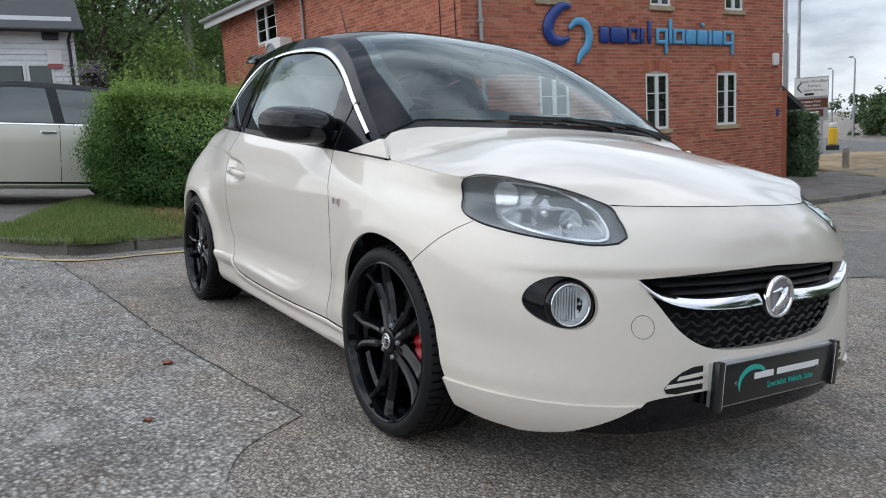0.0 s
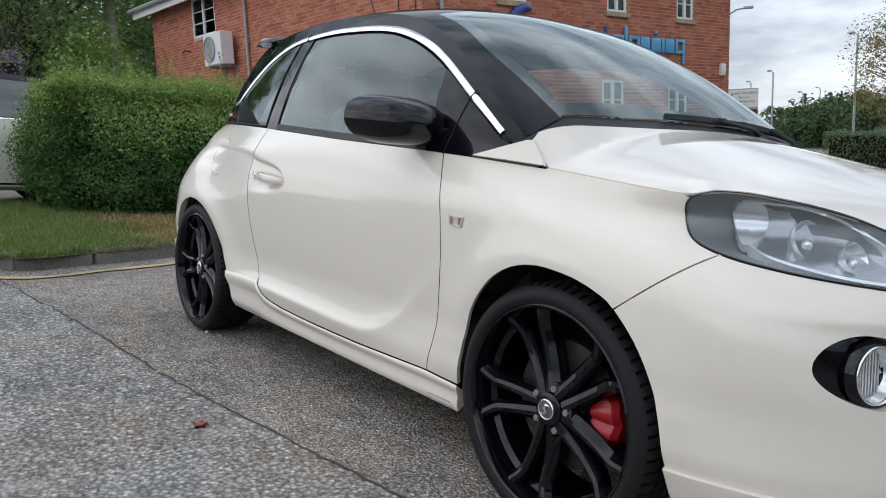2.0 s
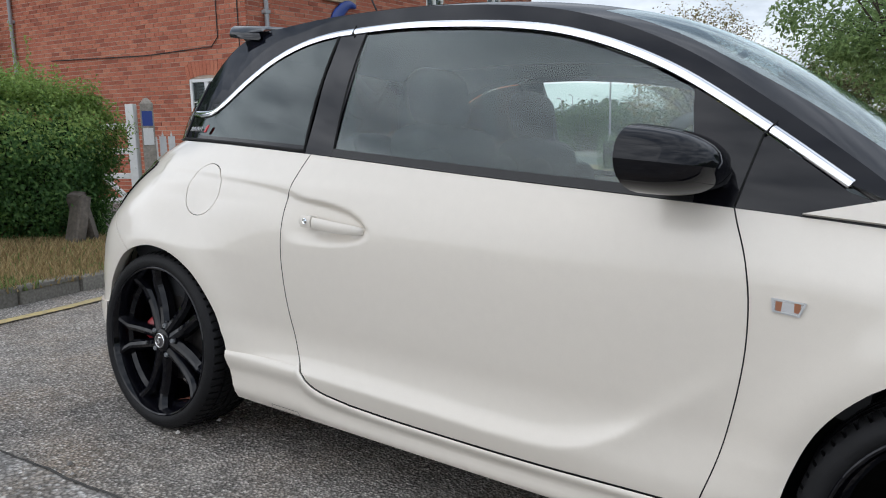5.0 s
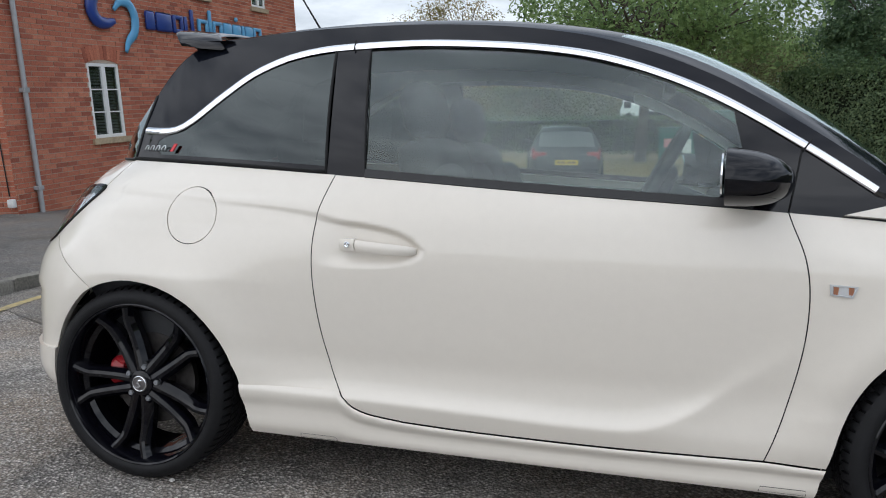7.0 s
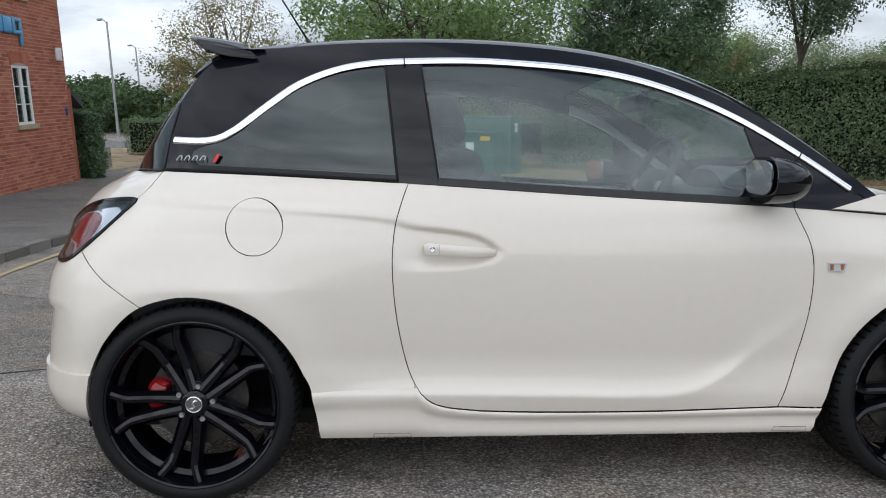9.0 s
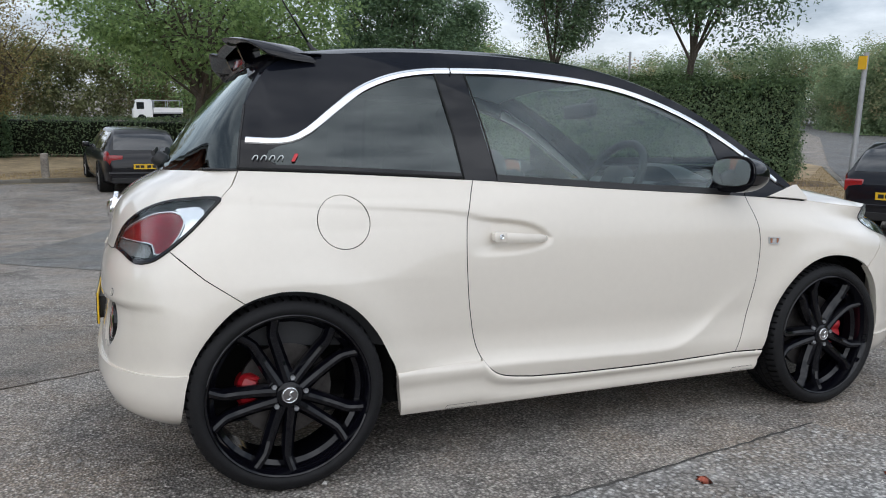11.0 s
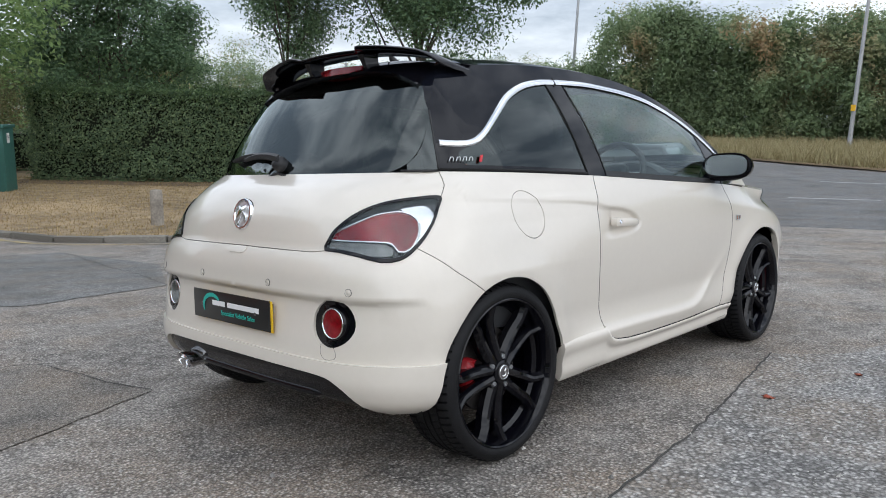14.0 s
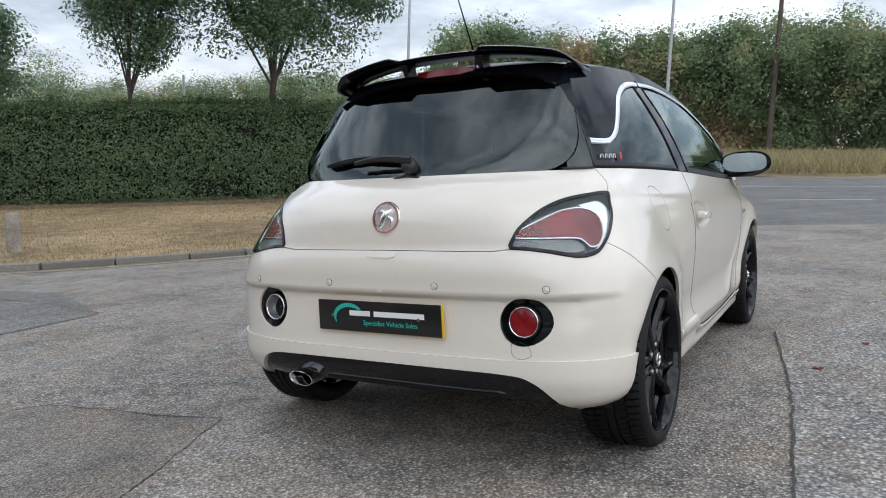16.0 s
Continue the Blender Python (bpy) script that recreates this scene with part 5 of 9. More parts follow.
def screen_side(s):
    return [(x, s * (float(edge_y(x)) - np.interp(x, [.26, .6, .955], [.075, .07, .13]))) for x in np.linspace(.26, .955, 20)]
screen = join(screen_side(1), screen_low, screen_side(-1)[::-1], screen_top[::-1])
sc = top_panel("windscreen", screen, GLASS_SCREEN, depth=0, step=.06)
band = inset(screen, .045)
top_panel("screen_band", screen, BLACK_GLOSS, label="black printed windscreen edge", holes=[band], lift=-.003, depth=0, step=.04)
cowl = join(edge_run(.955, 1.055, 1, n=7), [(1.06, .766)], bk, [(1.06, -.766)], edge_run(1.055, .955, -1, n=7), screen_low[::-1])
top_panel("scuttle", cowl, TRIM_BLACK, label="black plastic scuttle panel", depth=.01, lift=-.006)
rear_top = spline([(-1.225, .530), (-1.200, .495), (-1.188, .44), (-1.175, .3), (-1.165, 0), (-1.175, -.3), (-1.188, -.44), (-1.200, -.495), (-1.225, -.530)], .02)
rear_side = [(x, float(edge_y(x)) + .0008) for x in np.linspace(-1.24, -1.36, 16)]
rear_low = [(x, float(edge_y(x)) + .0008) for x in np.linspace(-1.37, -1.485, 24)]
rear_win = join(rear_side, rear_low, [(-1.489, 0)], [(x, -y) for x, y in rear_low[::-1]], [(x, -y) for x, y in rear_side[::-1]], rear_top[::-1])
v, f = fill(np.array(rear_win), (), .03)
skin("rear_window", v, f, on_rear, GLASS_DARK, car, "", 0)
bm = bmesh.new()
seal_run = join(rear_low[-8:], [(-1.487, 0)], [(x, -y) for x, y in rear_low[:-9:-1]])
tube(bm, [tuple(q) for q in on_top(np.array(seal_run))[0]], [float(np.interp(q[0], [-1.475, -1.45], [.0055, .0010])) for q in seal_run], 6)
part("window_seal", bm, TRIM_BLACK, car, "black rubber window seal", smooth=True)
roof = join(edge_run(-1.24, .955, 1, n=105), screen_side(1)[::-1], screen_top, screen_side(-1), edge_run(.955, -1.24, -1, n=105), rear_top[::-1])
top_panel("roof", roof, ROOF_BLACK, label="satin black roof", depth=.0, step=.04)

# cabin sides
CH = spline([(-1.245, 1.097), (-1.17, 1.094), (-1.11, 1.100), (-1.05, 1.130), (-.949, 1.21), (-.856, 1.277), (-.746, 1.324), (-.638, 1.347), (-.526, 1.356), (-.321, 1.362), (-.147, 1.356), (.024, 1.343), (.193, 1.316), (.363, 1.264), (.532, 1.188), (.724, 1.072), (.881, .968)], .025)
def under(x0, x1, d=.016, n=20):
    """Along the bottom of the chrome strip, or d below it."""
    xs, zs = [q[0] for q in CH], [q[1] for q in CH]
    return [(x, float(np.interp(x, xs, zs)) - d) for x in np.linspace(x0, x1, n)]
def sill_line(x0, x1, d, n=16):
    return [(x, float(ZB(x)) + d) for x in np.linspace(x0, x1, n)]
quarter_glass = join(sill_line(-1.16, -.545, .022), under(-.585, -1.02, .015), spline([(-1.02, 1.135), (-1.08, 1.098), (-1.13, 1.085), (-1.18, 1.065), (-1.19, 1.04), (-1.16, 1.024)], .02))
side_panel("quarter_glass", quarter_glass, GLASS_DARK, depth=0, lift=-.001)
door_glass = join(sill_line(-.425, .60, .022), line([(.60, float(ZB(.60)) + .022), (.555, 1.155)], .03), under(.555, -.475, .018, 40))
for pane in side_panel("door_glass", door_glass, GLASS_CLEAR, depth=0, lift=-.002) + [sc]:
    pane.visible_shadow = False
pillar = join(sill_line(-.545, -.425, .0, 4), under(-.475, -.585, .0, 4))
side_panel("b_pillar", pillar, BLACK_GLOSS, "gloss black door pillar", depth=.01)
c_low = join(sill_line(-1.272, -.545, .0, 30), sill_line(-.545, -1.16, .022, 24), spline([(-1.16, 1.024), (-1.19, 1.04), (-1.18, 1.065), (-1.13, 1.085), (-1.08, 1.098), (-1.02, 1.135)], .02)[1:], under(-1.02, -1.245, .0, 12), [(-1.258, 1.098)])
side_panel("quarter_trim", c_low, BLACK_GLOSS, "gloss black quarter trim", depth=.006)
rear_seam = line([(-1.275, 1.0), (-1.262, 1.098), (-1.239, float(ZE(-1.239)))], .02)
wrap = join(sill_line(-1.36, -1.275, 0.0, 8), rear_seam, [(x, float(ZE(x)) + .002) for x in np.linspace(-1.239, -1.358, 16)])
v, f = fill(np.array(wrap), (), .02)
for s in (1, -1):
    skin("rear_window_side", v, f, on_rear_side if s > 0 else mirrored(on_rear_side), GLASS_DARK, car, "dark glass wrapped round the corner", 0)
for s in (1, -1):
    bm = bmesh.new()
    run = on_side(np.array(join(sill_line(-1.372, -1.275, .002, 8), rear_seam)))[0] * (1, s, 1)
    tube(bm, [tuple(q) for q in run], .0042, 6)
    part("window_seal", bm, TRIM_BLACK, car, "black rubber window seal", smooth=True)
waist = join(sill_line(-.425, .60, 0.0, 30), sill_line(.60, -.425, .022, 30))
side_panel("waist_strip", waist, TRIM_BLACK, "black waist weatherstrip", depth=.008, lift=.003)
sail = join(sill_line(.60, 1.03, 0.0, 10), [(1.03, .905)], under(.881, .555, .015, 10), line([(.555, 1.155), (.60, float(ZB(.60)) + .022)], .03))
side_panel("mirror_sail", sail, BLACK_GLOSS, "gloss black mirror base panel", depth=.01)
above = join([(-1.258, 1.098)], under(-1.245, .881, .0, 80), [(1.03, .905)], [(x, float(ZE(x))) for x in np.linspace(1.04, -1.235, 90)])
side_panel("roof_side", above, ROOF_BLACK, "black roof side", depth=0)
for s in (1, -1):
    pl = on_side if s > 0 else mirrored(on_side)
    p, n = pl(np.array(CH))
    for k, (a, b) in enumerate(((0, nearest(CH, (-.536, 1.356))), (nearest(CH, (-.530, 1.356)), nearest(CH, (.718, 1.075))), (nearest(CH, (.728, 1.07)), len(CH) - 1))):
        bm = bmesh.new()
        rows = []
        for i in range(a, b + 1):
            t = p[min(i + 1, len(p) - 1)] - p[max(i - 1, 0)]
            t /= np.linalg.norm(t)
            u = np.cross(n[i], t)
            w = float(np.interp(CH[i][0], [-1.1, -.9, .2, .6], [.0115, .0125, .0122, .0105]))
            prof = ((-w, -.004), (-w, .003), (-w * .5, .007), (w * .5, .007), (w, .003), (w, -.004))
            rows.append([bm.verts.new(tuple(p[i] + u * a1 + n[i] * b1)) for a1, b1 in prof])
        for r0, r1 in zip(rows, rows[1:]):
            for j in range(6):
                bm.faces.new((r0[j], r0[(j + 1) % 6], r1[(j + 1) % 6], r1[j]))
        bm.faces.new(rows[0])
        bm.faces.new(rows[-1][::-1])
        bmesh.ops.recalc_face_normals(bm, faces=bm.faces)
        part("chrome_strip", bm, CHROME, car, "chrome window strip", angle=50)
    for x0 in (-.533, .722):
        i = nearest(CH, (x0, float(np.interp(x0, [q[0] for q in CH], [q[1] for q in CH]))))
        t = p[i + 1] - p[i - 1]
        u = np.cross(n[i], t / np.linalg.norm(t))
        bm = bmesh.new()
        tube(bm, [tuple(p[i] - u * .018 + n[i] * .006), tuple(p[i] + u * .018 + n[i] * .006)], .0024, 6)
        part("strip_joint", bm, DARK_VOID, car, "dark joint in the chrome strip")
    for run, rad in ((line([(-.547, float(ZB(-.547))), (-.587, 1.350)], .05), .0042), (line([(-.425, float(ZB(-.425)) + .02), (-.474, 1.355)], .05), .003), (sill_line(-1.275, -.55, .006, 20), .0055), (line([(.682, .912), (.715, 1.075)], .03), .0026)):
        bm = bmesh.new()
        tube(bm, [tuple(q) for q in pl(np.array(run))[0]], rad, 6)
        part("window_seal", bm, DARK_VOID, car, "black rubber window seal", smooth=True)
# ---------------------------------------------------------------- wheels
def wheel_kit(name, pitch=42.0, disc=.150):
    """A wheel round the y axis, its face towards -y: tyre, rim, five pairs of spokes, hub, disc."""
    ob = node(name, car)
    R, r = .308, .258
    bm = bmesh.new()
    prof = [(r - .012, -.096), (r - .002, -.107), (r + .004, -.111), (r + .010, -.114), (r + .020, -.1145), (R - .026, -.113), (R - .016, -.109), (R - .008, -.101), (R - .003, -.090), (R, -.078), (R, -.060), (R - .007, -.0595), (R - .007, -.052), (R, -.0515), (R, -.020), (R - .007, -.0195), (R - .007, -.011), (R, -.0105),
            (R, .0105), (R - .007, .011), (R - .007, .0195), (R, .020), (R, .0515), (R - .007, .052), (R - .007, .0595), (R, .060), (R, .078), (R - .003, .090), (R - .016, .109), (R - .035, .113), (r + .01, .113), (r - .012, .096)]
    blocks = 70
    rows = []
    for k in range(blocks):
        for f, sunk in ((0, 0), (.40, 0), (.70, 0), (.73, 1), (.97, 1)):
            a = 2 * math.pi * (k + f) / blocks
            row = []
            for rr, h in prof:
                rib = rr > R - .012 and .021 < abs(h) < .100
                c = a + (h - .02) * 1.1 if abs(h) < .06 else a + math.copysign(.044, h) + (h - math.copysign(.06, h)) * .35
                q = rr - (.0085 if sunk and rib and rr > R - .006 else .0030 if sunk and rib else 0)
                row.append(bm.verts.new((q * math.cos(c), h, q * math.sin(c))))
            rows.append(row)
    for k in range(len(rows)):
        p, q = rows[k], rows[(k + 1) % len(rows)]
        for i in range(len(prof) - 1):
            bm.faces.new((p[i], p[i + 1], q[i + 1], q[i]))
    bmesh.ops.recalc_face_normals(bm, faces=bm.faces)
    part("tyre", bm, RUBBER, ob, "black low-profile tyre", angle=28)
    bm = bmesh.new()
    lathe(bm, [(r - .004, -.100), (r + .001, -.108), (r - .003, -.111), (r - .008, -.108), (r - .013, -.096), (r - .018, -.080), (r - .020, -.055), (r - .034, -.045), (r - .036, -.010), (r - .030, .0), (r - .030, .09)], 96, "y")
    part("rim", bm, WHEEL_BLACK, ob, "gloss black rim", angle=30)
    for k in range(5):
        for sgn in (1, -1):
            bm = bmesh.new()
            rows = []
            for t in (0, .08, .18, .3, .42, .54, .64, .72, .78, .83, .88, .93, .97, 1.0):
                rad = .040 + (r - .006 - .040) * t
                bend = max(0, (t - .72) / .28)
                off = sgn * (.0170 + .025 * t + .028 * bend ** 1.25)
                yf = -.083 + .012 * math.sin(t * math.pi * .85) - .022 * t ** 2.2
                wd = .0200 + .0030 * (1 - t) ** 3 - .001 * t + .005 * bend ** 2
                prof = ((-wd * .85, .046), (-wd, .018), (-wd * .62, .004), (-wd * .05, 0), (wd * .45, .003), (wd, .018), (wd * .9, .046))
                rows.append([bm.verts.new((off + u * sgn, yf + d, rad)) for u, d in prof])
            for p0, p1 in zip(rows, rows[1:]):
                for j in range(7):
                    bm.faces.new((p0[j], p0[(j + 1) % 7], p1[(j + 1) % 7], p1[j]))
            bm.faces.new(rows[0])
            bm.faces.new(rows[-1][::-1])
            bmesh.ops.recalc_face_normals(bm, faces=bm.faces)
            sp = part("spoke", bm, WHEEL_BLACK, ob, angle=24)
            sp.matrix_basis = Matrix.Rotation(radians(90 - pitch - 72 * k), 4, "Y")
    bm = bmesh.new()
    lathe(bm, [(.060, -.030), (.058, -.062), (.050, -.070), (.042, -.072), (.040, -.084), (.034, -.087), (.0005, -.087)], 40, "y")
    part("hub", bm, WHEEL_BLACK, ob, angle=35)
    bm = bmesh.new()
    lathe(bm, [(.026, -.085), (.026, -.091), (.023, -.094), (.020, -.092), (.0005, -.093)], 32, "y")
    part("centre_cap", bm, STEEL, ob, "grey badge cap", angle=30)
    bm = bmesh.new()
    tube(bm, [(-.013, -.094, -.010), (-.004, -.096, -.012), (.006, -.096, -.004), (-.003, -.096, .004), (.004, -.096, .013), (.014, -.094, .011)], [.002, .004, .005, .005, .004, .002], 6)
    lathe(bm, [(.0215, -.0925), (.0232, -.0950), (.025, -.0925)], 32, "y")
    part("cap_figure", bm, CHROME, ob, "chrome cap ring and figure", smooth=True)
    for k in range(5):
        a = radians(pitch + 36 + 72 * k)
        bm = bmesh.new()
        lathe(bm, [(.0165, -.055), (.0165, -.076), (.0145, -.078), (.0125, -.074), (.0125, -.060)], 18, "y")
        pk = part("bolt_pocket", bm, WHEEL_BLACK, ob, angle=35)
        pk.matrix_basis = Matrix.Translation((.053 * math.cos(a), 0, .053 * math.sin(a)))
        bm = bmesh.new()
        lathe(bm, [(.0092, -.060), (.0092, -.080), (.0075, -.084), (.0042, -.084), (.004, -.080), (.0005, -.080)], 6, "y")
        nt = part("wheel_nut", bm, BOLT, ob, "steel wheel bolt")
        nt.matrix_basis = Matrix.Translation((.053 * math.cos(a), 0, .053 * math.sin(a)))
    bm = bmesh.new()
    lathe(bm, [(disc, -.016), (disc, .006), (.075, .006), (.075, -.016)], 56, "y", closed=True)
    lathe(bm, [(.078, -.016), (.074, -.044), (.0005, -.046)], 32, "y")
    part("brake_disc", bm, DISC_STEEL, ob, "brushed steel brake disc", angle=35)
    return ob


def caliper(wheel, angle, front):
    """A red floating caliper: bridge over the disc, two lugs and a ribbed outer face."""
    r0, r1 = (.086, .172) if front else (.090, .156)
    half = .50 if front else .44
    bm = bmesh.new()
    rows = []
    for t in np.linspace(-half, half, 19):
        a = angle + t
        u = t / half
        k = 1 - .20 * abs(u) ** 4
        notch = .010 * math.exp(-(u / .16) ** 2) + .006 * math.exp(-((abs(u) - .62) / .10) ** 2)
        y0 = -.046 + .010 * abs(u) ** 3 + notch
        rows.append([bm.verts.new((rr * math.cos(a), yy, rr * math.sin(a))) for rr, yy in ((r0 + .010, .02), (r0 + .006 * abs(u), y0 + .014), (r0 + .012, y0), (r1 * k - .030, y0 - .003), (r1 * k - .012, y0 + .002), (r1 * k, y0 + .018), (r1 * k, .02))])
    for a, b in zip(rows, rows[1:]):
        for j in range(7):
            bm.faces.new((a[j], a[(j + 1) % 7], b[(j + 1) % 7], b[j]))
    bm.faces.new(rows[0])
    bm.faces.new(rows[-1][::-1])
    bmesh.ops.recalc_face_normals(bm, faces=bm.faces)
    part("caliper", bm, RED_CALIPER, wheel, "red painted brake caliper", angle=32)


for front in (True, False):
    for s in (1, -1):
        wh = wheel_kit("wheel", 42.0 if s > 0 else 30.0, .160 if front else .148)
        turn = Matrix.Rotation(0.0 if s > 0 else math.pi, 4, "Z")
        wh.matrix_basis = Matrix.Translation((1.1555 if front else -1.1555, -s * .728, .308)) @ turn
        caliper(wh, (0.0 if front else math.pi * .97) if s > 0 else (math.pi if front else math.pi * .03), front)

# wheel wells and floor pan close the body from below
for x in (1.14, -1.145):
    for s in (1, -1):
        bm = bmesh.new()
        rows = []
        for a in np.linspace(-.25, math.pi + .25, 24):
            rows.append([bm.verts.new((x + .352 * math.cos(a), -s * yy, .305 + .352 * math.sin(a))) for yy in (.752, .50)])
        for a, b in zip(rows, rows[1:]):
            bm.faces.new((a[0], a[1], b[1], b[0]))
        bm.faces.new([r[1] for r in rows])
        part("wheel_liner", bm, DARK_VOID, car, "black wheel arch liner")
bm = bmesh.new()
box(bm, (-1.40, -.66, .19), (1.55, .66, .24))
box(bm, (-.75, -.74, .2), (.75, .74, .30))
part("underbody", bm, DARK_VOID, car, "dark underbody")
# ---------------------------------------------------------------- the hatchback: fittings
def loft(bm, rows, closed=True, caps=True):
    """Faces between rows of points."""
    rs = [[bm.verts.new(tuple(q)) for q in r] for r in rows]
    k = len(rs[0])
    for a, b in zip(rs, rs[1:]):
        for j in range(k if closed else k - 1):
            bm.faces.new((a[j], a[(j + 1) % k], b[(j + 1) % k], b[j]))
    if caps:
        bm.faces.new(rs[0][::-1])
        bm.faces.new(rs[-1])
    bmesh.ops.recalc_face_normals(bm, faces=bm.faces)
    return bm


def door_mirror(s):
    """Gloss black cap over a satin lower shell on a short foot; s = 1 for the right-hand door."""
    ob = node("door_mirror", car)
    def shell(z_cut, above):
        rows = []
        for t in np.linspace(0, 1, 14):
            x = .528 + .012 * (1 - t) + .152 * t
            k = max(.02, (1 - t ** 2.6) ** .5)
            cy, cz = -.893 + .035 * t, 1.010 - .010 * t
            hy, hz = .132 * k, .072 * k
            row = []
            for a in np.linspace(0, math.pi, 15):
                a = a if above else -a
                c, q = math.cos(a), math.sin(a)
                y = cy - hy * math.copysign(abs(c) ** .72, c)
                z = cz + (hz if above else hz * .92) * math.copysign(abs(q) ** .80, q) - .016
                if not above:
                    y += .022 * abs(q)
                row.append((x + (.035 * (1 - t) * (y + .78) / .24 if y < -.78 else 0), s * y, z))
            rows.append(row)
        return loft(bmesh.new(), rows, True, True)
    part("cap", shell(0, True), BLACK_GLOSS, ob, "gloss black mirror cap", angle=60)
    part("lower_shell", shell(0, False), BLACK_GLOSS, ob, "gloss black lower shell", angle=60)
    bm = bmesh.new()
    rows = []
    for t in np.linspace(0, 1, 6):
        y = -.745 - .10 * t
        rows.append([(x, s * y, z) for x, z in ((.555 - .03 * (1 - t), .938 + .012 * t), (.645 + .03 * (1 - t), .940 + .012 * t), (.652 + .03 * (1 - t), .975), (.62, 1.0), (.56, .995))])
    part("foot", loft(bm, rows), BLACK_GLOSS, ob, angle=50)
    bm = bmesh.new()
    rim = []
    for a in np.linspace(0, 2 * math.pi, 33)[:-1]:
        c, q = math.cos(a), math.sin(a)
        rim.append((-.890 - .112 * math.copysign(abs(c) ** .62, c), 1.002 + (.054 if q > 0 else .048) * math.copysign(abs(q) ** .70, q)))
    loft(bm, [[(.534 + .004 * u + (.035 * (y + .78) / .24 if y < -.78 else 0), s * y, z) for y, z in rim] for u in (-1, 0)])
    part("mirror_glass", bm, MIRROR, ob, "silvered mirror glass")


MIRROR = material("mirror_silver", (0.80, 0.82, 0.84), 0.02, 1.0)
SATIN_SILVER = material("satin_silver", (0.60, 0.61, 0.62), 0.35, 0.8)
for s in (1, -1):
    door_mirror(s)

# door handles
for s in (1, -1):
    ob = node("door_handle", car)
    bm = bmesh.new()
    rows = []
    for x in np.linspace(-.425, -.254, 14):
        t = (x + .425) / .171
        y = -.838 - .026 * math.sin(math.pi * min(1, .25 + .62 * t)) ** .8 + .012 * t ** 6
        h = .0165 - .002 * t - .006 * t ** 8
        z = .782 - .010 * t
        rows.append([(x, s * yy, z + zz) for yy, zz in ((y + .016, -h * .8), (y + .004, -h), (y, -h * .5), (y - .001, h * .4), (y + .004, h), (y + .016, h * .8))])
    part("grip", loft(bm, rows), PAINT, ob, angle=60)
    bm = bmesh.new()
    rows = []
    for x, k in ((-.470, .6), (-.466, .92), (-.455, 1), (-.430, 1), (-.427, .95)):
        rows.append([(x, s * yy, .784 + zz * k) for yy, zz in ((-.832, -.016), (-.853 - .004 * k, -.017), (-.858 - .004 * k, 0), (-.853 - .004 * k, .017), (-.832, .016))])
    part("lock_cover", loft(bm, rows), PAINT, ob, angle=50)
    bm = bmesh.new()
    lathe(bm, [(.0085, -.002), (.0085, .002), (.0066, .0026), (.006, .001), (.0005, .001)], 20, "z")
    box(bm, (-.001, -.0035, .001), (.001, .0035, .0018))
    o = part("keyhole", bm, CHROME, ob, "chrome lock cylinder", smooth=True)
    o.matrix_basis = Matrix.Translation((-.446, s * -.8625, .785)) @ Matrix.Rotation(s * math.pi / 2, 4, "X")
# side repeaters
for s in (1, -1):
    pl = on_flank if s > 0 else mirrored(on_flank)
    rep = node("side_repeater", car)
    out = at_x([(.776, .745), (.779, .719), (.828, .714), (.838, .742)])
    v, f = fill(out, [inset(out, .0035)], .02)
    skin("frame", v, f, raised(pl, .005), SATIN_SILVER, rep, "silver frame", .006)
    v, f = fill(inset(out, .003), (), .02)
    skin("lens", v, f, raised(pl, .0035), LAMP_SILVER, rep, "clear lens", .003)
    for a, b in ((.784, .795), (.817, .828)):
        v, f = fill(at_x([(a, .740), (a + .001, .722), (b, .721), (b + .001, .739)]), (), .02)
        skin("amber_bulb", v, f, raised(pl, .0042), AMBER, rep, "amber reflector", 0)

# roof spoiler on four struts, with the high brake light below it
wing = node("roof_spoiler", car)
rows = []
for y in np.linspace(-.545, .545, 81):
    a = abs(y) / .545
    zt = 1.472 - .062 * a ** 2.3 - .030 * max(0, (a - .86) / .14) ** 2
    step = 1 / (1 + math.exp((abs(y) - .19) / .006))
    xr = -1.275 + .032 * step + .065 * a * a + .05 * max(0, (a - .80) / .20) ** 2
    xf = -1.105 + .11 * a ** 5
    zr = zt + .010 - .012 * step
    rows.append([(xf, y, zt - .014), (xf - .012, y, zt - .004), ((xf + xr) / 2, y, zt + .003), (xr + .01, y, zr), (xr, y, zr - .004), (xr + .006, y, zr - .013), ((xf + xr) / 2, y, zt - .013), (xf - .012, y, zt - .019)])
part("blade", loft(bmesh.new(), rows), BLACK_GLOSS, wing, "gloss black spoiler blade", angle=80)
for s in (1, -1):
    bm = bmesh.new()
    rows = []
    for t in np.linspace(0, 1, 6):
        y = s * (.470 + .058 * t)
        z = 1.345 + .048 * t
        rows.append([(-1.135 + .02 * (1 - t), y, z), (-1.08, y + s * .006, z), (-.975 + .02 * (1 - t), y + s * .002, z), (-.975 + .02 * (1 - t), y - s * .03, z), (-1.08, y - s * .035, z), (-1.13, y - s * .03, z)])
    part("end_fin", loft(bm, rows), BLACK_GLOSS, wing, angle=85)
    for yy in (.17,):
        bm = bmesh.new()
        zt = 1.472 - .062 * (yy / .545) ** 2.3 - .016
        rows = [[(x, s * yy + dy, z) for x, dy in ((-1.165 - .02 * k, -w), (-1.105 - .01 * k, -w * .6), (-1.105 - .01 * k, w * .6), (-1.165 - .02 * k, w))] for k, (w, z) in enumerate(((.020, 1.375), (.009, (1.365 + zt) / 2), (.018, zt)))]
        part("strut", loft(bm, rows), BLACK_GLOSS, wing, angle=60)
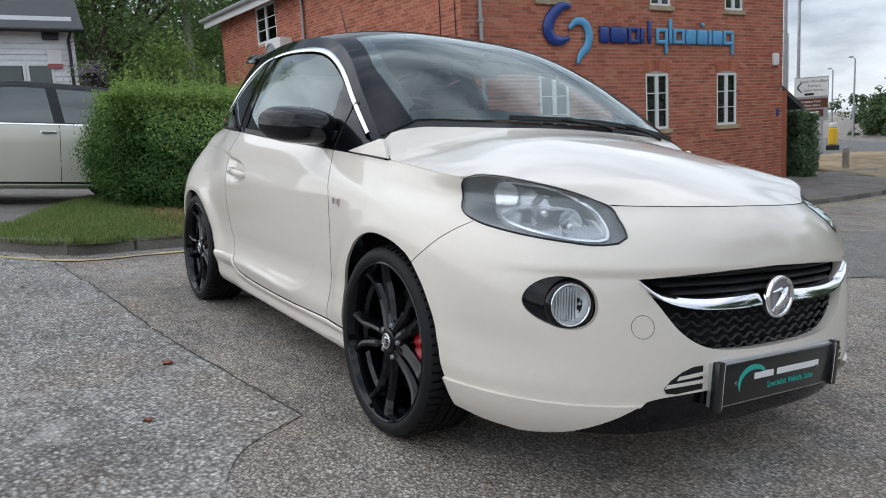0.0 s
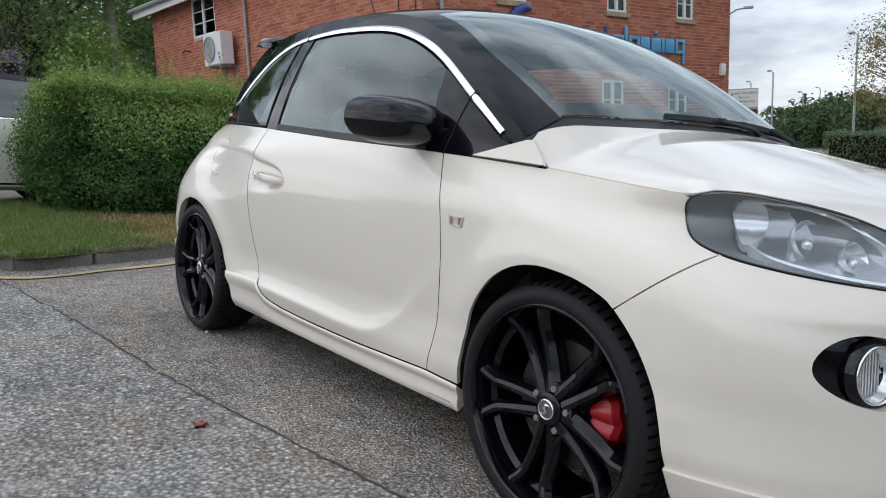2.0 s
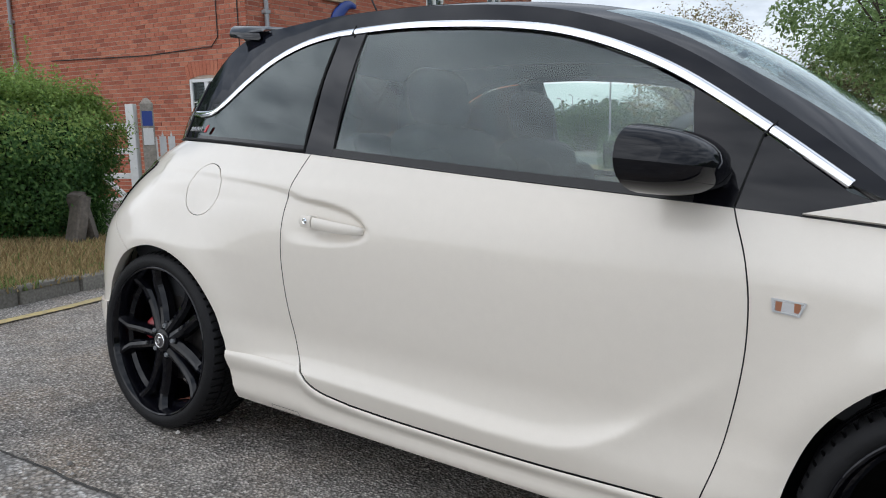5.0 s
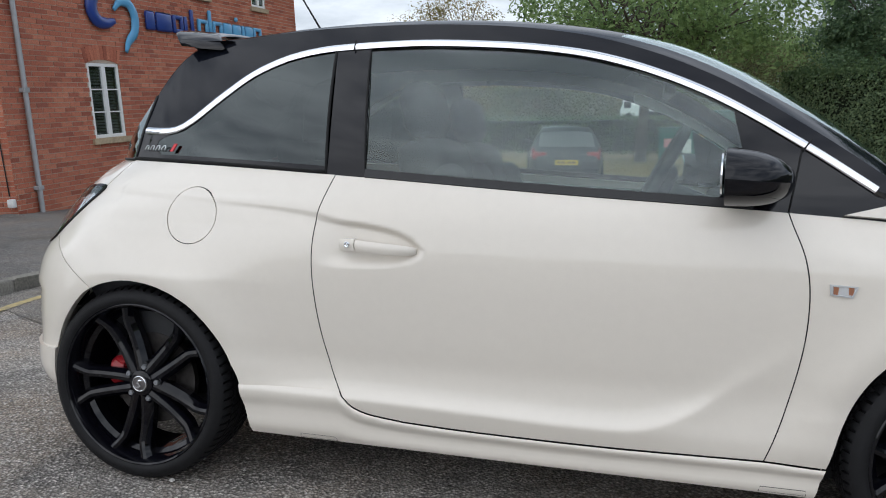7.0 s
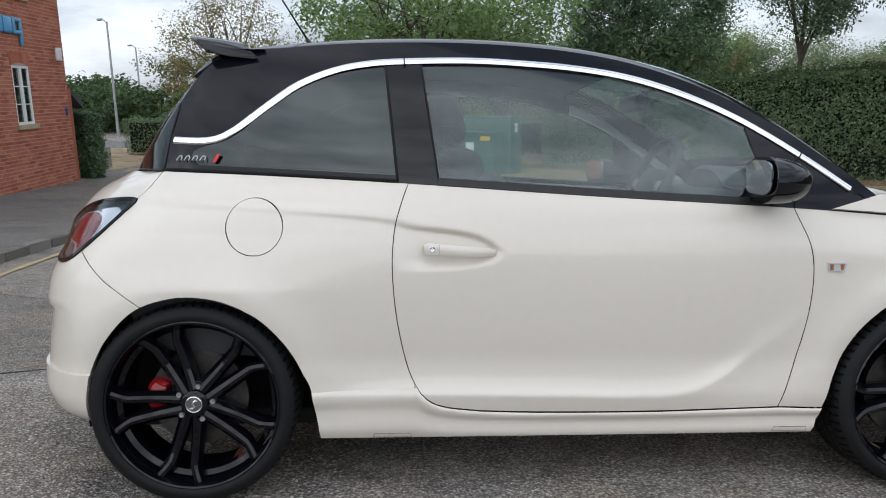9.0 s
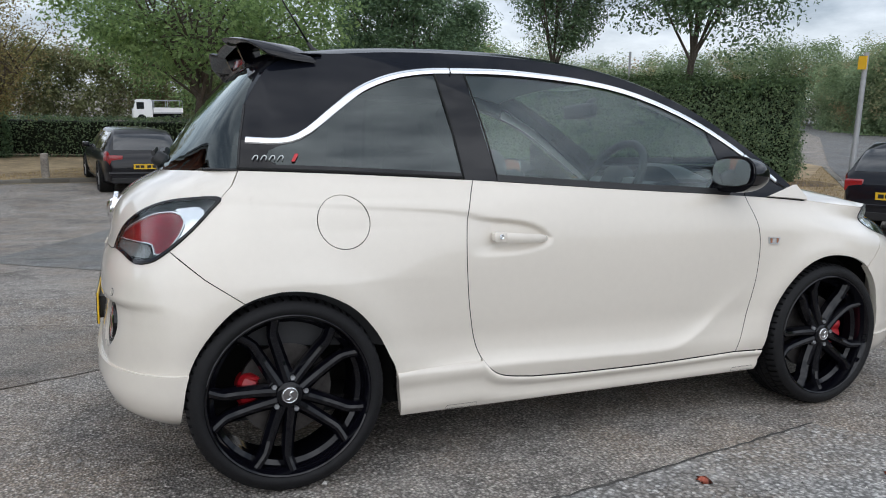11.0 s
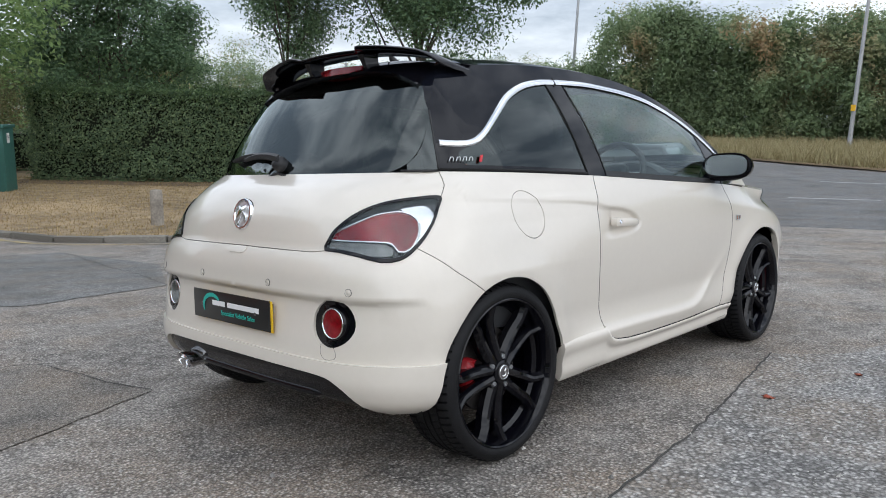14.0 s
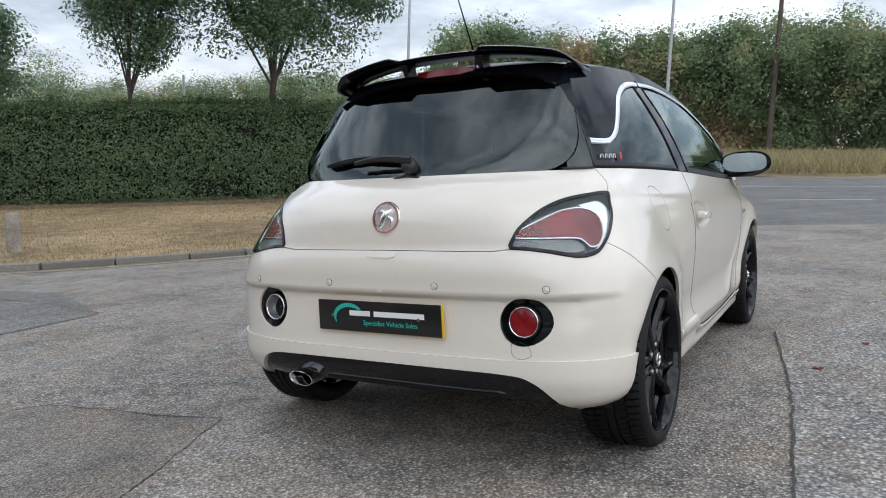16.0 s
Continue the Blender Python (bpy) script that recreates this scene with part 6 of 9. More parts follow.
base = join([(-1.10, y) for y in np.linspace(-.48, .48, 24)], [(-1.178 - .026 * (y / .47) ** 2, y) for y in np.linspace(.48, -.48, 40)])
top_panel("spoiler_base", base, BLACK_GLOSS, "gloss black spoiler base", lift=.012, depth=.014, step=.03)
bm = bmesh.new()
loft(bm, [[(-1.172 + .02 * (y / .11) ** 2, y, 1.388), (-1.196 + .02 * (y / .11) ** 2, y, 1.391), (-1.190 + .02 * (y / .11) ** 2, y, 1.418), (-1.160 + .02 * (y / .11) ** 2, y, 1.418)] for y in np.linspace(-.128, .128, 14)])
part("brake_light", bm, LENS_RED, wing, "red high brake light", angle=50)
# aerial
aer = node("aerial", car)
bm = bmesh.new()
tube(bm, [(-.855, 0, 1.452), (-.865, 0, 1.470), (-.885, 0, 1.492), (-.90, 0, 1.515)], [.026, .021, .010, .006], 12)
part("foot", bm, TRIM_BLACK, aer, smooth=True)
bm = bmesh.new()
tube(bm, [(-.90, 0, 1.515), (-.98, 0, 1.64), (-1.05, 0, 1.75)], [.0042, .0032, .0025], 8)
part("rod", bm, TRIM_BLACK, aer, smooth=True)

# rear wiper
wip = node("rear_wiper", car)
def glass_rear(y, z, out=0.0):
    xs = np.linspace(-1.49, -1.2, 120)
    zs = top_z(xs, np.full_like(xs, y))
    x = float(np.interp(z, zs, xs))
    return Vector((x, y, z)) + Vector((-.80, 0, .55)) * out
bm = bmesh.new()
lathe(bm, [(.030, -.01), (.030, .022), (.024, .034), (.0005, .038)], 24, "z")
o = part("hub", bm, TRIM_BLACK, wip, smooth=True)
o.matrix_basis = lamp_frame(glass_rear(-.012, 1.030), Vector((-.80, 0, .55)))
bm = bmesh.new()
rows = []
for t in np.linspace(0, 1, 14):
    c = glass_rear(-.03 + .27 * t, 1.036 + .016 * math.sin(math.pi * min(1, t * .9)), .030 + .008 * (1 - t))
    w, h = .017 - .009 * t, .012 - .004 * t
    rows.append([c + Vector((0, 0, -w)), c + Vector((-h, 0, -w * .4)), c + Vector((-h, 0, w * .5)), c + Vector((0, 0, w))])
part("arm", loft(bm, rows), TRIM_BLACK, wip, angle=40)
bm = bmesh.new()
rows = []
for t in np.linspace(0, 1, 18):
    y = .03 + .385 * t
    c = glass_rear(y, 1.052 + .016 * math.sin(math.pi * t) - .006 * t, .016)
    w = .012 * (1 - .45 * abs(2 * t - 1) ** 3)
    rows.append([c + Vector((.012, 0, -w)), c + Vector((-.006, 0, -w * .5)), c + Vector((-.010, 0, w * .6)), c + Vector((.010, 0, w))])
part("blade", loft(bm, rows), TRIM_BLACK, wip, "black rubber blade", angle=40)
# front wipers lie along the foot of the windscreen
for ya, yb in ((.34, -.26), (.66, .14)):
    wp = node("front_wiper", car)
    def on_screen(y, up, out):
        x = 1.03 - .05 * (abs(y) / .62) ** 2 - up * .5
        p, n = on_top(np.array([(x, y)]))
        return Vector(p[0]) + Vector(n[0]) * out
    bm = bmesh.new()
    rows = []
    for t in np.linspace(0, 1, 22):
        c = on_screen(ya + (yb - ya) * t, .004 + .008 * t, .008)
        w = .0055 * (1 - .4 * abs(2 * t - 1) ** 4)
        rows.append([c + Vector((w, 0, -.004)), c + Vector((w * .3, 0, .012)), c + Vector((-w, 0, .008)), c + Vector((-w, 0, -.006))])
    part("blade", loft(bm, rows), TRIM_BLACK, wp, "black rubber blade", angle=40)
    bm = bmesh.new()
    tube(bm, [on_screen(ya - .10, -.03, .002), on_screen(ya - .14, -.015, .010), on_screen((ya + yb) / 2 - .02, .0, .016), on_screen((ya + yb) / 2 - .06, .008, .014)], [.009, .007, .006, .005], 8)
    part("arm", bm, TRIM_BLACK, wp, smooth=True)
    bm = bmesh.new()
    c = on_screen((ya + yb) / 2 - .03, .008, .014)
    box(bm, c + Vector((-.008, -.022, -.005)), c + Vector((.008, .022, .010)), .004, seg=2)
    part("clip", bm, TRIM_BLACK, wp, angle=40)

# plates: a teal arc, pale bars and a line of lettering
def plate_art(parent, m, w):
    """m: plate face, x along it, y up, z outwards."""
    bm = bmesh.new()
    rows = []
    for t in np.linspace(0, 1, 26):
        a = radians(205 - 165 * t)
        th = .0075 * math.sin(math.pi * min(1, .12 + .88 * (1 - t))) ** .7 + .0006
        c, q = math.cos(a), math.sin(a)
        rows.append([(-w * .24 + (.062 + e * th) * c, -.006 + (.047 + e * th) * q * .95, z) for e, z in ((-1, .0005), (-1, .0017), (1, .0017), (1, .0005))])
    o = part("arc_mark", loft(bm, rows), INK_TEAL, parent, "teal arc mark")
    o.matrix_basis = m
    x = -w * .235
    for ln in (.088, .205):
        bm = bmesh.new()
        box(bm, (x, .002, .0005), (x + ln, .0205, .0017), .0004)
        o = part("name_bar", bm, INK_WHITE, parent, "white name bar")
        o.matrix_basis = m
        x += ln + .016
    words("lettering", "Specialist Vehicle Sales", .0245, INK_TEAL, parent, m @ Matrix.Translation((.052, -.022, .001)), .0006)
    for sx in (-1, 1):
        bm = bmesh.new()
        lathe(bm, [(.007, 0), (.006, .003), (.0025, .0035), (.0005, .0018)], 14, "z")
        o = part("screw", bm, STEEL, parent, "steel screw", smooth=True)
        o.matrix_basis = m @ Matrix.Translation((sx * w * .36 - .012, 0, 0))


plate = node("front_plate", car)
def plate_box(name, x0, x1, w, zlo, zhi, mat, parent, label="", dy=0.0, r=.003):
    bm = bmesh.new()
    box(bm, (x0, dy - w / 2, zlo), (x1, dy + w / 2, zhi), r, seg=2)
    return part(name, bm, mat, parent, label, angle=40)
plate_box("holder", 1.968, 1.998, .556, .262, .388, SATIN_SILVER, plate, "silver plate holder", r=.006)
plate_box("backing", 1.996, 2.002, .530, .268, .382, PLATE_BLACK, plate, "black plate")
for s in (1, -1):
    bm = bmesh.new()
    box(bm, (1.985, s * .272 - .013, .256), (2.010, s * .272 + .013, .394), .005, seg=2)
    part("end_clip", bm, PLATE_BLACK, plate, "dark end clip", angle=40)
    bm = bmesh.new()
    tube(bm, [(2.008, s * .262, .262), (2.009, s * .262, .388), (1.99, s * .275, .394)], .002, 6)
    part("clip_wire", bm, CHROME, plate)
plate_art(plate, upright((2.0022, 0, .325), (1, 0, 0)), .52)
plate = node("rear_plate", car)
plate_box("mount", -1.7045, -1.665, .46, .478, .556, TRIM_BLACK, plate, "black plate mount")
plate_box("yellow_plate", -1.7095, -1.704, .519, .462, .571, PLATE_YELLOW, plate, "yellow plate edge", r=.001)
plate_box("black_cover", -1.7125, -1.709, .512, .4635, .5725, PLATE_BLACK, plate, "black plate cover", .004, .001)
plate_art(plate, upright((-1.7128, .004, .518), (-1, 0, 0)), .50)

# slots beside the front plate
for s in (1, -1):
    pl = on_flank if s > 0 else mirrored(on_flank)
    vent = node("nose_vent", car)
    out = at_y([(.296, .380), (.33, .378), (.365, .366), (.40, .345), (.418, .325), (.410, .312), (.38, .308), (.296, .316)], True)
    v, f = fill(out, (), .02)
    # flat black patch on the surface; the slot's depth is only its dark colour
    skin("slot_shade", v, f, raised(pl, .001), DARK_VOID, vent, "flat black patch, the vent's inner shade as colour", 0)
    for z0, z1, ylim in ((.350, .359, .36), (.330, .339, .395)):
        bar = at_y([(.292, z1 + .004), (ylim + .012, z1 - .004), (ylim + .02, z0 - .005), (.292, z0 + .003)], True)
        v, f = fill(bar, (), .02)
        skin("vane", v, f, raised(pl, .004), PAINT, vent, "", .006)
# tow-eye cover
ring_o = at_y([(.475 + .031 * math.cos(a), .489 + .031 * math.sin(a)) for a in np.linspace(0, 2 * math.pi, 37)[:-1]], True)
v, f = fill(ring_o, [inset(ring_o, .0013)], .02)
skin("tow_cover_gap", v, f, raised(on_flank, .0006), TRIM_BLACK, car, "", 0)
# exhaust
ex = node("exhaust_tip", car)
bm = bmesh.new()
rows = []
for x, k in ((-1.50, .95), (-1.68, 1.0), (-1.715, 1.02), (-1.716, .96), (-1.712, .90), (-1.61, .86), (-1.58, .86)):
    rows.append([(x - .012 * math.sin(a) * (x < -1.6), .366 + .054 * k * math.cos(a), .268 + .031 * k * math.sin(a)) for a in np.linspace(0, 2 * math.pi, 29)[:-1]])
loft(bm, rows, True, False)
part("pipe", bm, CHROME, ex, "chrome oval tail pipe", angle=50)
bm = bmesh.new()
loft(bm, [[(-1.57, .366 + .048 * math.cos(a), .268 + .027 * math.sin(a)) for a in np.linspace(0, 2 * math.pi, 21)[:-1]], [(-1.56, .366 + .048 * math.cos(a), .268 + .027 * math.sin(a)) for a in np.linspace(0, 2 * math.pi, 21)[:-1]]])
part("bore", bm, DARK_VOID, ex)
# badge on the quarter trim: slanted chrome strokes and a red one
for s in (1, -1):
    pl = on_side if s > 0 else mirrored(on_side)
    bd = node("model_badge", car)
    for x0 in (-1.226, -1.201, -1.176, -1.151):
        run = [(x0 - .003, 1.032), (x0 + .006, 1.0455), (x0 + .014, 1.0465), (x0 + .0155, 1.041), (x0 + .012, 1.032)]
        pts, nor = pl(np.array(line(run, .004)))
        bm = bmesh.new()
        tube(bm, [tuple(q) for q in pts + nor * .008], .0019, 6)
        part("stroke", bm, SATIN_SILVER, bd, smooth=True)
    v, f = fill(np.array([(-1.112 + a * .024, 1.028 + b * .024) for a, b in ((0, 0), (.45, 0), (1.0, 1), (.55, 1))]), (), .02)
    skin("red_stroke", v, f, raised(pl, .011), INK_RED, bd, "red badge stroke", .004)
# painted corner between bonnet and pillar foot
corner = [(.806, .905), (.93, .897), (1.053, .888), (1.046, .900), (.999, .949), (.978, .949), (.90, .929)]
for s in (1, -1):
    v, f = fill(np.array(corner), (), .03)
    skin("scuttle_corner", v, f, raised(on_side if s > 0 else mirrored(on_side), .012), PAINT, car, "", .012)

# ---------------------------------------------------------------- the hatchback: inside
HEADLINER = material("grey_headliner", (0.22, 0.22, 0.215), 0.9, vary=0.06, scale=60)
inner = join(edge_run(-1.15, .26, 1, .05, 40), screen_top, edge_run(.26, -1.15, -1, .05, 40))
top_panel("headliner", inner, HEADLINER, "grey headlining", lift=-.03, depth=0, step=.1)
trim = join(under(.30, .875, -.012, 16), [(.985, .915), (.99, .925)], [(x, float(ZE(x)) - .004) for x in np.linspace(.96, .30, 16)])
side_panel("pillar_trim", trim, CABIN_GREY, "pale grey pillar lining", depth=.012, lift=-.035)
card = at_x(join(line([(-.50, .33), (.66, .33)], .1), line([(.66, .33), (.68, .88)], .1), belt(.68, -.52, .006), line([(-.53, .95), (-.50, .33)], .1)))
flank("door_card", card, CABIN, lift=-.07, depth=.02, step=.08, label="dark inner door panel")
rear_card = at_x(join(line([(-1.30, .45), (-.55, .40)], .1), belt(-.55, -1.28, .006)))
flank("rear_side_panel", rear_card, CABIN, lift=-.07, depth=.02, step=.08, label="dark rear side panel")


def cushion(name, parent, lo, hi, r, mat, m=None, label="", swell=.012):
    bm = bmesh.new()
    box(bm, lo, hi, r, seg=4)
    bmesh.ops.subdivide_edges(bm, edges=[e for e in bm.edges if e.calc_length() > .12], cuts=4, use_grid_fill=True)
    c, h = (Vector(lo) + Vector(hi)) / 2, (Vector(hi) - Vector(lo)) / 2
    for v in bm.verts:
        q = v.co - c
        u = [1 - min(1, abs(q[i]) / h[i]) ** 2 for i in range(3)]
        for i in range(3):
            j, k = (i + 1) % 3, (i + 2) % 3
            v.co[i] += math.copysign(swell * u[j] * u[k], q[i]) * (abs(q[i]) / h[i])
    if m is not None:
        bmesh.ops.transform(bm, matrix=m, verts=bm.verts)
    return part(name, bm, mat, parent, label, smooth=True)


for s in (1, -1):
    seat = node("front_seat", car)
    y = -s * .335
    cushion("squab", seat, (-.22, y - .24, .36), (.30, y + .24, .54), .06, SEAT)
    lean = Matrix.Translation((-.18, y, .50)) @ Matrix.Rotation(radians(-14), 4, "Y")
    cushion("backrest", seat, (-.10, -.235, 0), (.05, .235, .60), .055, SEAT, lean)
    for q in (1, -1):
        cushion("bolster", seat, (-.05, q * .20 - .045, .05), (.11, q * .20 + .045, .50), .04, SEAT, lean)
        bm = bmesh.new()
        tube(bm, [lean @ Vector((-.02, q * .07, .58)), lean @ Vector((-.02, q * .07, .68))], .006, 8)
        part("headrest_post", bm, CHROME, seat, smooth=True)
    cushion("headrest", seat, (-.075, -.125, .62), (.03, .125, .79), .045, SEAT, lean, "black padded headrest")
bench = node("rear_bench", car)
cushion("squab", bench, (-.95, -.58, .38), (-.50, .58, .55), .06, SEAT)
for s in (1, -1):
    lean = Matrix.Translation((-.95, -s * .30, .50)) @ Matrix.Rotation(radians(-20), 4, "Y")
    cushion("backrest", bench, (-.09, -.285, 0), (.05, .285, .52), .05, SEAT, lean)
    cushion("headrest", bench, (-.05, -.12, .50), (.03, .12, .62), .04, SEAT, lean)
bm = bmesh.new()
prof = [(1.02, .93), (.90, .965), (.76, .955), (.68, .915), (.66, .86), (.72, .72), (.80, .55), (1.0, .5)]
loft(bm, [[(x - .05 * (abs(y) / .7) ** 2, y, z - .015 * (abs(y) / .7) ** 3) for x, z in prof] for y in np.linspace(-.70, .70, 15)])
part("dashboard", bm, CABIN, car, "dark grey dashboard", angle=50)
bm = bmesh.new()
loft(bm, [[(x, -.335 + .17 * u, .955 + h * (1 - .8 * abs(u) ** 2.5)) for x, h in ((.80, .0), (.80, .02), (.70, .075), (.60, .085), (.585, .07), (.62, .0))] for u in np.linspace(-1, 1, 13)])
part("instrument_hood", bm, CABIN, car, "dark instrument hood", angle=50)
st = node("steering_wheel", car, Matrix.Translation((.375, -.335, .965)) @ Matrix.Rotation(radians(28), 4, "Y"))
bm = bmesh.new()
rows = [[((.017 * math.cos(b)), (.180 + .017 * math.sin(b)) * math.cos(a), (.180 + .017 * math.sin(b)) * math.sin(a)) for b in np.linspace(0, 2 * math.pi, 11)[:-1]] for a in np.linspace(0, 2 * math.pi, 41)[:-1]]
loft(bm, rows + [rows[0]], True, False)
part("rim", bm, TRIM_BLACK, st, "black leather rim", smooth=True)
cushion("boss", st, (-.015, -.075, -.06), (.05, .075, .065), .025, TRIM_BLACK)
for a in (0, 180, 270):
    bm = bmesh.new()
    box(bm, (.0, .05, -.018), (.016, .175, .018), .005, Matrix.Rotation(radians(a), 4, "X"))
    part("spoke", bm, SATIN_SILVER, st, "silver spoke", angle=40)
bm = bmesh.new()
tube(bm, [(.40, -.335, .93), (.80, -.335, .78)], .045, 12)
part("steering_column", bm, CABIN, car, smooth=True)
im = node("interior_mirror", car)
cushion("housing", im, (.40, -.125, 1.250), (.435, .125, 1.315), .015, TRIM_BLACK, None, "", .004)
bm = bmesh.new()
tube(bm, [(.43, 0, 1.29), (.47, 0, 1.33), (.50, 0, 1.345)], .012, 8)
part("stem", bm, TRIM_BLACK, im, smooth=True)
# ---------------------------------------------------------------- ground
GROUND = asphalt_material("worn_tarmac", (0.145, 0.133, 0.121), (0.385, 0.352, 0.316), (0.60, 0.56, 0.51))
ROUGH = asphalt_material("broken_tarmac", (0.150, 0.146, 0.140), (0.345, 0.334, 0.318), (0.56, 0.545, 0.52), 0.65, 0.55)
SMOOTH = asphalt_material("road_tarmac", (0.15, 0.152, 0.152), (0.245, 0.247, 0.245), (0.33, 0.33, 0.325), 1.3)
PATCH = asphalt_material("brown_patch_tarmac", (0.175, 0.160, 0.143), (0.325, 0.296, 0.263), (0.44, 0.41, 0.37), 1.4)
COOL = asphalt_material("blue_grey_patch_tarmac", (0.140, 0.141, 0.138), (0.270, 0.268, 0.258), (0.44, 0.44, 0.42), 1.2)
PAVING = asphalt_material("pavement_tarmac", (0.16, 0.15, 0.14), (0.27, 0.255, 0.235), (0.36, 0.34, 0.32), 1.4)
TAR = material("tar_seam", (0.06, 0.057, 0.052), 0.9, vary=0.4, scale=40)


def fall(x, y):
    """Height of the ground: the forecourt's slope, easing off further out."""
    x, y = np.asarray(x, float), np.asarray(y, float)
    d = np.maximum(np.hypot(x, y), 10)
    return (-.0331 * x - .0880 * y) * 10 / d * (1 + .3 * np.log(d / 10))


axis = np.concatenate([-np.geomspace(900, 31, 26), np.linspace(-30, 30, 241), np.geomspace(31, 900, 26)])
gx, gy = np.meshgrid(axis, axis)
nv = len(axis)
gverts = np.stack([gx.ravel(), gy.ravel(), fall(gx, gy).ravel()], 1)
gfaces = [(j * nv + i, j * nv + i + 1, (j + 1) * nv + i + 1, (j + 1) * nv + i) for j in range(nv - 1) for i in range(nv - 1)]
tagged(mesh_ob("ground", gverts, gfaces, GROUND), "worn grey tarmac with bare stones and stains", "ground", kind="structure")


def drape(name, outline, mat, lift, label, category, step=.35, kind="structure", skirt=0.0, parent=None, holes=()):
    """A thin sheet that follows the ground, lifted a little, with its rim turned down."""
    v, f = fill(outline, holes, step)

    def place(uv):
        z = fall(uv[:, 0], uv[:, 1]) + lift
        return np.stack([uv[:, 0], uv[:, 1], z], 1), np.tile((0., 0., 1.), (len(uv), 1))
    ob = skin(name, v, f, place, mat, parent, "", skirt)
    return tagged(ob, label, category, kind=kind) if not parent else ob


def wobble(pts, amp, step=.08, seed=1):
    """A line made uneven."""
    r = np.random.default_rng(seed)
    run = line(pts, step)
    off = np.cumsum(r.normal(0, 1, (len(run), 2)), 0)
    off -= np.linspace(0, 1, len(run))[:, None] * off[-1]
    off = off / max(1e-6, np.abs(off).max()) * amp + r.normal(0, amp * .15, (len(run), 2))
    off[0] = off[-1] = 0
    return [tuple(np.array(p) + o) for p, o in zip(run, off)]


def ribbon(name, run, width, mat, lift, label, category, seed=0, parent=None):
    r = np.random.default_rng(seed)
    p = np.array(run)
    t = np.gradient(p, axis=0)
    t /= np.maximum(np.linalg.norm(t, axis=1), 1e-9)[:, None]
    n = np.stack([-t[:, 1], t[:, 0]], 1)
    w = width * (0.5 + .22 * r.random(len(p)))[:, None]
    a, b = p + n * w, p - n * w
    verts = [(x, y, float(fall(x, y)) + lift) for x, y in np.concatenate([a, b])]
    k = len(p)
    faces = [(i, i + k, i + k + 1, i + 1) for i in range(k - 1)]
    ob = mesh_ob(name, verts, faces, mat, parent, False)
    return tagged(ob, label, category, kind="structure")


# broken tarmac beyond the long seam, and repairs
seam = wobble([(-4.6, -1.75), (-2.51, -1.37), (-.83, -1.20), (.10, -1.12), (.50, -1.06), (.90, -1.0)], .03, .05, 3)
seam2 = wobble([(.90, -1.0), (1.0, -1.18), (1.3, -1.40), (3.5, -1.75)], .05, .07, 4)
drape("broken_tarmac", join(seam, seam2[1:], [(4.5, -2.2), (4.5, -6.5), (-5.5, -6.5), (-4.6, -1.75)]), ROUGH, .004, "broken dark tarmac with loose pale stones", "tarmac", .3)
ribbon("tar_seam", seam, .008, TAR, .007, "dark open seam in the tarmac", "seam", 2)
drape("tarmac_repair", wobble([(-1.59, .93), (-1.77, 1.87), (-3.6, 2.75), (-4.3, 1.4), (-2.5, .55), (-1.59, .93)], .03, .1, 8)[:-1], PATCH, .005, "smooth brown tarmac repair", "tarmac", .3)
ribbon("tar_seam", wobble([(-1.59, .93), (-1.77, 1.87), (-3.6, 2.75)], .03, .1, 8), .007, TAR, .008, "dark seam round the repair", "seam", 5)
drape("tarmac_repair", wobble([(.02, 4.03), (.75, 5.6), (.55, 8.0), (-1.8, 9.2), (-3.0, 5.5), (-1.18, 3.9), (.02, 4.03)], .05, .12, 9)[:-1], COOL, .005, "blue-grey tarmac repair", "tarmac", .4)
ribbon("tar_seam", wobble([(.02, 4.03), (.55, 8.0)], .05, .12, 11), .008, TAR, .008, "dark seam round the repair", "seam", 6)
drape("road", [(8.5, -30), (9.5, 3.8), (11.2, 6.3), (15.2, 10.0), (21, 15.5), (40, 32), (70, 64), (80, 55), (34, 14), (26.8, 4.1), (26.2, -30)], SMOOTH, .006, "grey asphalt main road", "road", 2.0)
for a, b, w in (((21.0, 4.6), (21.6, -14), .12), ((15.2, 3.6), (15.35, 1.7), .10), ((15.45, .6), (15.6, -1.6), .10), ((15.7, -3), (15.9, -5.5), .10), ((17.5, 8.2), (27, 17), .12)):
    ribbon("road_marking", line([a, b], .4), w, WHITE_LINE, .012, "worn white road marking", "road marking", 7)
drape("side_road", [(-45, 33), (-9, 21.5), (-5.5, 22.5), (-12, 36), (-30, 52), (-60, 60)], SMOOTH, .006, "grey side road by the sign", "road", 2.0)


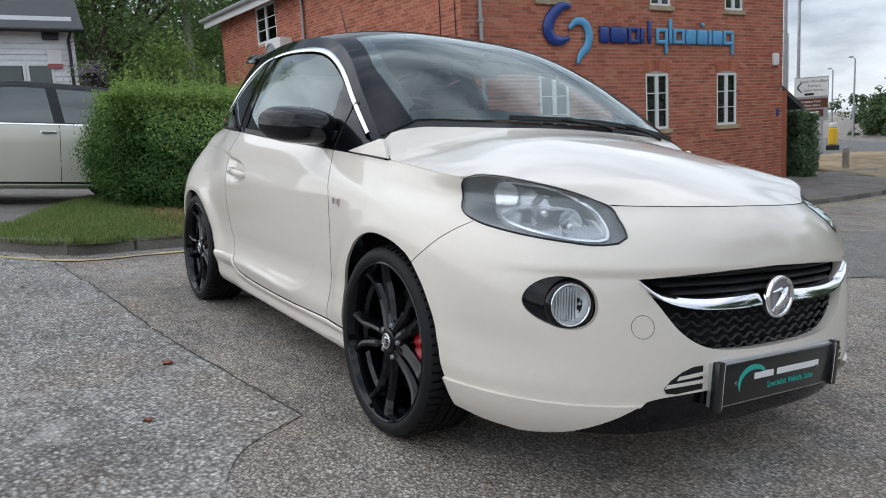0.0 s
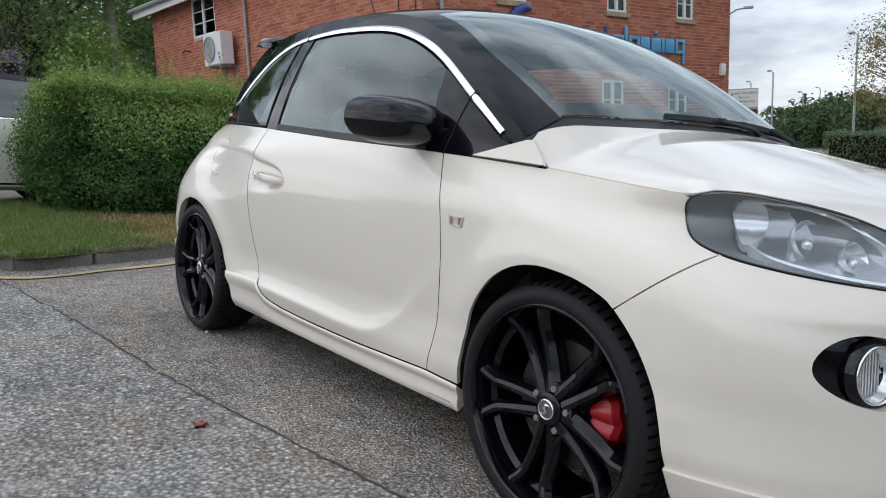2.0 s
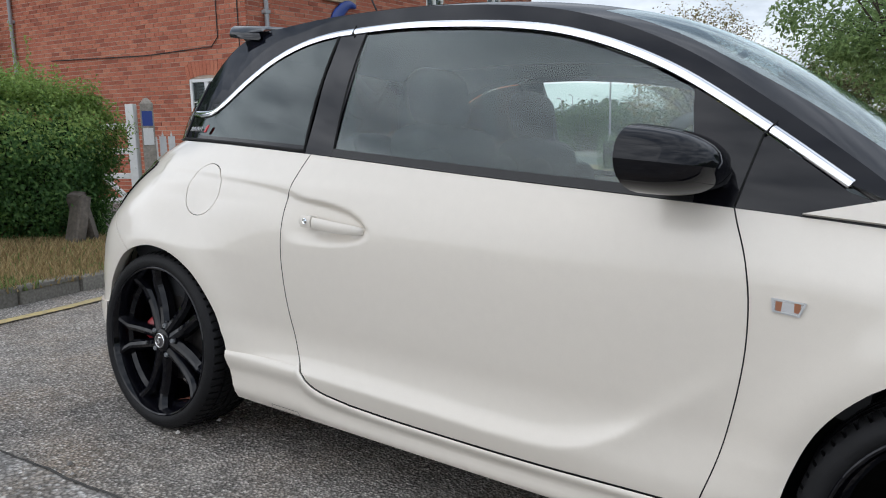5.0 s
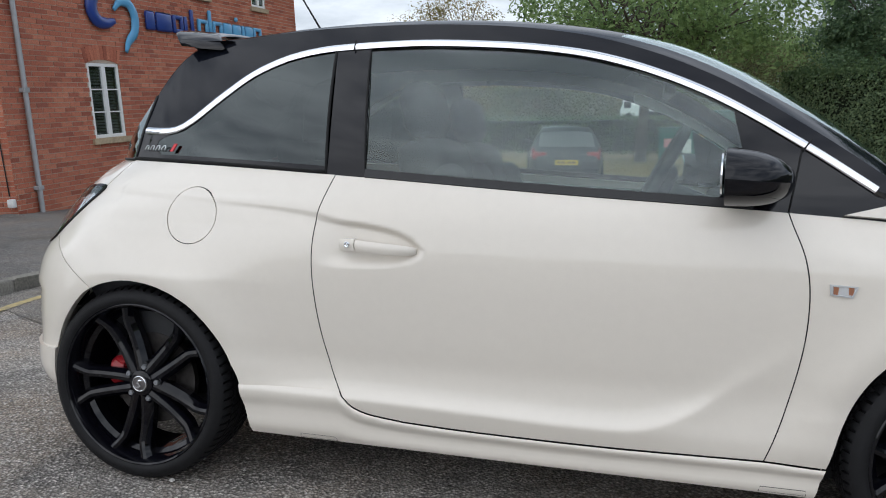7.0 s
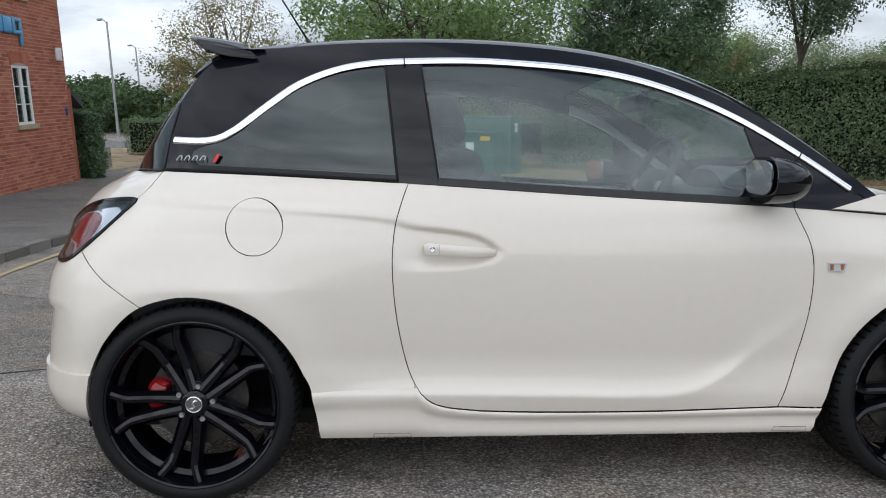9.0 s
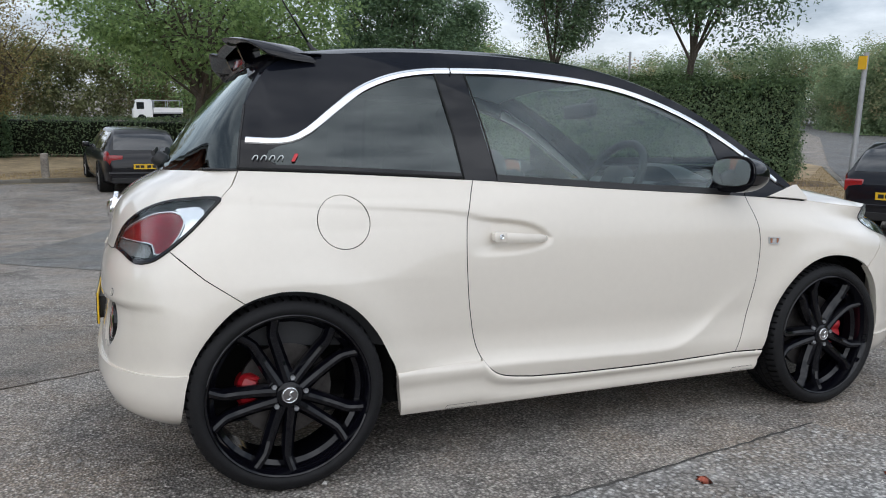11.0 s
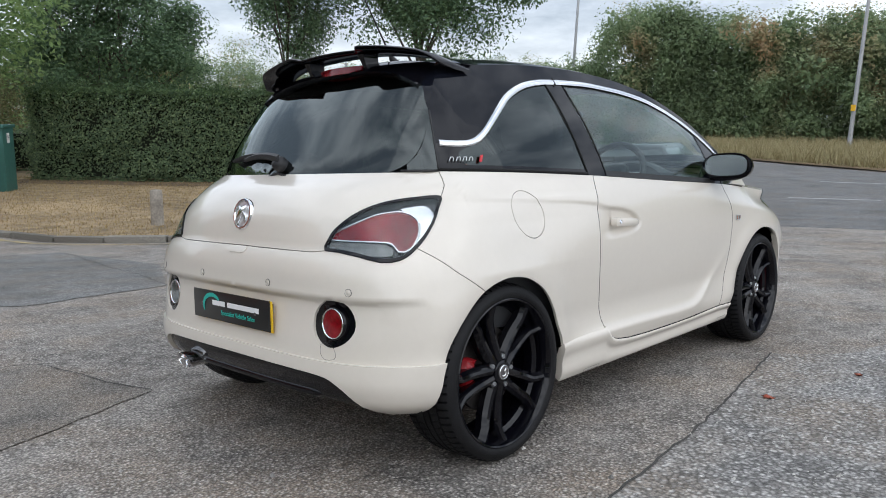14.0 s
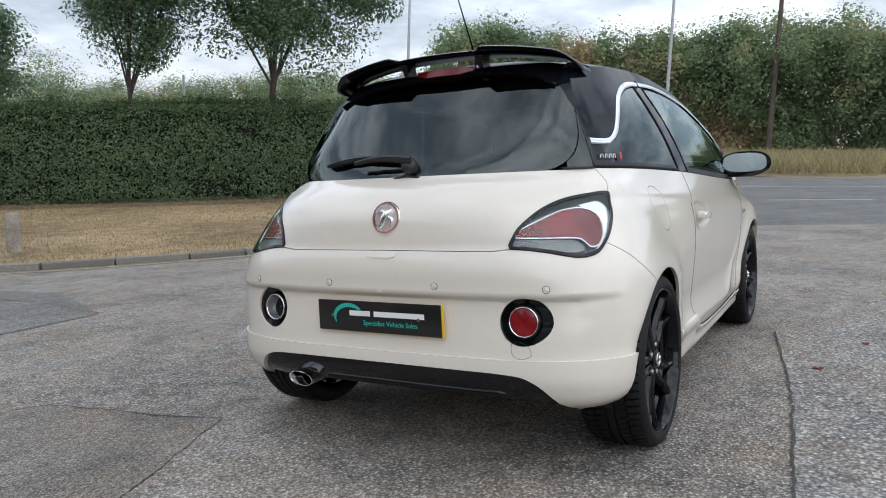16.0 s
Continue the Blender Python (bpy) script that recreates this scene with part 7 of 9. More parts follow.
def kerb_run(pts, label, stone=.62, width=.13, high=.10, group="kerb stones"):
    """Kerb stones one by one along a line; each its own piece."""
    p = np.array(line(pts, .05))
    s = np.concatenate([[0], np.cumsum(np.linalg.norm(np.diff(p, axis=0), axis=1))])
    holder = thing("kerb", label, "kerb", kind="structure")
    d = 0.0
    r = np.random.default_rng(5)
    while d + stone * .5 < s[-1]:
        e = min(d + stone * r.uniform(.85, 1.1), s[-1])
        a = np.array([np.interp(d, s, p[:, 0]), np.interp(d, s, p[:, 1])])
        b = np.array([np.interp(e, s, p[:, 0]), np.interp(e, s, p[:, 1])])
        m, t = (a + b) / 2, b - a
        ln = np.linalg.norm(t)
        za, zb = float(fall(*a)), float(fall(*b))
        bm = bmesh.new()
        box(bm, (-ln / 2 + .006, -width, -.12), (ln / 2 - .006, 0, high + r.uniform(-.008, .012)), .014, seg=2)
        for v in bm.verts:
            v.co += Vector((r.normal(0, .002), r.normal(0, .003), r.normal(0, .003)))
        ob = part("kerb_stone", bm, KERB, holder, angle=40)
        ob.matrix_basis = Matrix.Translation((m[0], m[1], (za + zb) / 2)) @ Matrix.Rotation(math.atan2(t[1], t[0]), 4, "Z") @ Matrix.Rotation(-math.atan2(zb - za, ln), 4, "Y") @ Matrix.Rotation(r.normal(0, .012), 4, "X")
        d = e
    return holder


LEFT_KERB = spline([(-5.2, -2.6), (-3.9, -2.05), (-3.15, -1.35), (-3.25, -.75), (-3.45, -.1), (-3.72, .6), (-3.93, 1.4), (-4.02, 2.4), (-4.3, 3.9), (-4.6, 8), (-4.9, 14.2), (-6.2, 18.5), (-8.5, 21.5)], .1)
kerb_run(LEFT_KERB[::-1], "worn pale kerb stones along the verge")
ribbon("yellow_line", [(x + .30, y - .02) for x, y in LEFT_KERB[18:]], .055, YELLOW_LINE, .008, "worn yellow line painted by the kerb", "road marking", 9)
verge_line = [tuple(q) for q in LEFT_KERB]
GRASS_W = join([q for q in verge_line if q[1] < 1.32 and (q[1] > -2.0)], [(-4.6, 1.37), (-5.3, 1.60), (-6.6, 2.05), (-8.0, 2.1), (-8.2, -.4), (-6.2, -1.15), (-4.6, -1.6), (-3.9, -2.0)])
drape("verge", GRASS_W, TURF, .085, "patchy green and straw grass verge", "verge", .3)
PATH_W = join([q for q in verge_line if q[1] >= 1.32], [(-8.5, 21.5), (-8.6, 15.6), (-8.3, 6.0), (-8.0, 2.1), (-6.6, 2.05), (-5.3, 1.60), (-4.6, 1.37)])
drape("pavement", PATH_W, PAVING, .09, "grey tarmac pavement beside the brick office", "pavement", .5)
drape("driveway", [(-5.2, -2.6), (-3.9, -2.0), (-4.6, -1.6), (-6.2, -1.15), (-8.2, -.4), (-8.0, 2.1), (-8.3, 5.5), (-19, 4.8), (-30, 3), (-30, -14), (-8, -9)], PAVING, .03, "brown-grey tarmac driveway", "driveway", .8, skirt=.1)

EAST_KERB = spline([(-9, 19.2), (-5.6, 16.9), (-3.45, 17.5), (-1.2, 17.2), (-.35, 14.6), (.17, 12.3), (.74, 11.0), (1.25, 9.6), (1.9, 8.6), (2.75, 7.7), (4.25, 6.6), (6.6, 5.9), (9.0, 5.9), (11.5, 7.0), (15, 10.2), (20, 15)], .15)
kerb_run(EAST_KERB, "grey kerb stones round the dry verge", .9)
ribbon("yellow_line", [(x - .26, y - .30) for x, y in EAST_KERB[30:]], .075, YELLOW_LINE, .008, "worn yellow line painted by the kerb", "road marking", 10)
DRY = join([tuple(q) for q in EAST_KERB], [(22, 19), (12, 30), (2, 34), (-14, 30), (-14, 21)])
drape("verge", DRY, DRY_TURF, .09, "parched straw-coloured grass verge", "verge", .6, skirt=.2)
SOIL = material("bare_soil", (0.17, 0.115, 0.07), 0.95, second=(0.07, 0.05, 0.032), scale=14, bump=0.6, bump_scale=90)
drape("bare_soil", wobble([(15.0, 10.2), (14.3, 9.9), (8.6, 15.2), (3.2, 20.6), (4.2, 21.6), (15.4, 11.2), (15.0, 10.2)], .25, .3, 12)[:-1], SOIL, .096, "dark bare soil and leaf litter under the hedge", "soil", .6)
BANK = [(27.2, 4.1), (34.5, 14), (80, 55), (120, 60), (120, -60), (27, -60)]
drape("verge", BANK, DRY_TURF, .05, "long dry grass bank beyond the road", "verge", 3.0)


# ---------------------------------------------------------------- leaves and blades
def leaf_mesh(name, pos, up, size, mat, seed=0, parent=None, label="", category="", kind="", slim=.55, fold=.25):
    """Many small folded leaves in one mesh. pos, up: one for each leaf."""
    r = np.random.default_rng(seed)
    n = len(pos)
    pos, up = np.asarray(pos, float), np.asarray(up, float)
    up = up / np.maximum(np.linalg.norm(up, axis=1), 1e-9)[:, None]
    t = r.normal(size=(n, 3))
    t -= up * np.sum(t * up, 1)[:, None]
    t /= np.maximum(np.linalg.norm(t, axis=1), 1e-9)[:, None]
    w = np.cross(up, t)
    s = (np.asarray(size) * r.uniform(.65, 1.3, n))[:, None]
    v = np.empty((n, 4, 3))
    v[:, 0] = pos - t * s * .5
    v[:, 1] = pos + w * s * slim * .5 + up * s * fold * .5
    v[:, 2] = pos + t * s * .5
    v[:, 3] = pos - w * s * slim * .5 + up * s * fold * .5
    me = bpy.data.meshes.new(name)
    me.vertices.add(4 * n)
    me.vertices.foreach_set("co", v.reshape(-1))
    me.loops.add(4 * n)
    me.loops.foreach_set("vertex_index", np.arange(4 * n))
    me.polygons.add(n)
    me.polygons.foreach_set("loop_start", np.arange(n) * 4)
    me.polygons.foreach_set("loop_total", np.full(n, 4))
    me.materials.append(mat)
    me.update()
    ob = new(name, me)
    if parent is not None:
        ob.parent = parent
    return tagged(ob, label, category, kind=kind)


def blades(name, outline, count, high, mat, label, seed, lift=.09, share=None):
    """Upright grass blades over an outline; share(x, y): how many of them stand there."""
    r = np.random.default_rng(seed)
    p = np.array(outline)
    lo, hi = p.min(0), p.max(0)
    q = r.uniform(lo, hi, (count * 3, 2))
    q = q[inside(outline, q)][:count]
    if share:
        q = q[r.random(len(q)) < share(q[:, 0], q[:, 1])]
    n = len(q)
    z = fall(q[:, 0], q[:, 1]) + lift
    a = r.uniform(0, 2 * math.pi, n)
    h = high * r.uniform(.4, 1.4, n)
    w = .006 * r.uniform(.6, 1.5, n) * (1 + high * 4)
    dx, dy = np.cos(a), np.sin(a)
    lean = r.normal(0, .45, (n, 2)) * h[:, None]
    v = np.empty((n, 3, 3))
    v[:, 0] = np.stack([q[:, 0] - dx * w, q[:, 1] - dy * w, z - .01], 1)
    v[:, 1] = np.stack([q[:, 0] + dx * w, q[:, 1] + dy * w, z - .01], 1)
    v[:, 2] = np.stack([q[:, 0] + lean[:, 0], q[:, 1] + lean[:, 1], z + h], 1)
    me = bpy.data.meshes.new(name)
    me.vertices.add(3 * n)
    me.vertices.foreach_set("co", v.reshape(-1))
    me.loops.add(3 * n)
    me.loops.foreach_set("vertex_index", np.arange(3 * n))
    me.polygons.add(n)
    me.polygons.foreach_set("loop_start", np.arange(n) * 3)
    me.polygons.foreach_set("loop_total", np.full(n, 3))
    me.materials.append(mat)
    me.update()
    return tagged(new(name, me), label, "grass", kind="stuff")


def clipped(name, a, b, depth, base, high, count, size, mat, label, seed, ends=.12, tip=None, rough=.10, bulge=0.0):
    """A clipped hedge along a-b, standing depth to its left: near-black core as its inner shade, and leaves over its
    faces.
    """
    r = np.random.default_rng(seed)
    a, b = np.array(a, float), np.array(b, float)
    ln = np.linalg.norm(b - a)
    t = (b - a) / ln
    n = np.array([-t[1], t[0]]) * (1 if depth > 0 else -1)
    depth = abs(depth)
    core = .14 + bulge * .5
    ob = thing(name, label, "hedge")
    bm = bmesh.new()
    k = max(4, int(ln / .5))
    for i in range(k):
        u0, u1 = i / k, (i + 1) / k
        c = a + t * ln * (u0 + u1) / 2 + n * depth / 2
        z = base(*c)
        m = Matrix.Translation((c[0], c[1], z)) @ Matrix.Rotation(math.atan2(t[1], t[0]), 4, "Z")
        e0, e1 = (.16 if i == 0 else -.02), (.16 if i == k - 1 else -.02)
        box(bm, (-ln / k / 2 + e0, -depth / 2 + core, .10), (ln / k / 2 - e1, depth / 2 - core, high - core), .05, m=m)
    part("heart", bm, CORE, ob, "near-black core, the hedge's inner shade as colour")
    areas = np.array([ln * high, ln * high, ln * depth, depth * high, depth * high]) * (1.25, .45, 1.0, 1.1, 1.1)
    face = r.choice(5, count, p=areas / areas.sum())
    u, v, w = r.random(count), r.random(count), r.random(count)
    x, y, z = u * ln, np.where(face == 0, 0, depth), w * high
    x, y = np.where(face >= 3, np.where(face == 3, 0, ln), x), np.where(face >= 2, v * depth, y)
    z = np.where(face == 2, high, z)
    nx = np.select([face == 3, face == 4], [-1., 1.], 0.)
    ny = np.select([face == 0, face == 1], [-1., 1.], 0.)
    nz = np.where(face == 2, 1., 0.)
    wave = np.array([noise.noise(Vector((p * 1.1, q * 1.1, s * 1.3 + seed))) for p, q, s in zip(x, y, z)])
    fine = np.array([noise.noise(Vector((p * 4.1, q * 4.1, s * 4.3 - seed))) for p, q, s in zip(x, y, z)])
    out = rough * wave * 1.2 + rough * .7 * fine + r.normal(0, rough * .45, count) - np.abs(r.normal(0, .05, count))
    low = np.clip(z / .35, 0, 1)
    out = out - (1 - low) * .12 * r.random(count) + bulge * np.sin(np.pi * np.clip(z / high, 0, 1)) * np.select([face < 2, face > 2], [np.sin(np.pi * u) ** .5, np.sin(np.pi * v) ** .5], 0)
    cx, cy = np.minimum(x, ln - x), np.minimum(y, depth - y)
    rd = np.clip(ends - np.minimum(np.maximum(cx, 0) + 0 * cy, high - z), 0, ends) * (face < 2)
    x, y, z = x + nx * out, y + ny * (out - rd * .5), np.maximum(.03, z + nz * out)
    px = a[0] + t[0] * x + n[0] * y
    py = a[1] + t[1] * x + n[1] * y
    pz = np.array([base(p, q) for p, q in zip(px, py)]) + z
    up = np.stack([t[0] * nx + n[0] * ny, t[1] * nx + n[1] * ny, nz + .55], 1) + r.normal(0, .55, (count, 3))
    pos = np.stack([px, py, pz], 1)
    if tip is None:
        leaf_mesh("leaves", pos, up, np.full(count, size), mat, seed, ob, kind="stuff")
    else:
        top = z + .35 * wave + .75 * (r.random(count) - .5) > high - .34
        leaf_mesh("leaves", pos[~top], up[~top], np.full((~top).sum(), size), mat, seed, ob, kind="stuff")
        leaf_mesh("young_leaves", pos[top], up[top], np.full(top.sum(), size), tip, seed, ob, "pale young leaves", kind="stuff")
    return ob, (a, t, n, ln)


def level(lift):
    return lambda x, y: float(fall(x, y)) + lift


hedge_w, _ = clipped("privet_hedge", (-5.58, 1.82), (-5.85, -.42), -1.5, level(.08), 1.36, 82000, .038, LEAF_PRIVET, "overgrown green privet hedge with pale young shoots", 21, .45, LEAF_TIP, .17, .26)
r = np.random.default_rng(3)
sp, su = [], []
for k in range(150):
    x, y = r.uniform(-7.1, -5.5), r.uniform(-.3, 1.82)
    h = r.gamma(2.0, .085)
    for q in np.arange(0, h, .014):
        sp.append((x + r.normal(0, .012), y + r.normal(0, .012), float(fall(x, y)) + 1.42 + q))
        su.append(r.normal(0, 1, 3))
leaf_mesh("young_growth", sp, su, np.full(len(sp), .034), LEAF_TIP, 5, hedge_w, "long pale shoots", kind="stuff")
clipped("clipped_hedge", (14.55, 11.25), (4.4, 21.1), -1.3, level(.09), 2.68, 100000, .078, LEAF_HEDGE, "long dense clipped green hedge on the dry verge", 22, .15, LEAF_ROAD, .19)
clipped("clipped_hedge", (6.5, 24.4), (-10.6, 26.0), -1.2, level(.09), 1.35, 16000, .085, LEAF_HEDGE, "low clipped hedge behind the cabinets", 23, .1, None, .10)
clipped("clipped_hedge", (-5.0, 25.0), (-9.5, 31.0), 1.3, level(.0), 1.55, 20000, .09, LEAF_DARK, "dark clipped hedge beside the side road", 24, .1, None, .1)
clipped("laurel_bush", (-8.05, 16.2), (-9.7, 17.2), -.5, level(.05), 1.66, 22000, .07, LEAF_DARK, "dark evergreen bush beside the brick office", 25, .3, None, .16)
blades("grass", GRASS_W, 80000, .05, GRASS_GREEN, "short green grass on the verge", 31, share=lambda x, y: np.clip((-.05 - y + .25 * np.sin(x * 5)) / .5, .05, 1))
blades("dry_grass", GRASS_W, 52000, .045, GRASS_DRY, "straw-coloured grass on the verge", 32, share=lambda x, y: np.clip((y + .45 + .25 * np.sin(x * 5)) / .5, .08, 1))
blades("dry_grass", join([tuple(q) for q in EAST_KERB[25:]], [(16, 12), (5, 22.5), (-2, 22)]), 60000, .042, GRASS_DRY, "parched straw grass by the clipped hedge", 33)
blades("tall_grass", [(27.4, 4.5), (35, 14.2), (60, 36), (64, 30), (42, 4), (44, -20), (27.4, -20)], 60000, .66, GRASS_BANK, "tall dry grass on the bank", 34, .12)


# ---------------------------------------------------------------- trees
def tree(name, base, trunk_high, crown, leaf_mat, count, leaf, label, seed, trunk_r=.12, clumps=60, spread=.45, limbs=9, lean=(0, 0), shell=.5):
    """A tapered trunk that forks into limbs, and a loose crown of leaf clumps. crown: middle above the base, and half-sizes."""
    r = np.random.default_rng(seed)
    ob = thing(name, label, "tree", Matrix.Translation(base))
    (cx, cy, cz), (ax, ay, az) = crown
    d = r.normal(size=(clumps, 3))
    d /= np.linalg.norm(d, axis=1)[:, None]
    rad = (shell + (1 - shell) * r.random(clumps)) ** .6
    cen = np.array((cx, cy, cz)) + d * rad[:, None] * (ax, ay, az) * r.uniform(.75, 1.12, (clumps, 1))
    bm = bmesh.new()
    top = Vector((lean[0], lean[1], trunk_high))
    tube(bm, [(0, 0, -.2), (lean[0] * .2, lean[1] * .2, trunk_high * .35), (lean[0] * .6, lean[1] * .6, trunk_high * .75), top], [trunk_r * 1.25, trunk_r, trunk_r * .85, trunk_r * .7], 10)
    tube(bm, [top, top + Vector((cx - lean[0], cy - lean[1], cz - trunk_high)) * .6 + Vector((.1, .05, 0)), Vector((cx, cy, cz + az * .6))], [trunk_r * .65, trunk_r * .4, trunk_r * .12], 8)
    for k in range(limbs):
        a = cen[k]
        s = top * r.uniform(.75, 1.0) if k % 2 else top + Vector((cx - lean[0], cy - lean[1], cz - trunk_high)) * r.uniform(.1, .5)
        m = s.lerp(Vector(a), .5) + Vector((r.normal(0, .15), r.normal(0, .15), r.uniform(.05, .3)))
        tube(bm, [s, m, Vector(a)], [trunk_r * .42, trunk_r * .25, trunk_r * .07], 6)
        for j in range(3):
            e = Vector(cen[r.integers(clumps)])
            if (e - m).length < max(ax, az) * .9:
                tube(bm, [m, m.lerp(e, .55) + Vector((0, 0, .1)), e], [trunk_r * .2, trunk_r * .12, trunk_r * .04], 5)
    part("trunk", bm, BARK, ob, "grey-brown bark", angle=60)
    which = r.integers(0, clumps, count)
    size = spread * r.uniform(.6, 1.3, clumps)
    off = r.normal(0, 1, (count, 3))
    off *= (r.random(count) ** .45 * 1.7 / np.linalg.norm(off, axis=1))[:, None]
    pos = cen[which] + off * size[which][:, None] * (1, 1, .75)
    up = (pos - cen[which]) / size[which][:, None] * .5 + r.normal(0, .4, (count, 3)) + (0, 0, .6)
    leaf_mesh("crown", pos, up, np.full(count, leaf), leaf_mat, seed, ob, kind="stuff", slim=.5)
    return ob


def on_ground(x, y, lift=0.0):
    return (x, y, float(fall(x, y)) + lift)


tree("broadleaf_tree", on_ground(.5, 21.6), 2.3, ((.6, -.3, 4.9), (4.6, 3.2, 2.0)), LEAF_TREE, 13500, .18, "spreading green broadleaf tree on the verge", 41, .17, 110, .55, 14, (.2, 0))
tree("broadleaf_tree", on_ground(1.6, 28.5), 2.4, ((-1.0, 0, 5.0), (4.0, 3.0, 2.1)), LEAF_TREE, 9000, .18, "spreading green broadleaf tree beside the car park", 42, .16, 90, .6, 12)
tree("sparse_tree", on_ground(-5.2, 21.4), 1.6, ((-.4, 0, 3.3), (2.4, 2.2, 2.2)), LEAF_DRY, 9000, .085, "thin half-bare tree with brown leaves", 43, .13, 70, .40, 26)
tree("young_tree", on_ground(13.7, 14.75), 4.3, ((.55, -.5, 6.7), (3.1, 3.0, 2.9)), LEAF_DARK, 44000, .13, "young slim tree with drooping green foliage", 44, .115, 80, .60, 16, (.3, 0), .45)
tree("young_tree", on_ground(11.0, 17.7), 3.6, ((.1, 0, 6.9), (1.7, 1.7, 3.0)), LEAF_DARK, 30000, .105, "young upright tree with loose foliage", 45, .08, 50, .50, 14, (0, 0), .25)
tree("dark_tree", on_ground(9.8, 27.0), 1.6, ((0, 0, 4.6), (3.2, 3.0, 4.0)), LEAF_DARK, 62000, .145, "tall dark dense tree behind the hedge", 46, .2, 110, .6, 10, (0, 0), .55)
tree("broadleaf_tree", on_ground(4.6, 30.0), 1.4, ((0, 0, 2.7), (3.0, 2.6, 1.7)), LEAF_PALE, 12000, .13, "low straggling green tree behind the cabinets", 47, .2, 80, .65, 8)
tree("bare_sapling", on_ground(-6.2, 23.8), 1.7, ((.6, .4, 3.4), (2.2, 2.2, 2.2)), LEAF_DRY, 2600, .08, "nearly bare sapling with brown leaf tufts", 48, .07, 60, .30, 40)
tree("broadleaf_tree", (-29, 3.2, .5), 3.0, ((0, 0, 7.4), (6.5, 6.5, 6.0)), LEAF_TREE, 80000, .17, "large green tree behind the white cottage", 49, .3, 150, .85, 12)
tree("broadleaf_tree", (-27, 9.5, .4), 2.0, ((0, 0, 5.0), (4.0, 3.0, 3.4)), LEAF_TREE, 16000, .18, "green tree at the end of the brick office", 50, .2, 90, .65, 10)
tree("shrub", (-22.0, 3.8, .3), .9, ((0, 0, 2.0), (2.4, 1.6, 2.2)), LEAF_TIP, 8000, .12, "light green shrub by the brick office", 51, .08, 60, .45, 10)


def wood(name, path, high, deep, count, leaf, mat, label, seed, low=0.0, dense=0):
    """A far belt of trees: crowns of uneven height along a line, with trunks hidden among them."""
    r = np.random.default_rng(seed)
    p = np.array(line(path, 1.0))
    n = len(p)
    cl = max(40, n * 22)
    i = r.integers(0, n, cl)
    peak = np.array([.84 + .24 * noise.noise(Vector((q[0] * .11, q[1] * .11, seed))) + .16 * noise.noise(Vector((q[0] * .45, q[1] * .45, seed + 3))) for q in p[i]]) * high
    z = low + peak * r.random(cl) ** .75
    c = np.stack([p[i, 0] + r.normal(0, deep * .35, cl), p[i, 1] + r.normal(0, deep * .35, cl), z], 1)
    size = r.uniform(.5, 1.15, cl) * high * .11
    w = r.integers(0, cl, count)
    off = r.normal(0, 1, (count, 3))
    off *= (r.random(count) ** .45 * 1.7 / np.linalg.norm(off, axis=1))[:, None]
    pos = c[w] + off * size[w][:, None]
    c[:, 2] += fall(c[:, 0], c[:, 1])
    pos[:, 2] = np.maximum(pos[:, 2] + fall(pos[:, 0], pos[:, 1]), fall(pos[:, 0], pos[:, 1]) + .1)
    up = (pos - c[w]) / size[w][:, None] * .55 + r.normal(0, .35, (count, 3)) + (0, 0, .6)
    w = np.repeat(np.arange(cl), dense)
    mid = c[w] + r.normal(0, .42, (len(w), 3)) * size[w][:, None]
    pos, up = np.concatenate([pos, mid]), np.concatenate([up, r.normal(0, 1, (len(w), 3)) + (0, 0, .8)])
    return leaf_mesh(name, pos, up, np.concatenate([np.full(count, leaf), size[w] * .34]), mat, seed, None, label, "trees", "stuff", .6)


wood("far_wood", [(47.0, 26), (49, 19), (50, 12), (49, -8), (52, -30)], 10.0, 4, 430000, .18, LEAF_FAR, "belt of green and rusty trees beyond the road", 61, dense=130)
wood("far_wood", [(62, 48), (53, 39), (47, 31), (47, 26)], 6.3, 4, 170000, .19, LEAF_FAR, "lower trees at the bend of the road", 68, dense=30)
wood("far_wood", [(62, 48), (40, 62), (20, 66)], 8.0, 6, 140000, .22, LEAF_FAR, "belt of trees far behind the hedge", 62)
wood("far_wood", [(30, 64), (16, 69), (3, 71)], 8.2, 5, 90000, .26, LEAF_TREE, "belt of green trees behind the car park", 63)
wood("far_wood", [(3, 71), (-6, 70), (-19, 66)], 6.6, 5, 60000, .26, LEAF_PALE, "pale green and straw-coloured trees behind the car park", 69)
wood("far_wood", [(-14, 48), (-22, 52), (-26, 58)], 3.2, 4, 30000, .26, LEAF_ROAD, "roadside trees and scrub", 64)
wood("far_wood", [(-26, 66), (-40, 95), (-60, 120)], 4.5, 6, 16000, .5, LEAF_ROAD, "distant trees along the side road", 65)
wood("far_wood", [(-34, -6), (-36, 6), (-34, 18)], 8.0, 4, 110000, .20, LEAF_TREE, "tall trees behind the white cottage", 66)
# added belt, out of view behind the camera, for paint and glass to reflect
wood("far_wood", [(60, -50), (20, -68), (-20, -66), (-60, -40)], 5.0, 4, 40000, .42, LEAF_DARK, "unseen tree belt added for reflections", 67)
# ---------------------------------------------------------------- brick office
EAVE = 4.78


def frame_of(origin, along, side=1):
    """A wall's own space: x along it, y out of its face, z up."""
    t = Vector((along[0], along[1], 0)).normalized()
    return Matrix.Translation((origin[0], origin[1], 0)) @ Matrix((t, Vector((t.y * side, -t.x * side, 0)), Vector((0, 0, 1)))).transposed().to_4x4()


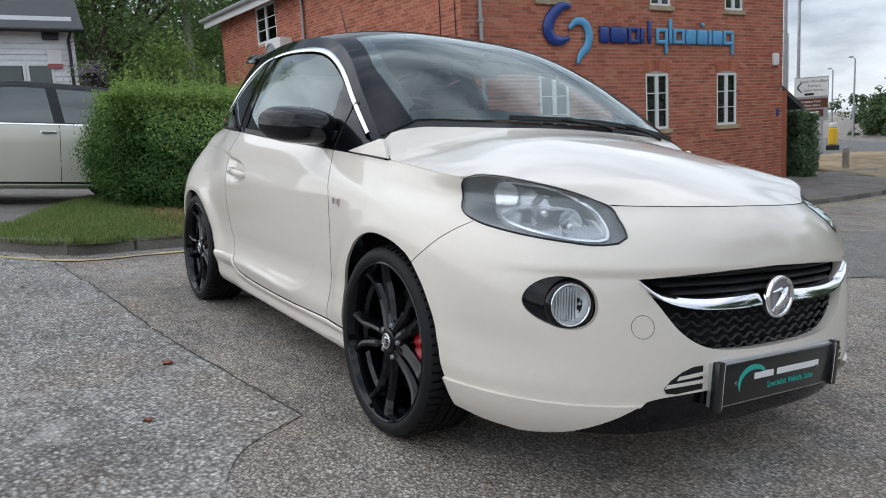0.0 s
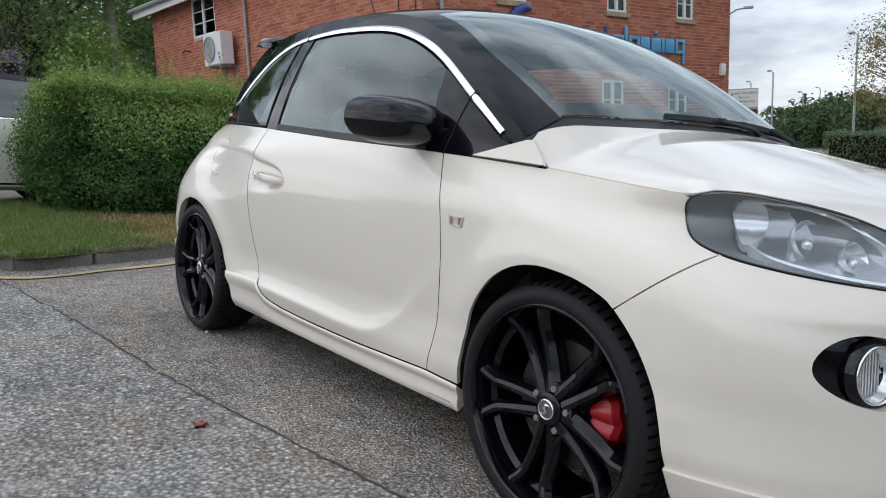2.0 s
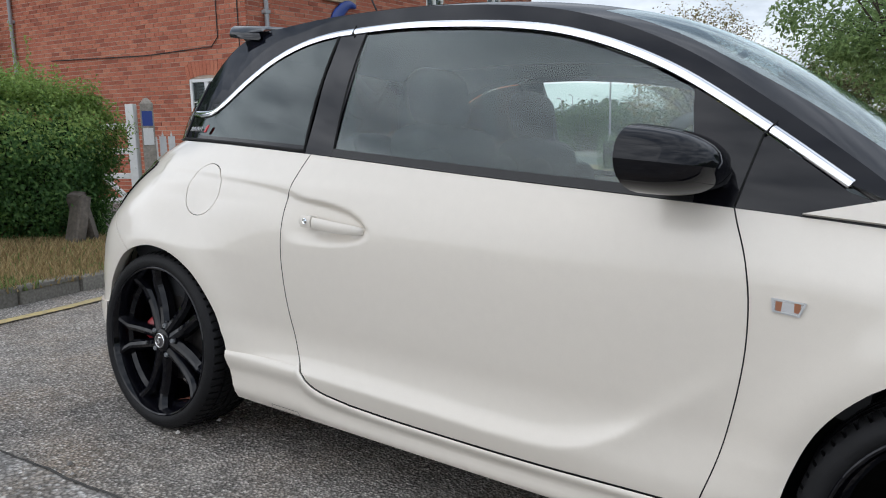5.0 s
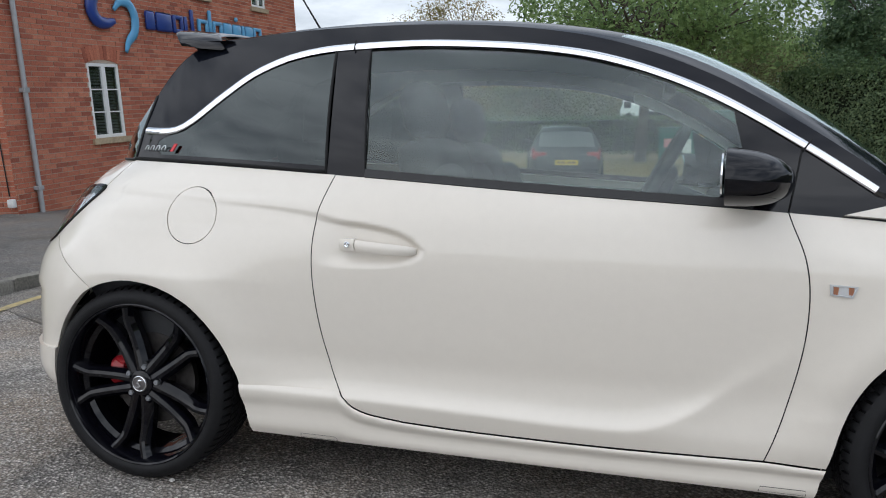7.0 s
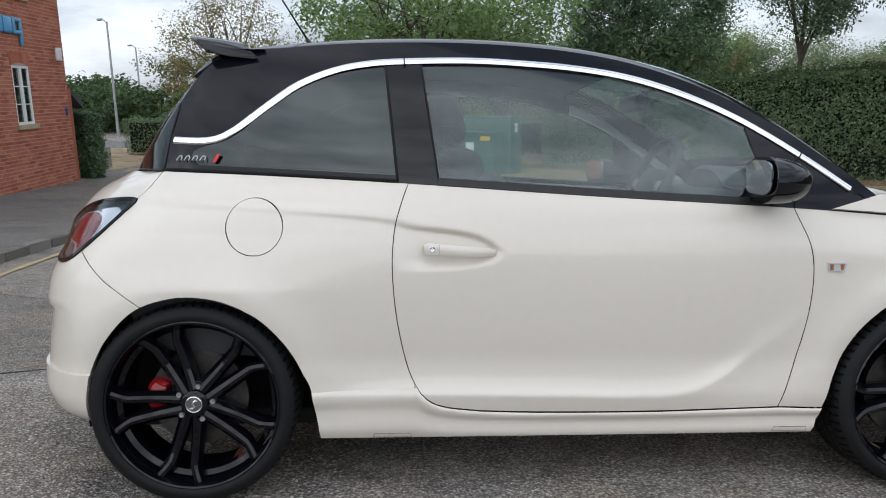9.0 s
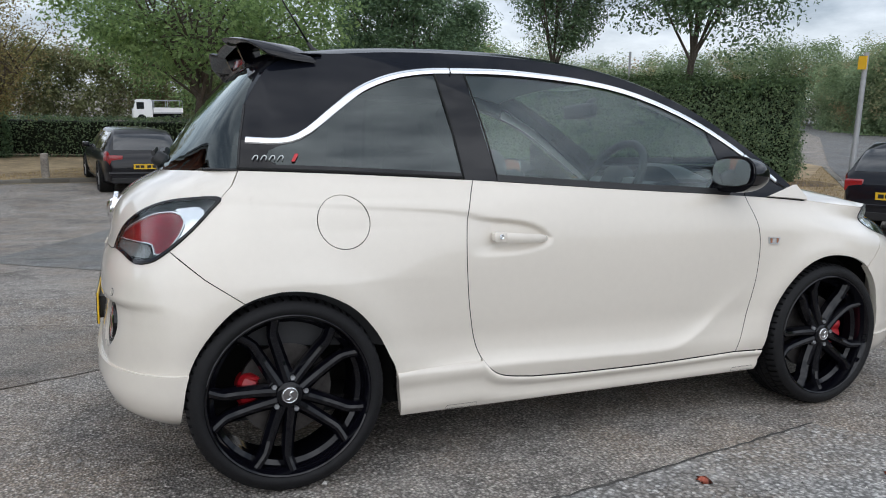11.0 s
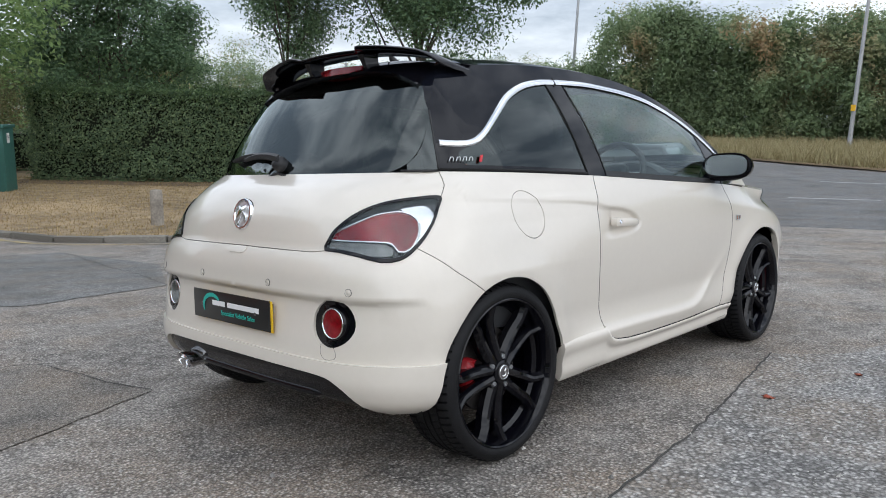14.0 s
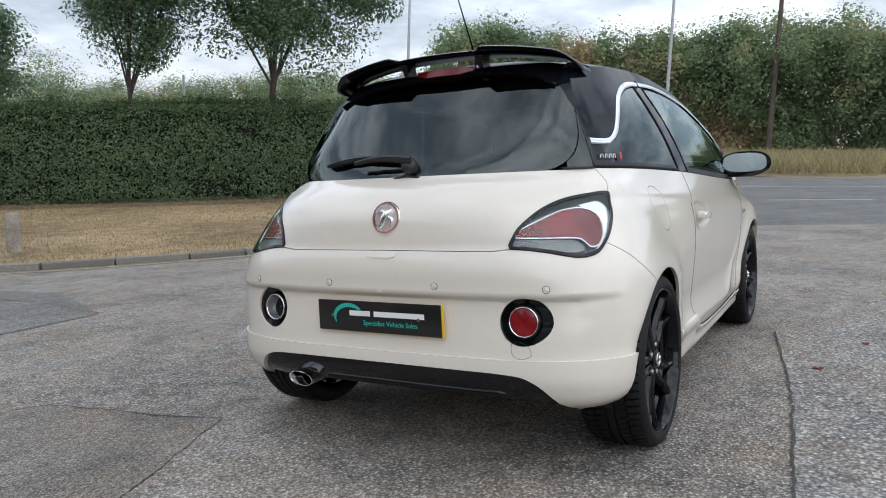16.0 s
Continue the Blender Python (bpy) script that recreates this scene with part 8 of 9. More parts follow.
def wall_body(name, m, length, z0, z1, openings, thick, label):
    """The wall behind its bricks: mortar with thickness and real openings."""
    bm = bmesh.new()
    xs = sorted({0, length, *[o[0] for o in openings], *[o[1] for o in openings]})
    zs = sorted({z0, z1, *[o[2] for o in openings], *[o[3] for o in openings]})
    for xa, xb in zip(xs, xs[1:]):
        for za, zb in zip(zs, zs[1:]):
            if any(o[0] <= xa and xb <= o[1] and o[2] <= za and zb <= o[3] for o in openings):
                continue
            box(bm, (xa, -thick, za), (xb, 0, zb))
    bmesh.ops.remove_doubles(bm, verts=bm.verts, dist=1e-4)
    ob = part(name, bm, MORTAR)
    ob.matrix_basis = m
    return tagged(ob, label, "wall", kind="structure")


def brick_face(wall, m, length, z0, z1, openings, near, arches=()):
    """Stretcher courses over a wall's face. Those in the stretch near are pieces of their own; the rest are joined."""
    r = np.random.default_rng(17)
    bw, bh, j, proud = .213, .063, .012, .006
    bm = bmesh.new()
    box(bm, (-bw / 2, 0, -bh / 2), (bw / 2, proud, bh / 2), .0)
    bm.faces.ensure_lookup_table()
    bmesh.ops.delete(bm, geom=[f for f in bm.faces if f.calc_center_median().y < proud * .2], context="FACES_ONLY")
    me = bpy.data.meshes.new("brick")
    bm.to_mesh(me)
    bm.free()
    me.materials.append(BRICK)
    verts, faces, singles = [], [], 0
    k, z = 0, z0
    while z + bh < z1:
        off = -(bw + j) / 2 if k % 2 else 0.0
        x = off
        while x < length:
            xa, xb = max(x, .0), min(x + bw, length)
            for_open = [o for o in openings if o[2] - .002 < z + bh and z < o[3] + .002]
            spans = [(xa, xb)]
            for o in for_open:
                nxt = []
                for a, b in spans:
                    if b <= o[0] or a >= o[1]:
                        nxt.append((a, b))
                    else:
                        if a < o[0]:
                            nxt.append((a, o[0]))
                        if b > o[1]:
                            nxt.append((o[1], b))
                spans = nxt
            for a, b in spans:
                if b - a < .03:
                    continue
                if near and near[0] < a < near[1] and near[2] < z < near[3] and singles < 300 and b - a > bw * .98:
                    ob = new("brick", me)
                    ob.parent = wall
                    ob.location = ((a + b) / 2, r.normal(0, .0012), z + bh / 2)
                    singles += 1
                    continue
                y = proud + r.normal(0, .0012)
                n = len(verts)
                verts += [(a, 0, z), (b, 0, z), (b, 0, z + bh), (a, 0, z + bh), (a, y, z), (b, y, z), (b, y, z + bh), (a, y, z + bh)]
                faces += [(n + 4, n + 5, n + 6, n + 7), (n, n + 1, n + 5, n + 4), (n + 1, n + 2, n + 6, n + 5), (n + 2, n + 3, n + 7, n + 6), (n + 3, n, n + 4, n + 7)]
            x += bw + j
        z += bh + j
        k += 1
    for x0, x1, zt in arches:
        nb = 11
        for i in range(nb):
            u = (i + .5) / nb
            cx = x0 - .06 + (x1 - x0 + .12) * u
            rise = .07 * (1 - (2 * u - 1) ** 2)
            tilt = (u - .5) * .55
            n = len(verts)
            w, h = (x1 - x0 + .12) / nb * .43, .115
            c, s = math.cos(tilt), math.sin(tilt)
            q = [(cx + c * a + s * b, zt + .10 + rise - s * a + c * b) for a, b in ((-w, -h), (w, -h), (w, h), (-w, h))]
            verts += [(a, 0, b) for a, b in q] + [(a, proud + .004, b) for a, b in q]
            faces += [(n + 4, n + 5, n + 6, n + 7), (n, n + 1, n + 5, n + 4), (n + 1, n + 2, n + 6, n + 5), (n + 2, n + 3, n + 7, n + 6), (n + 3, n, n + 4, n + 7)]
    tagged(mesh_ob("brickwork", verts, faces, BRICK, wall, False), kind="stuff")


def casement(name, m, x0, x1, z0, z1, label, sill=True, blind=False, arch=True):
    """A white casement with two lights and glazing bars, set back in its opening."""
    ob = thing(name, label, "window", m, kind="structure")
    back, d = -.052, .05
    w, h = x1 - x0, z1 - z0
    f = .055
    bm = bmesh.new()
    box(bm, (x0, back, z0), (x0 + f, back + d, z1), .005)
    box(bm, (x1 - f, back, z0), (x1, back + d, z1), .005)
    box(bm, (x0 + f, back, z0), (x1 - f, back + d, z0 + f), .005)
    box(bm, (x0 + f, back, z1 - f), (x1 - f, back + d, z1), .005)
    box(bm, (x0 + w / 2 - .045, back, z0 + f), (x0 + w / 2 + .045, back + d + .008, z1 - f), .005)
    part("window_frame", bm, PVC, ob, "white frame")
    for a, b in ((x0 + f, x0 + w / 2 - .045), (x0 + w / 2 + .045, x1 - f)):
        for k in (1, 2):
            bm = bmesh.new()
            zz = z0 + f + (h - 2 * f) * k / 3
            box(bm, (a, back + .010, zz - .010), (b, back + .034, zz + .010))
            part("glazing_bar", bm, PVC, ob)
        bm = bmesh.new()
        box(bm, (a, back + .016, z0 + f), (b, back + .022, z1 - f))
        part("pane", bm, PANE, ob, "clear glass pane").visible_shadow = False
    if sill:
        bm = bmesh.new()
        box(bm, (x0 - .08, -.06, z0 - .10), (x1 + .08, .06, z0), .008)
        part("window_sill", bm, STONE, ob, "sandstone sill")
    if blind:
        bm = bmesh.new()
        for q in np.arange(z0 + f, z1 - f, .05):
            box(bm, (x0 + f, back - .045, q), (x1 - f, back - .040, q + .034))
        part("blind", bm, BLIND, ob, "pale venetian blind")
    # boards behind the pane, coloured dark for the gloom of an unlit room
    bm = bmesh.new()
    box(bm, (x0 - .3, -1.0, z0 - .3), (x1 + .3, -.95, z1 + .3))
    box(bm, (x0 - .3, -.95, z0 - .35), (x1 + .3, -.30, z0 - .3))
    part("room", bm, ROOM_DARK, ob, "dark boards behind the glass, room gloom as colour")
    return ob


M_SIGN = frame_of((-8.13, 15.5), (0, -1), -1)       # x runs from the far corner towards the near one
SIGN_LEN = 15.5 - 5.9
def sx(y):
    return 15.5 - y
low_w = [(sx(8.42), sx(7.66)), (sx(11.33), sx(10.61)), (sx(13.70), sx(12.97))]
up_w = [(sx(8.40), sx(7.68)), (sx(11.42), sx(10.78)), (sx(13.90), sx(13.25))]
ops = [(a, b, .80, 2.0) for a, b in low_w] + [(a, b, 3.42, 4.42) for a, b in up_w]
wall_s = wall_body("wall_east", M_SIGN, SIGN_LEN, -1.4, EAVE, ops, .28, "red brick office wall with a company sign")
brick_face(wall_s, M_SIGN, SIGN_LEN, -1.38, EAVE, ops, (sx(8.6), sx(6.0), .3, 1.75), [(a, b, 2.0) for a, b in low_w] + [(a, b, 4.42) for a, b in up_w])
for k, (a, b) in enumerate(low_w):
    casement("window_1", M_SIGN, a, b, .80, 2.0, "white two-light window under a brick arch", blind=True)
for a, b in up_w:
    casement("window_2", M_SIGN, a, b, 3.42, 4.42, "white upper window with a stone sill", blind=True)

wing_dir = Vector((-8.13 + 19.9, 5.9 - 5.08, 0)).normalized()
M_WING = frame_of((-19.9, 5.08), wing_dir)
WING_LEN = math.hypot(-8.13 + 19.9, 5.9 - 5.08)
def wx(x):
    return (x + 19.9) / wing_dir.x
ops = [(wx(-9.50), wx(-8.70), .90, 1.97), (wx(-17.25), wx(-15.95), 3.68, 4.66)]
wall_w = wall_body("wall_south", M_WING, WING_LEN, -.9, EAVE, ops, .28, "red brick side wall of the office")
brick_face(wall_w, M_WING, WING_LEN, -.88, EAVE, ops, None, [(wx(-9.50), wx(-8.70), 1.97)])
casement("window_3", M_WING, *ops[0], "white window with blinds beside the gate", blind=True)
casement("window_4", M_WING, *ops[1], "white upstairs window on the side wall", sill=False)
bm = bmesh.new()
box(bm, (wx(-9.52), 0, -.3), (wx(-8.56), .03, .80), .004)
ob = part("rendered_panel", bm, RENDER_GREY)
ob.matrix_basis = M_WING
tagged(ob, "grey rendered panel below the window", "wall panel", kind="structure")
# remaining walls and roof close the office
bm = bmesh.new()
box(bm, (-19.9, 15.2, -1.4), (-8.45, 15.5, EAVE))
box(bm, (-20.1, 5.2, -1.4), (-19.85, 15.5, EAVE))
tagged(part("wall_back", bm, MORTAR), "plain back walls of the brick office", "wall", kind="structure")
roof_ob = thing("roof", "slate roof with white fascia and gutter", "roof", kind="structure")
bm = bmesh.new()
v = [bm.verts.new(q) for q in ((-7.75, 5.45, EAVE), (-20.4, 4.6, EAVE), (-20.4, 15.9, EAVE), (-7.75, 15.9, EAVE), (-11.5, 10.4, 7.2), (-17.5, 10.2, 7.2))]
for f in ((0, 1, 5, 4), (1, 2, 5), (2, 3, 4, 5), (3, 0, 4), (3, 2, 1, 0)):
    bm.faces.new([v[i] for i in f])
part("slates", bm, SLATE, roof_ob, "dark slates")
bm = bmesh.new()
for a, b in (((-7.75, 5.45), (-20.4, 4.6)), ((-7.75, 15.9), (-7.75, 5.45)), ((-20.4, 4.6), (-20.4, 15.9))):
    tube(bm, [(*a, EAVE - .02), (*b, EAVE - .02)], .06, 8)
part("gutter", bm, PIPE_GREY, roof_ob, "grey gutter")
bm = bmesh.new()
d = Vector((-20.3 + 7.9, 4.75 - 5.6, 0)).normalized()
box(bm, (0, -.02, -.24), (12.5, .02, -.05), m=Matrix.Translation((-7.85, 5.55, EAVE)) @ Matrix((d, Vector((-d.y, d.x, 0)), Vector((0, 0, 1)))).transposed().to_4x4())
box(bm, (-7.87, 5.55, EAVE - .24), (-7.83, 15.8, EAVE - .05))
part("fascia", bm, PVC, roof_ob, "white fascia board")


def downpipe(x, y, m, z0, z1, shoe=True):
    ob = thing("downpipe", "grey plastic downpipe on the brick wall", "downpipe", m)
    bm = bmesh.new()
    tube(bm, [(x, .06, z1), (x, .06, z0 + .12)] + ([(x - .02, .10, z0 + .05), (x - .06, .22, z0)] if shoe else []), .036, 12)
    part("pipe", bm, PIPE_GREY, ob, angle=50)
    for z in np.arange(z0 + .5, z1, 1.4):
        bm = bmesh.new()
        box(bm, (x - .055, 0, z - .03), (x + .055, .10, z + .03), .006)
        part("bracket", bm, PIPE_GREY, ob)
    return ob


downpipe(sx(6.28), 0, M_SIGN, -.33, EAVE)
downpipe(wx(-14.3), 0, M_WING, .0, EAVE)
# sign: a looped mark and a row of raised rounded shapes
sign = thing("company_sign", "raised navy and sky-blue company sign on brick", "sign", M_SIGN)
def swirl(pts, rad, mat, name):
    bm = bmesh.new()
    tube(bm, [(sx(y), .05, z) for y, z in spline(pts, .04)], [q for q in rad(len(spline(pts, .04)))], 10)
    for v in bm.verts:
        v.co.y = .02 + (v.co.y - .05) * .4 + .03
    part(name, bm, mat, sign, smooth=True)
swirl([(8.48, 3.30), (8.25, 3.30), (7.98, 3.10), (7.88, 2.86), (7.98, 2.68), (8.20, 2.64), (8.42, 2.70)], lambda n: [.03 + .10 * math.sin(math.pi * (i + .6) / (n + .4)) ** .8 for i in range(n)], SIGN_NAVY, "dark_swirl")
swirl([(8.42, 2.88), (8.60, 3.02), (8.83, 3.0), (8.95, 2.80), (8.90, 2.55), (8.72, 2.38), (8.62, 2.20)], lambda n: [.03 + .07 * math.sin(math.pi * (i + .6) / (n + .4)) ** .8 for i in range(n)], SIGN_BLUE, "light_swirl")
def pill(y0, y1, z0, z1, mat):
    bm = bmesh.new()
    box(bm, (sx(y1), .02, z0), (sx(y0), .08, z1), min(.045, (y1 - y0) * .3, (z1 - z0) * .3), seg=3)
    part("sign_shape", bm, mat, sign, angle=50)
yy = 9.25
for w, zlo, zhi, mat, kind in ((.28, 2.62, 2.95, SIGN_NAVY, 1), (.52, 2.62, 2.95, SIGN_NAVY, 3), (.36, 2.62, 2.95, SIGN_NAVY, 0), (.20, 2.62, 2.95, SIGN_NAVY, 2), (.22, 2.62, 3.10, SIGN_NAVY, 2), (.40, 2.40, 2.95, SIGN_BLUE, 0), (.10, 2.62, 3.15, SIGN_BLUE, 2), (.40, 2.62, 2.95, SIGN_BLUE, 0), (.38, 2.62, 2.95, SIGN_BLUE, 4), (.38, 2.62, 2.95, SIGN_BLUE, 4), (.10, 2.62, 2.95, SIGN_BLUE, 2), (.38, 2.62, 2.95, SIGN_BLUE, 4), (.40, 2.40, 2.95, SIGN_BLUE, 0)):
    t, w = .080, w * .89
    if kind == 0:
        pill(yy, yy + t, 2.62, zhi, mat)
        pill(yy + w - t, yy + w, zlo, zhi, mat)
        pill(yy + .03, yy + w - .03, zhi - t, zhi, mat)
        pill(yy + .03, yy + w - .03, 2.62, 2.62 + t, mat)
    else:
        pill(yy, yy + (t + .01 if kind == 2 else w), zlo, zhi, mat)
    yy += w + .049
bm = bmesh.new()
lathe(bm, [(.0005, .06), (.04, .06), (.05, .04), (.05, .02)], 14, "y")
ob = part("sign_shape", bm, SIGN_BLUE, sign, smooth=True)
ob.location = (sx(12.44), 0, 3.06)
# alarm box, small plate, wall lamp, air conditioner, cables
def wall_box(name, m, x, z, w, h, d, mat, label, category):
    bm = bmesh.new()
    box(bm, (x - w / 2, 0.004, z - h / 2), (x + w / 2, d, z + h / 2), min(w, h) * .15, seg=2)
    ob = part(name, bm, mat, angle=40)
    ob.matrix_basis = m
    return tagged(ob, label, category)
wall_box("alarm_box", M_SIGN, sx(15.15), 2.31, .22, .30, .09, PVC, "white alarm box high on the brick wall", "alarm box")
wall_box("wall_plate", M_SIGN, sx(15.30), 1.02, .10, .18, .03, SIGN_NAVY, "small blue plate on the brick wall", "plate")
wall_box("vent_box", M_WING, wx(-8.18), .0, .10, .12, .08, PVC, "small pale pipe box low on the wall", "vent")
ac = thing("air_conditioner", "white outdoor air conditioner on wall brackets", "air conditioner", M_WING)
bm = bmesh.new()
box(bm, (wx(-15.75), .12, 2.82), (wx(-14.85), .46, 3.58), .02)
part("casing", bm, PVC, ac)
bm = bmesh.new()
lathe(bm, [(.30, 0), (.30, .03), (.27, .035), (.26, .01), (.08, .012), (.07, .03), (.0005, .03)], 28, "y")
ob = part("fan_guard", bm, PIPE_GREY, ac, "round grey fan guard", angle=30)
ob.location = (wx(-15.42), .46, 3.20)
for x in (-15.6, -15.0):
    bm = bmesh.new()
    box(bm, (wx(x) - .02, 0, 2.76), (wx(x) + .02, .46, 2.82))
    box(bm, (wx(x) - .02, 0, 2.50), (wx(x) + .02, .03, 2.82))
    part("bracket", bm, PIPE_GREY, ac)
for run in ([(wx(-13.2), .02, 2.49), (wx(-10.5), .02, 2.42), (wx(-8.9), .02, 2.46), (wx(-8.75), .02, 2.6), (wx(-8.74), .02, EAVE)], [(wx(-8.30), .02, EAVE), (wx(-8.28), .02, 1.9), (wx(-8.22), .02, .1)]):
    bm = bmesh.new()
    tube(bm, run, .009, 6)
    ob = part("wall_cable", bm, TRIM_BLACK)
    ob.matrix_basis = M_WING
    tagged(ob, "black cable clipped to the brick wall", "cable")
bm = bmesh.new()
tube(bm, [(wx(-17.5), 0, 3.38), (wx(-17.5), .16, 3.40), (wx(-17.5), .24, 3.34)], .018, 8)
ob = part("wall_lamp", bm, TRIM_BLACK)
ob.matrix_basis = M_WING
tagged(ob, "black lamp on the side wall", "wall lamp")
# lean-to porch roof past the corner
porch = thing("porch_roof", "dark slate lean-to porch at the office corner", "porch")
bm = bmesh.new()
v = [bm.verts.new(q) for q in ((-8.2, 15.5, 1.75), (-8.2, 16.5, 1.20), (-9.8, 16.5, 1.20), (-9.8, 15.5, 1.75), (-8.2, 15.5, 1.62), (-8.2, 16.5, 1.07), (-9.8, 16.5, 1.07), (-9.8, 15.5, 1.62))]
for f in ((0, 1, 2, 3), (4, 7, 6, 5), (0, 4, 5, 1), (1, 5, 6, 2), (2, 6, 7, 3), (3, 7, 4, 0)):
    bm.faces.new([v[i] for i in f])
part("slates", bm, SLATE, porch)
bm = bmesh.new()
box(bm, (-8.60, 15.5, -1.2), (-8.18, 15.80, 1.55), .004)
part("pier", bm, BRICK, porch, "red brick pier")

# ---------------------------------------------------------------- gate, fence and leaning timbers
gate = thing("garden_gate", "white painted timber gate, standing open", "gate", Matrix.Translation((-8.22, 3.84, float(fall(-8.22, 3.84)) + .09)) @ Matrix.Rotation(radians(205), 4, "Z"))
def slab(name, parent, lo, hi, mat=WHITE_WOOD, m=None, label="", bev=.006):
    bm = bmesh.new()
    box(bm, lo, hi, bev, m)
    return part(name, bm, mat, parent, label)
slab("gate_post", gate, (-.06, -.05, -.1), (.06, .05, 1.48))
slab("stile", gate, (1.0, -.03, .06), (1.08, .03, 1.30))
for z in (.12, .46, .80, 1.14):
    slab("rail", gate, (.05, -.02, z), (1.02, .02, z + .08))
slab("brace", gate, (0, -.022, -.035), (1.22, .014, .035), m=Matrix.Translation((.08, 0, .12)) @ Matrix.Rotation(-.72, 4, "Y"))
fence = thing("picket_fence", "short white picket fence by the gate", "fence", Matrix.Translation((-8.30, 4.16, float(fall(-8.3, 4.2)) + .09)) @ Matrix.Rotation(radians(86), 4, "Z"))
for k in range(3):
    bm = bmesh.new()
    box(bm, (k * .14, -.012, .05), (k * .14 + .10, .012, 1.06), .004)
    bmesh.ops.create_cone(bm, segments=4, radius1=.068, radius2=.001, depth=.08, cap_ends=True, matrix=Matrix.Translation((k * .14 + .05, 0, 1.10)) @ Matrix.Rotation(math.pi / 4, 4, "Z") @ Matrix.Diagonal((1, .25, 1, 1)))
    part("picket", bm, WHITE_WOOD, fence)
for z in (.25, .7):
    slab("rail", fence, (0, .012, z), (.38, .05, z + .07))
post = thing("notice_post", "grey timber post with paper notices", "post", Matrix.Translation((-8.10, 4.00, float(fall(-8.1, 4.0)) + .09)) @ Matrix.Rotation(radians(-35), 4, "Z"))
bm = bmesh.new()
loft(bm, [[(-.085, -.085, z), (.085, -.085, z), (.085, .085, z), (-.085, .085, z)] for z in (-.1, 1.50)] + [[(-.02, -.02, 1.58), (.02, -.02, 1.58), (.02, .02, 1.58), (-.02, .02, 1.58)]])
part("post", bm, WOOD_GREY, post)
slab("notice", post, (.084, -.065, 1.20), (.091, .065, 1.40), SIGN_NAVY, label="blue notice", bev=0)
slab("notice", post, (.084, -.065, .94), (.091, .065, 1.17), PAPER, label="white notice", bev=0)
for (x, y, lean, turn, h) in ((-5.47, 1.50, .30, .4, .50), (-5.36, 1.27, -.30, .2, .46)):
    bm = bmesh.new()
    box(bm, (-.07, -.05, -.12), (.07, .05, h), .02, seg=2)
    r = np.random.default_rng(int(h * 100))
    for q in bm.verts:
        q.co += Vector(r.normal(0, .008, 3))
    ob = part("leaning_timber", bm, WOOD_DARK, angle=50)
    ob.matrix_basis = Matrix.Translation(on_ground(x, y, .07)) @ Matrix.Rotation(turn, 4, "Z") @ Matrix.Rotation(lean, 4, "X")
    tagged(ob, "dark weathered timber stump leaning under the hedge", "timber", "leaning timbers")

# ---------------------------------------------------------------- white cottage
cot = thing("cottage", "white weatherboarded cottage with a slate roof", "house", Matrix.Translation((-20.7, 0, .3)))
bm = bmesh.new()
box(bm, (-5, -9, -.8), (0, 1.05, 4.35))
part("wall", bm, WHITE_BOARD, cot)
for k in range(29):
    z = .2 + k * .15
    verts = [(.002, -9, z), (.002, 1.05, z), (.035, 1.05, z), (.035, -9, z), (.012, 1.05, z + .145), (.012, -9, z + .145), (.0, 1.05, z + .145), (.0, -9, z + .145)]
    mesh_ob("weatherboard", verts, [(3, 2, 4, 5), (0, 1, 2, 3), (1, 6, 4, 2)], WHITE_BOARD, cot, False)
bm = bmesh.new()
for q in (((.35, -9.2, 4.15), (.35, 1.3, 4.15), (-2.5, 1.3, 6.6), (-2.5, -9.2, 6.6)), ((-2.5, -9.2, 6.6), (-2.5, 1.3, 6.6), (-5.3, 1.3, 4.15), (-5.3, -9.2, 4.15)), ((.35, 1.3, 4.15), (.35, 1.3, 4.05), (-2.5, 1.3, 6.5), (-2.5, 1.3, 6.6))):
    bm.faces.new([bm.verts.new(p) for p in q])
part("roof", bm, SLATE, cot, "dark slate roof")
bm = bmesh.new()
tube(bm, [(.40, -9, 4.12), (.40, 1.3, 4.12)], .06, 8)
tube(bm, [(.38, .95, 4.1), (.12, .90, 3.9), (.10, .90, .2)], .045, 8)
part("gutter", bm, TRIM_BLACK, cot, "black gutter and pipe")
win = node("window", cot)
for a, b in ((-1.2, -.27), (-.25, .44), (-2.4, -1.3)):
    bm = bmesh.new()
    box(bm, (.02, a, 2.62), (.06, b, 3.26), .01)
    part("window_frame", bm, PVC, win)
    bm = bmesh.new()
    box(bm, (.055, a + .07, 2.69), (.068, b - .07, 3.19))
    part("pane", bm, GLASS_DARK, win, "dark pane")
slab("floodlight", cot, (.03, .25, 3.9), (.2, .65, 4.1), TRIM_BLACK, label="black floodlight")
slab("alarm", cot, (.03, .30, 3.2), (.10, .68, 3.62), PAPER, label="white alarm box with red band")
slab("alarm_band", cot, (.03, .30, 3.12), (.105, .68, 3.24), RED_LAMP, label="red band")
basket = thing("flower_basket", "hanging basket of purple flowers by the cottage", "flower basket", Matrix.Translation((-18.9, 1.15, 3.15)))
r = np.random.default_rng(9)
p = r.normal(0, 1, (1500, 3)) * (.20, .22, .15)
leaf_mesh("blossom", p[:900], p[:900] + (0, 0, .3), np.full(900, .06), PETAL, 2, basket, kind="stuff")
leaf_mesh("foliage", p[900:], p[900:], np.full(600, .08), LEAF_TREE, 3, basket, kind="stuff")
bm = bmesh.new()
lathe(bm, [(.0005, -.36), (.2, -.28), (.30, -.10), (.30, -.06)], 16, "z")
tube(bm, [(0, 0, -.1), (0, 0, .9), (-1.7, -.3, .95)], .012, 6)
part("basket", bm, TRIM_BLACK, basket, smooth=True)


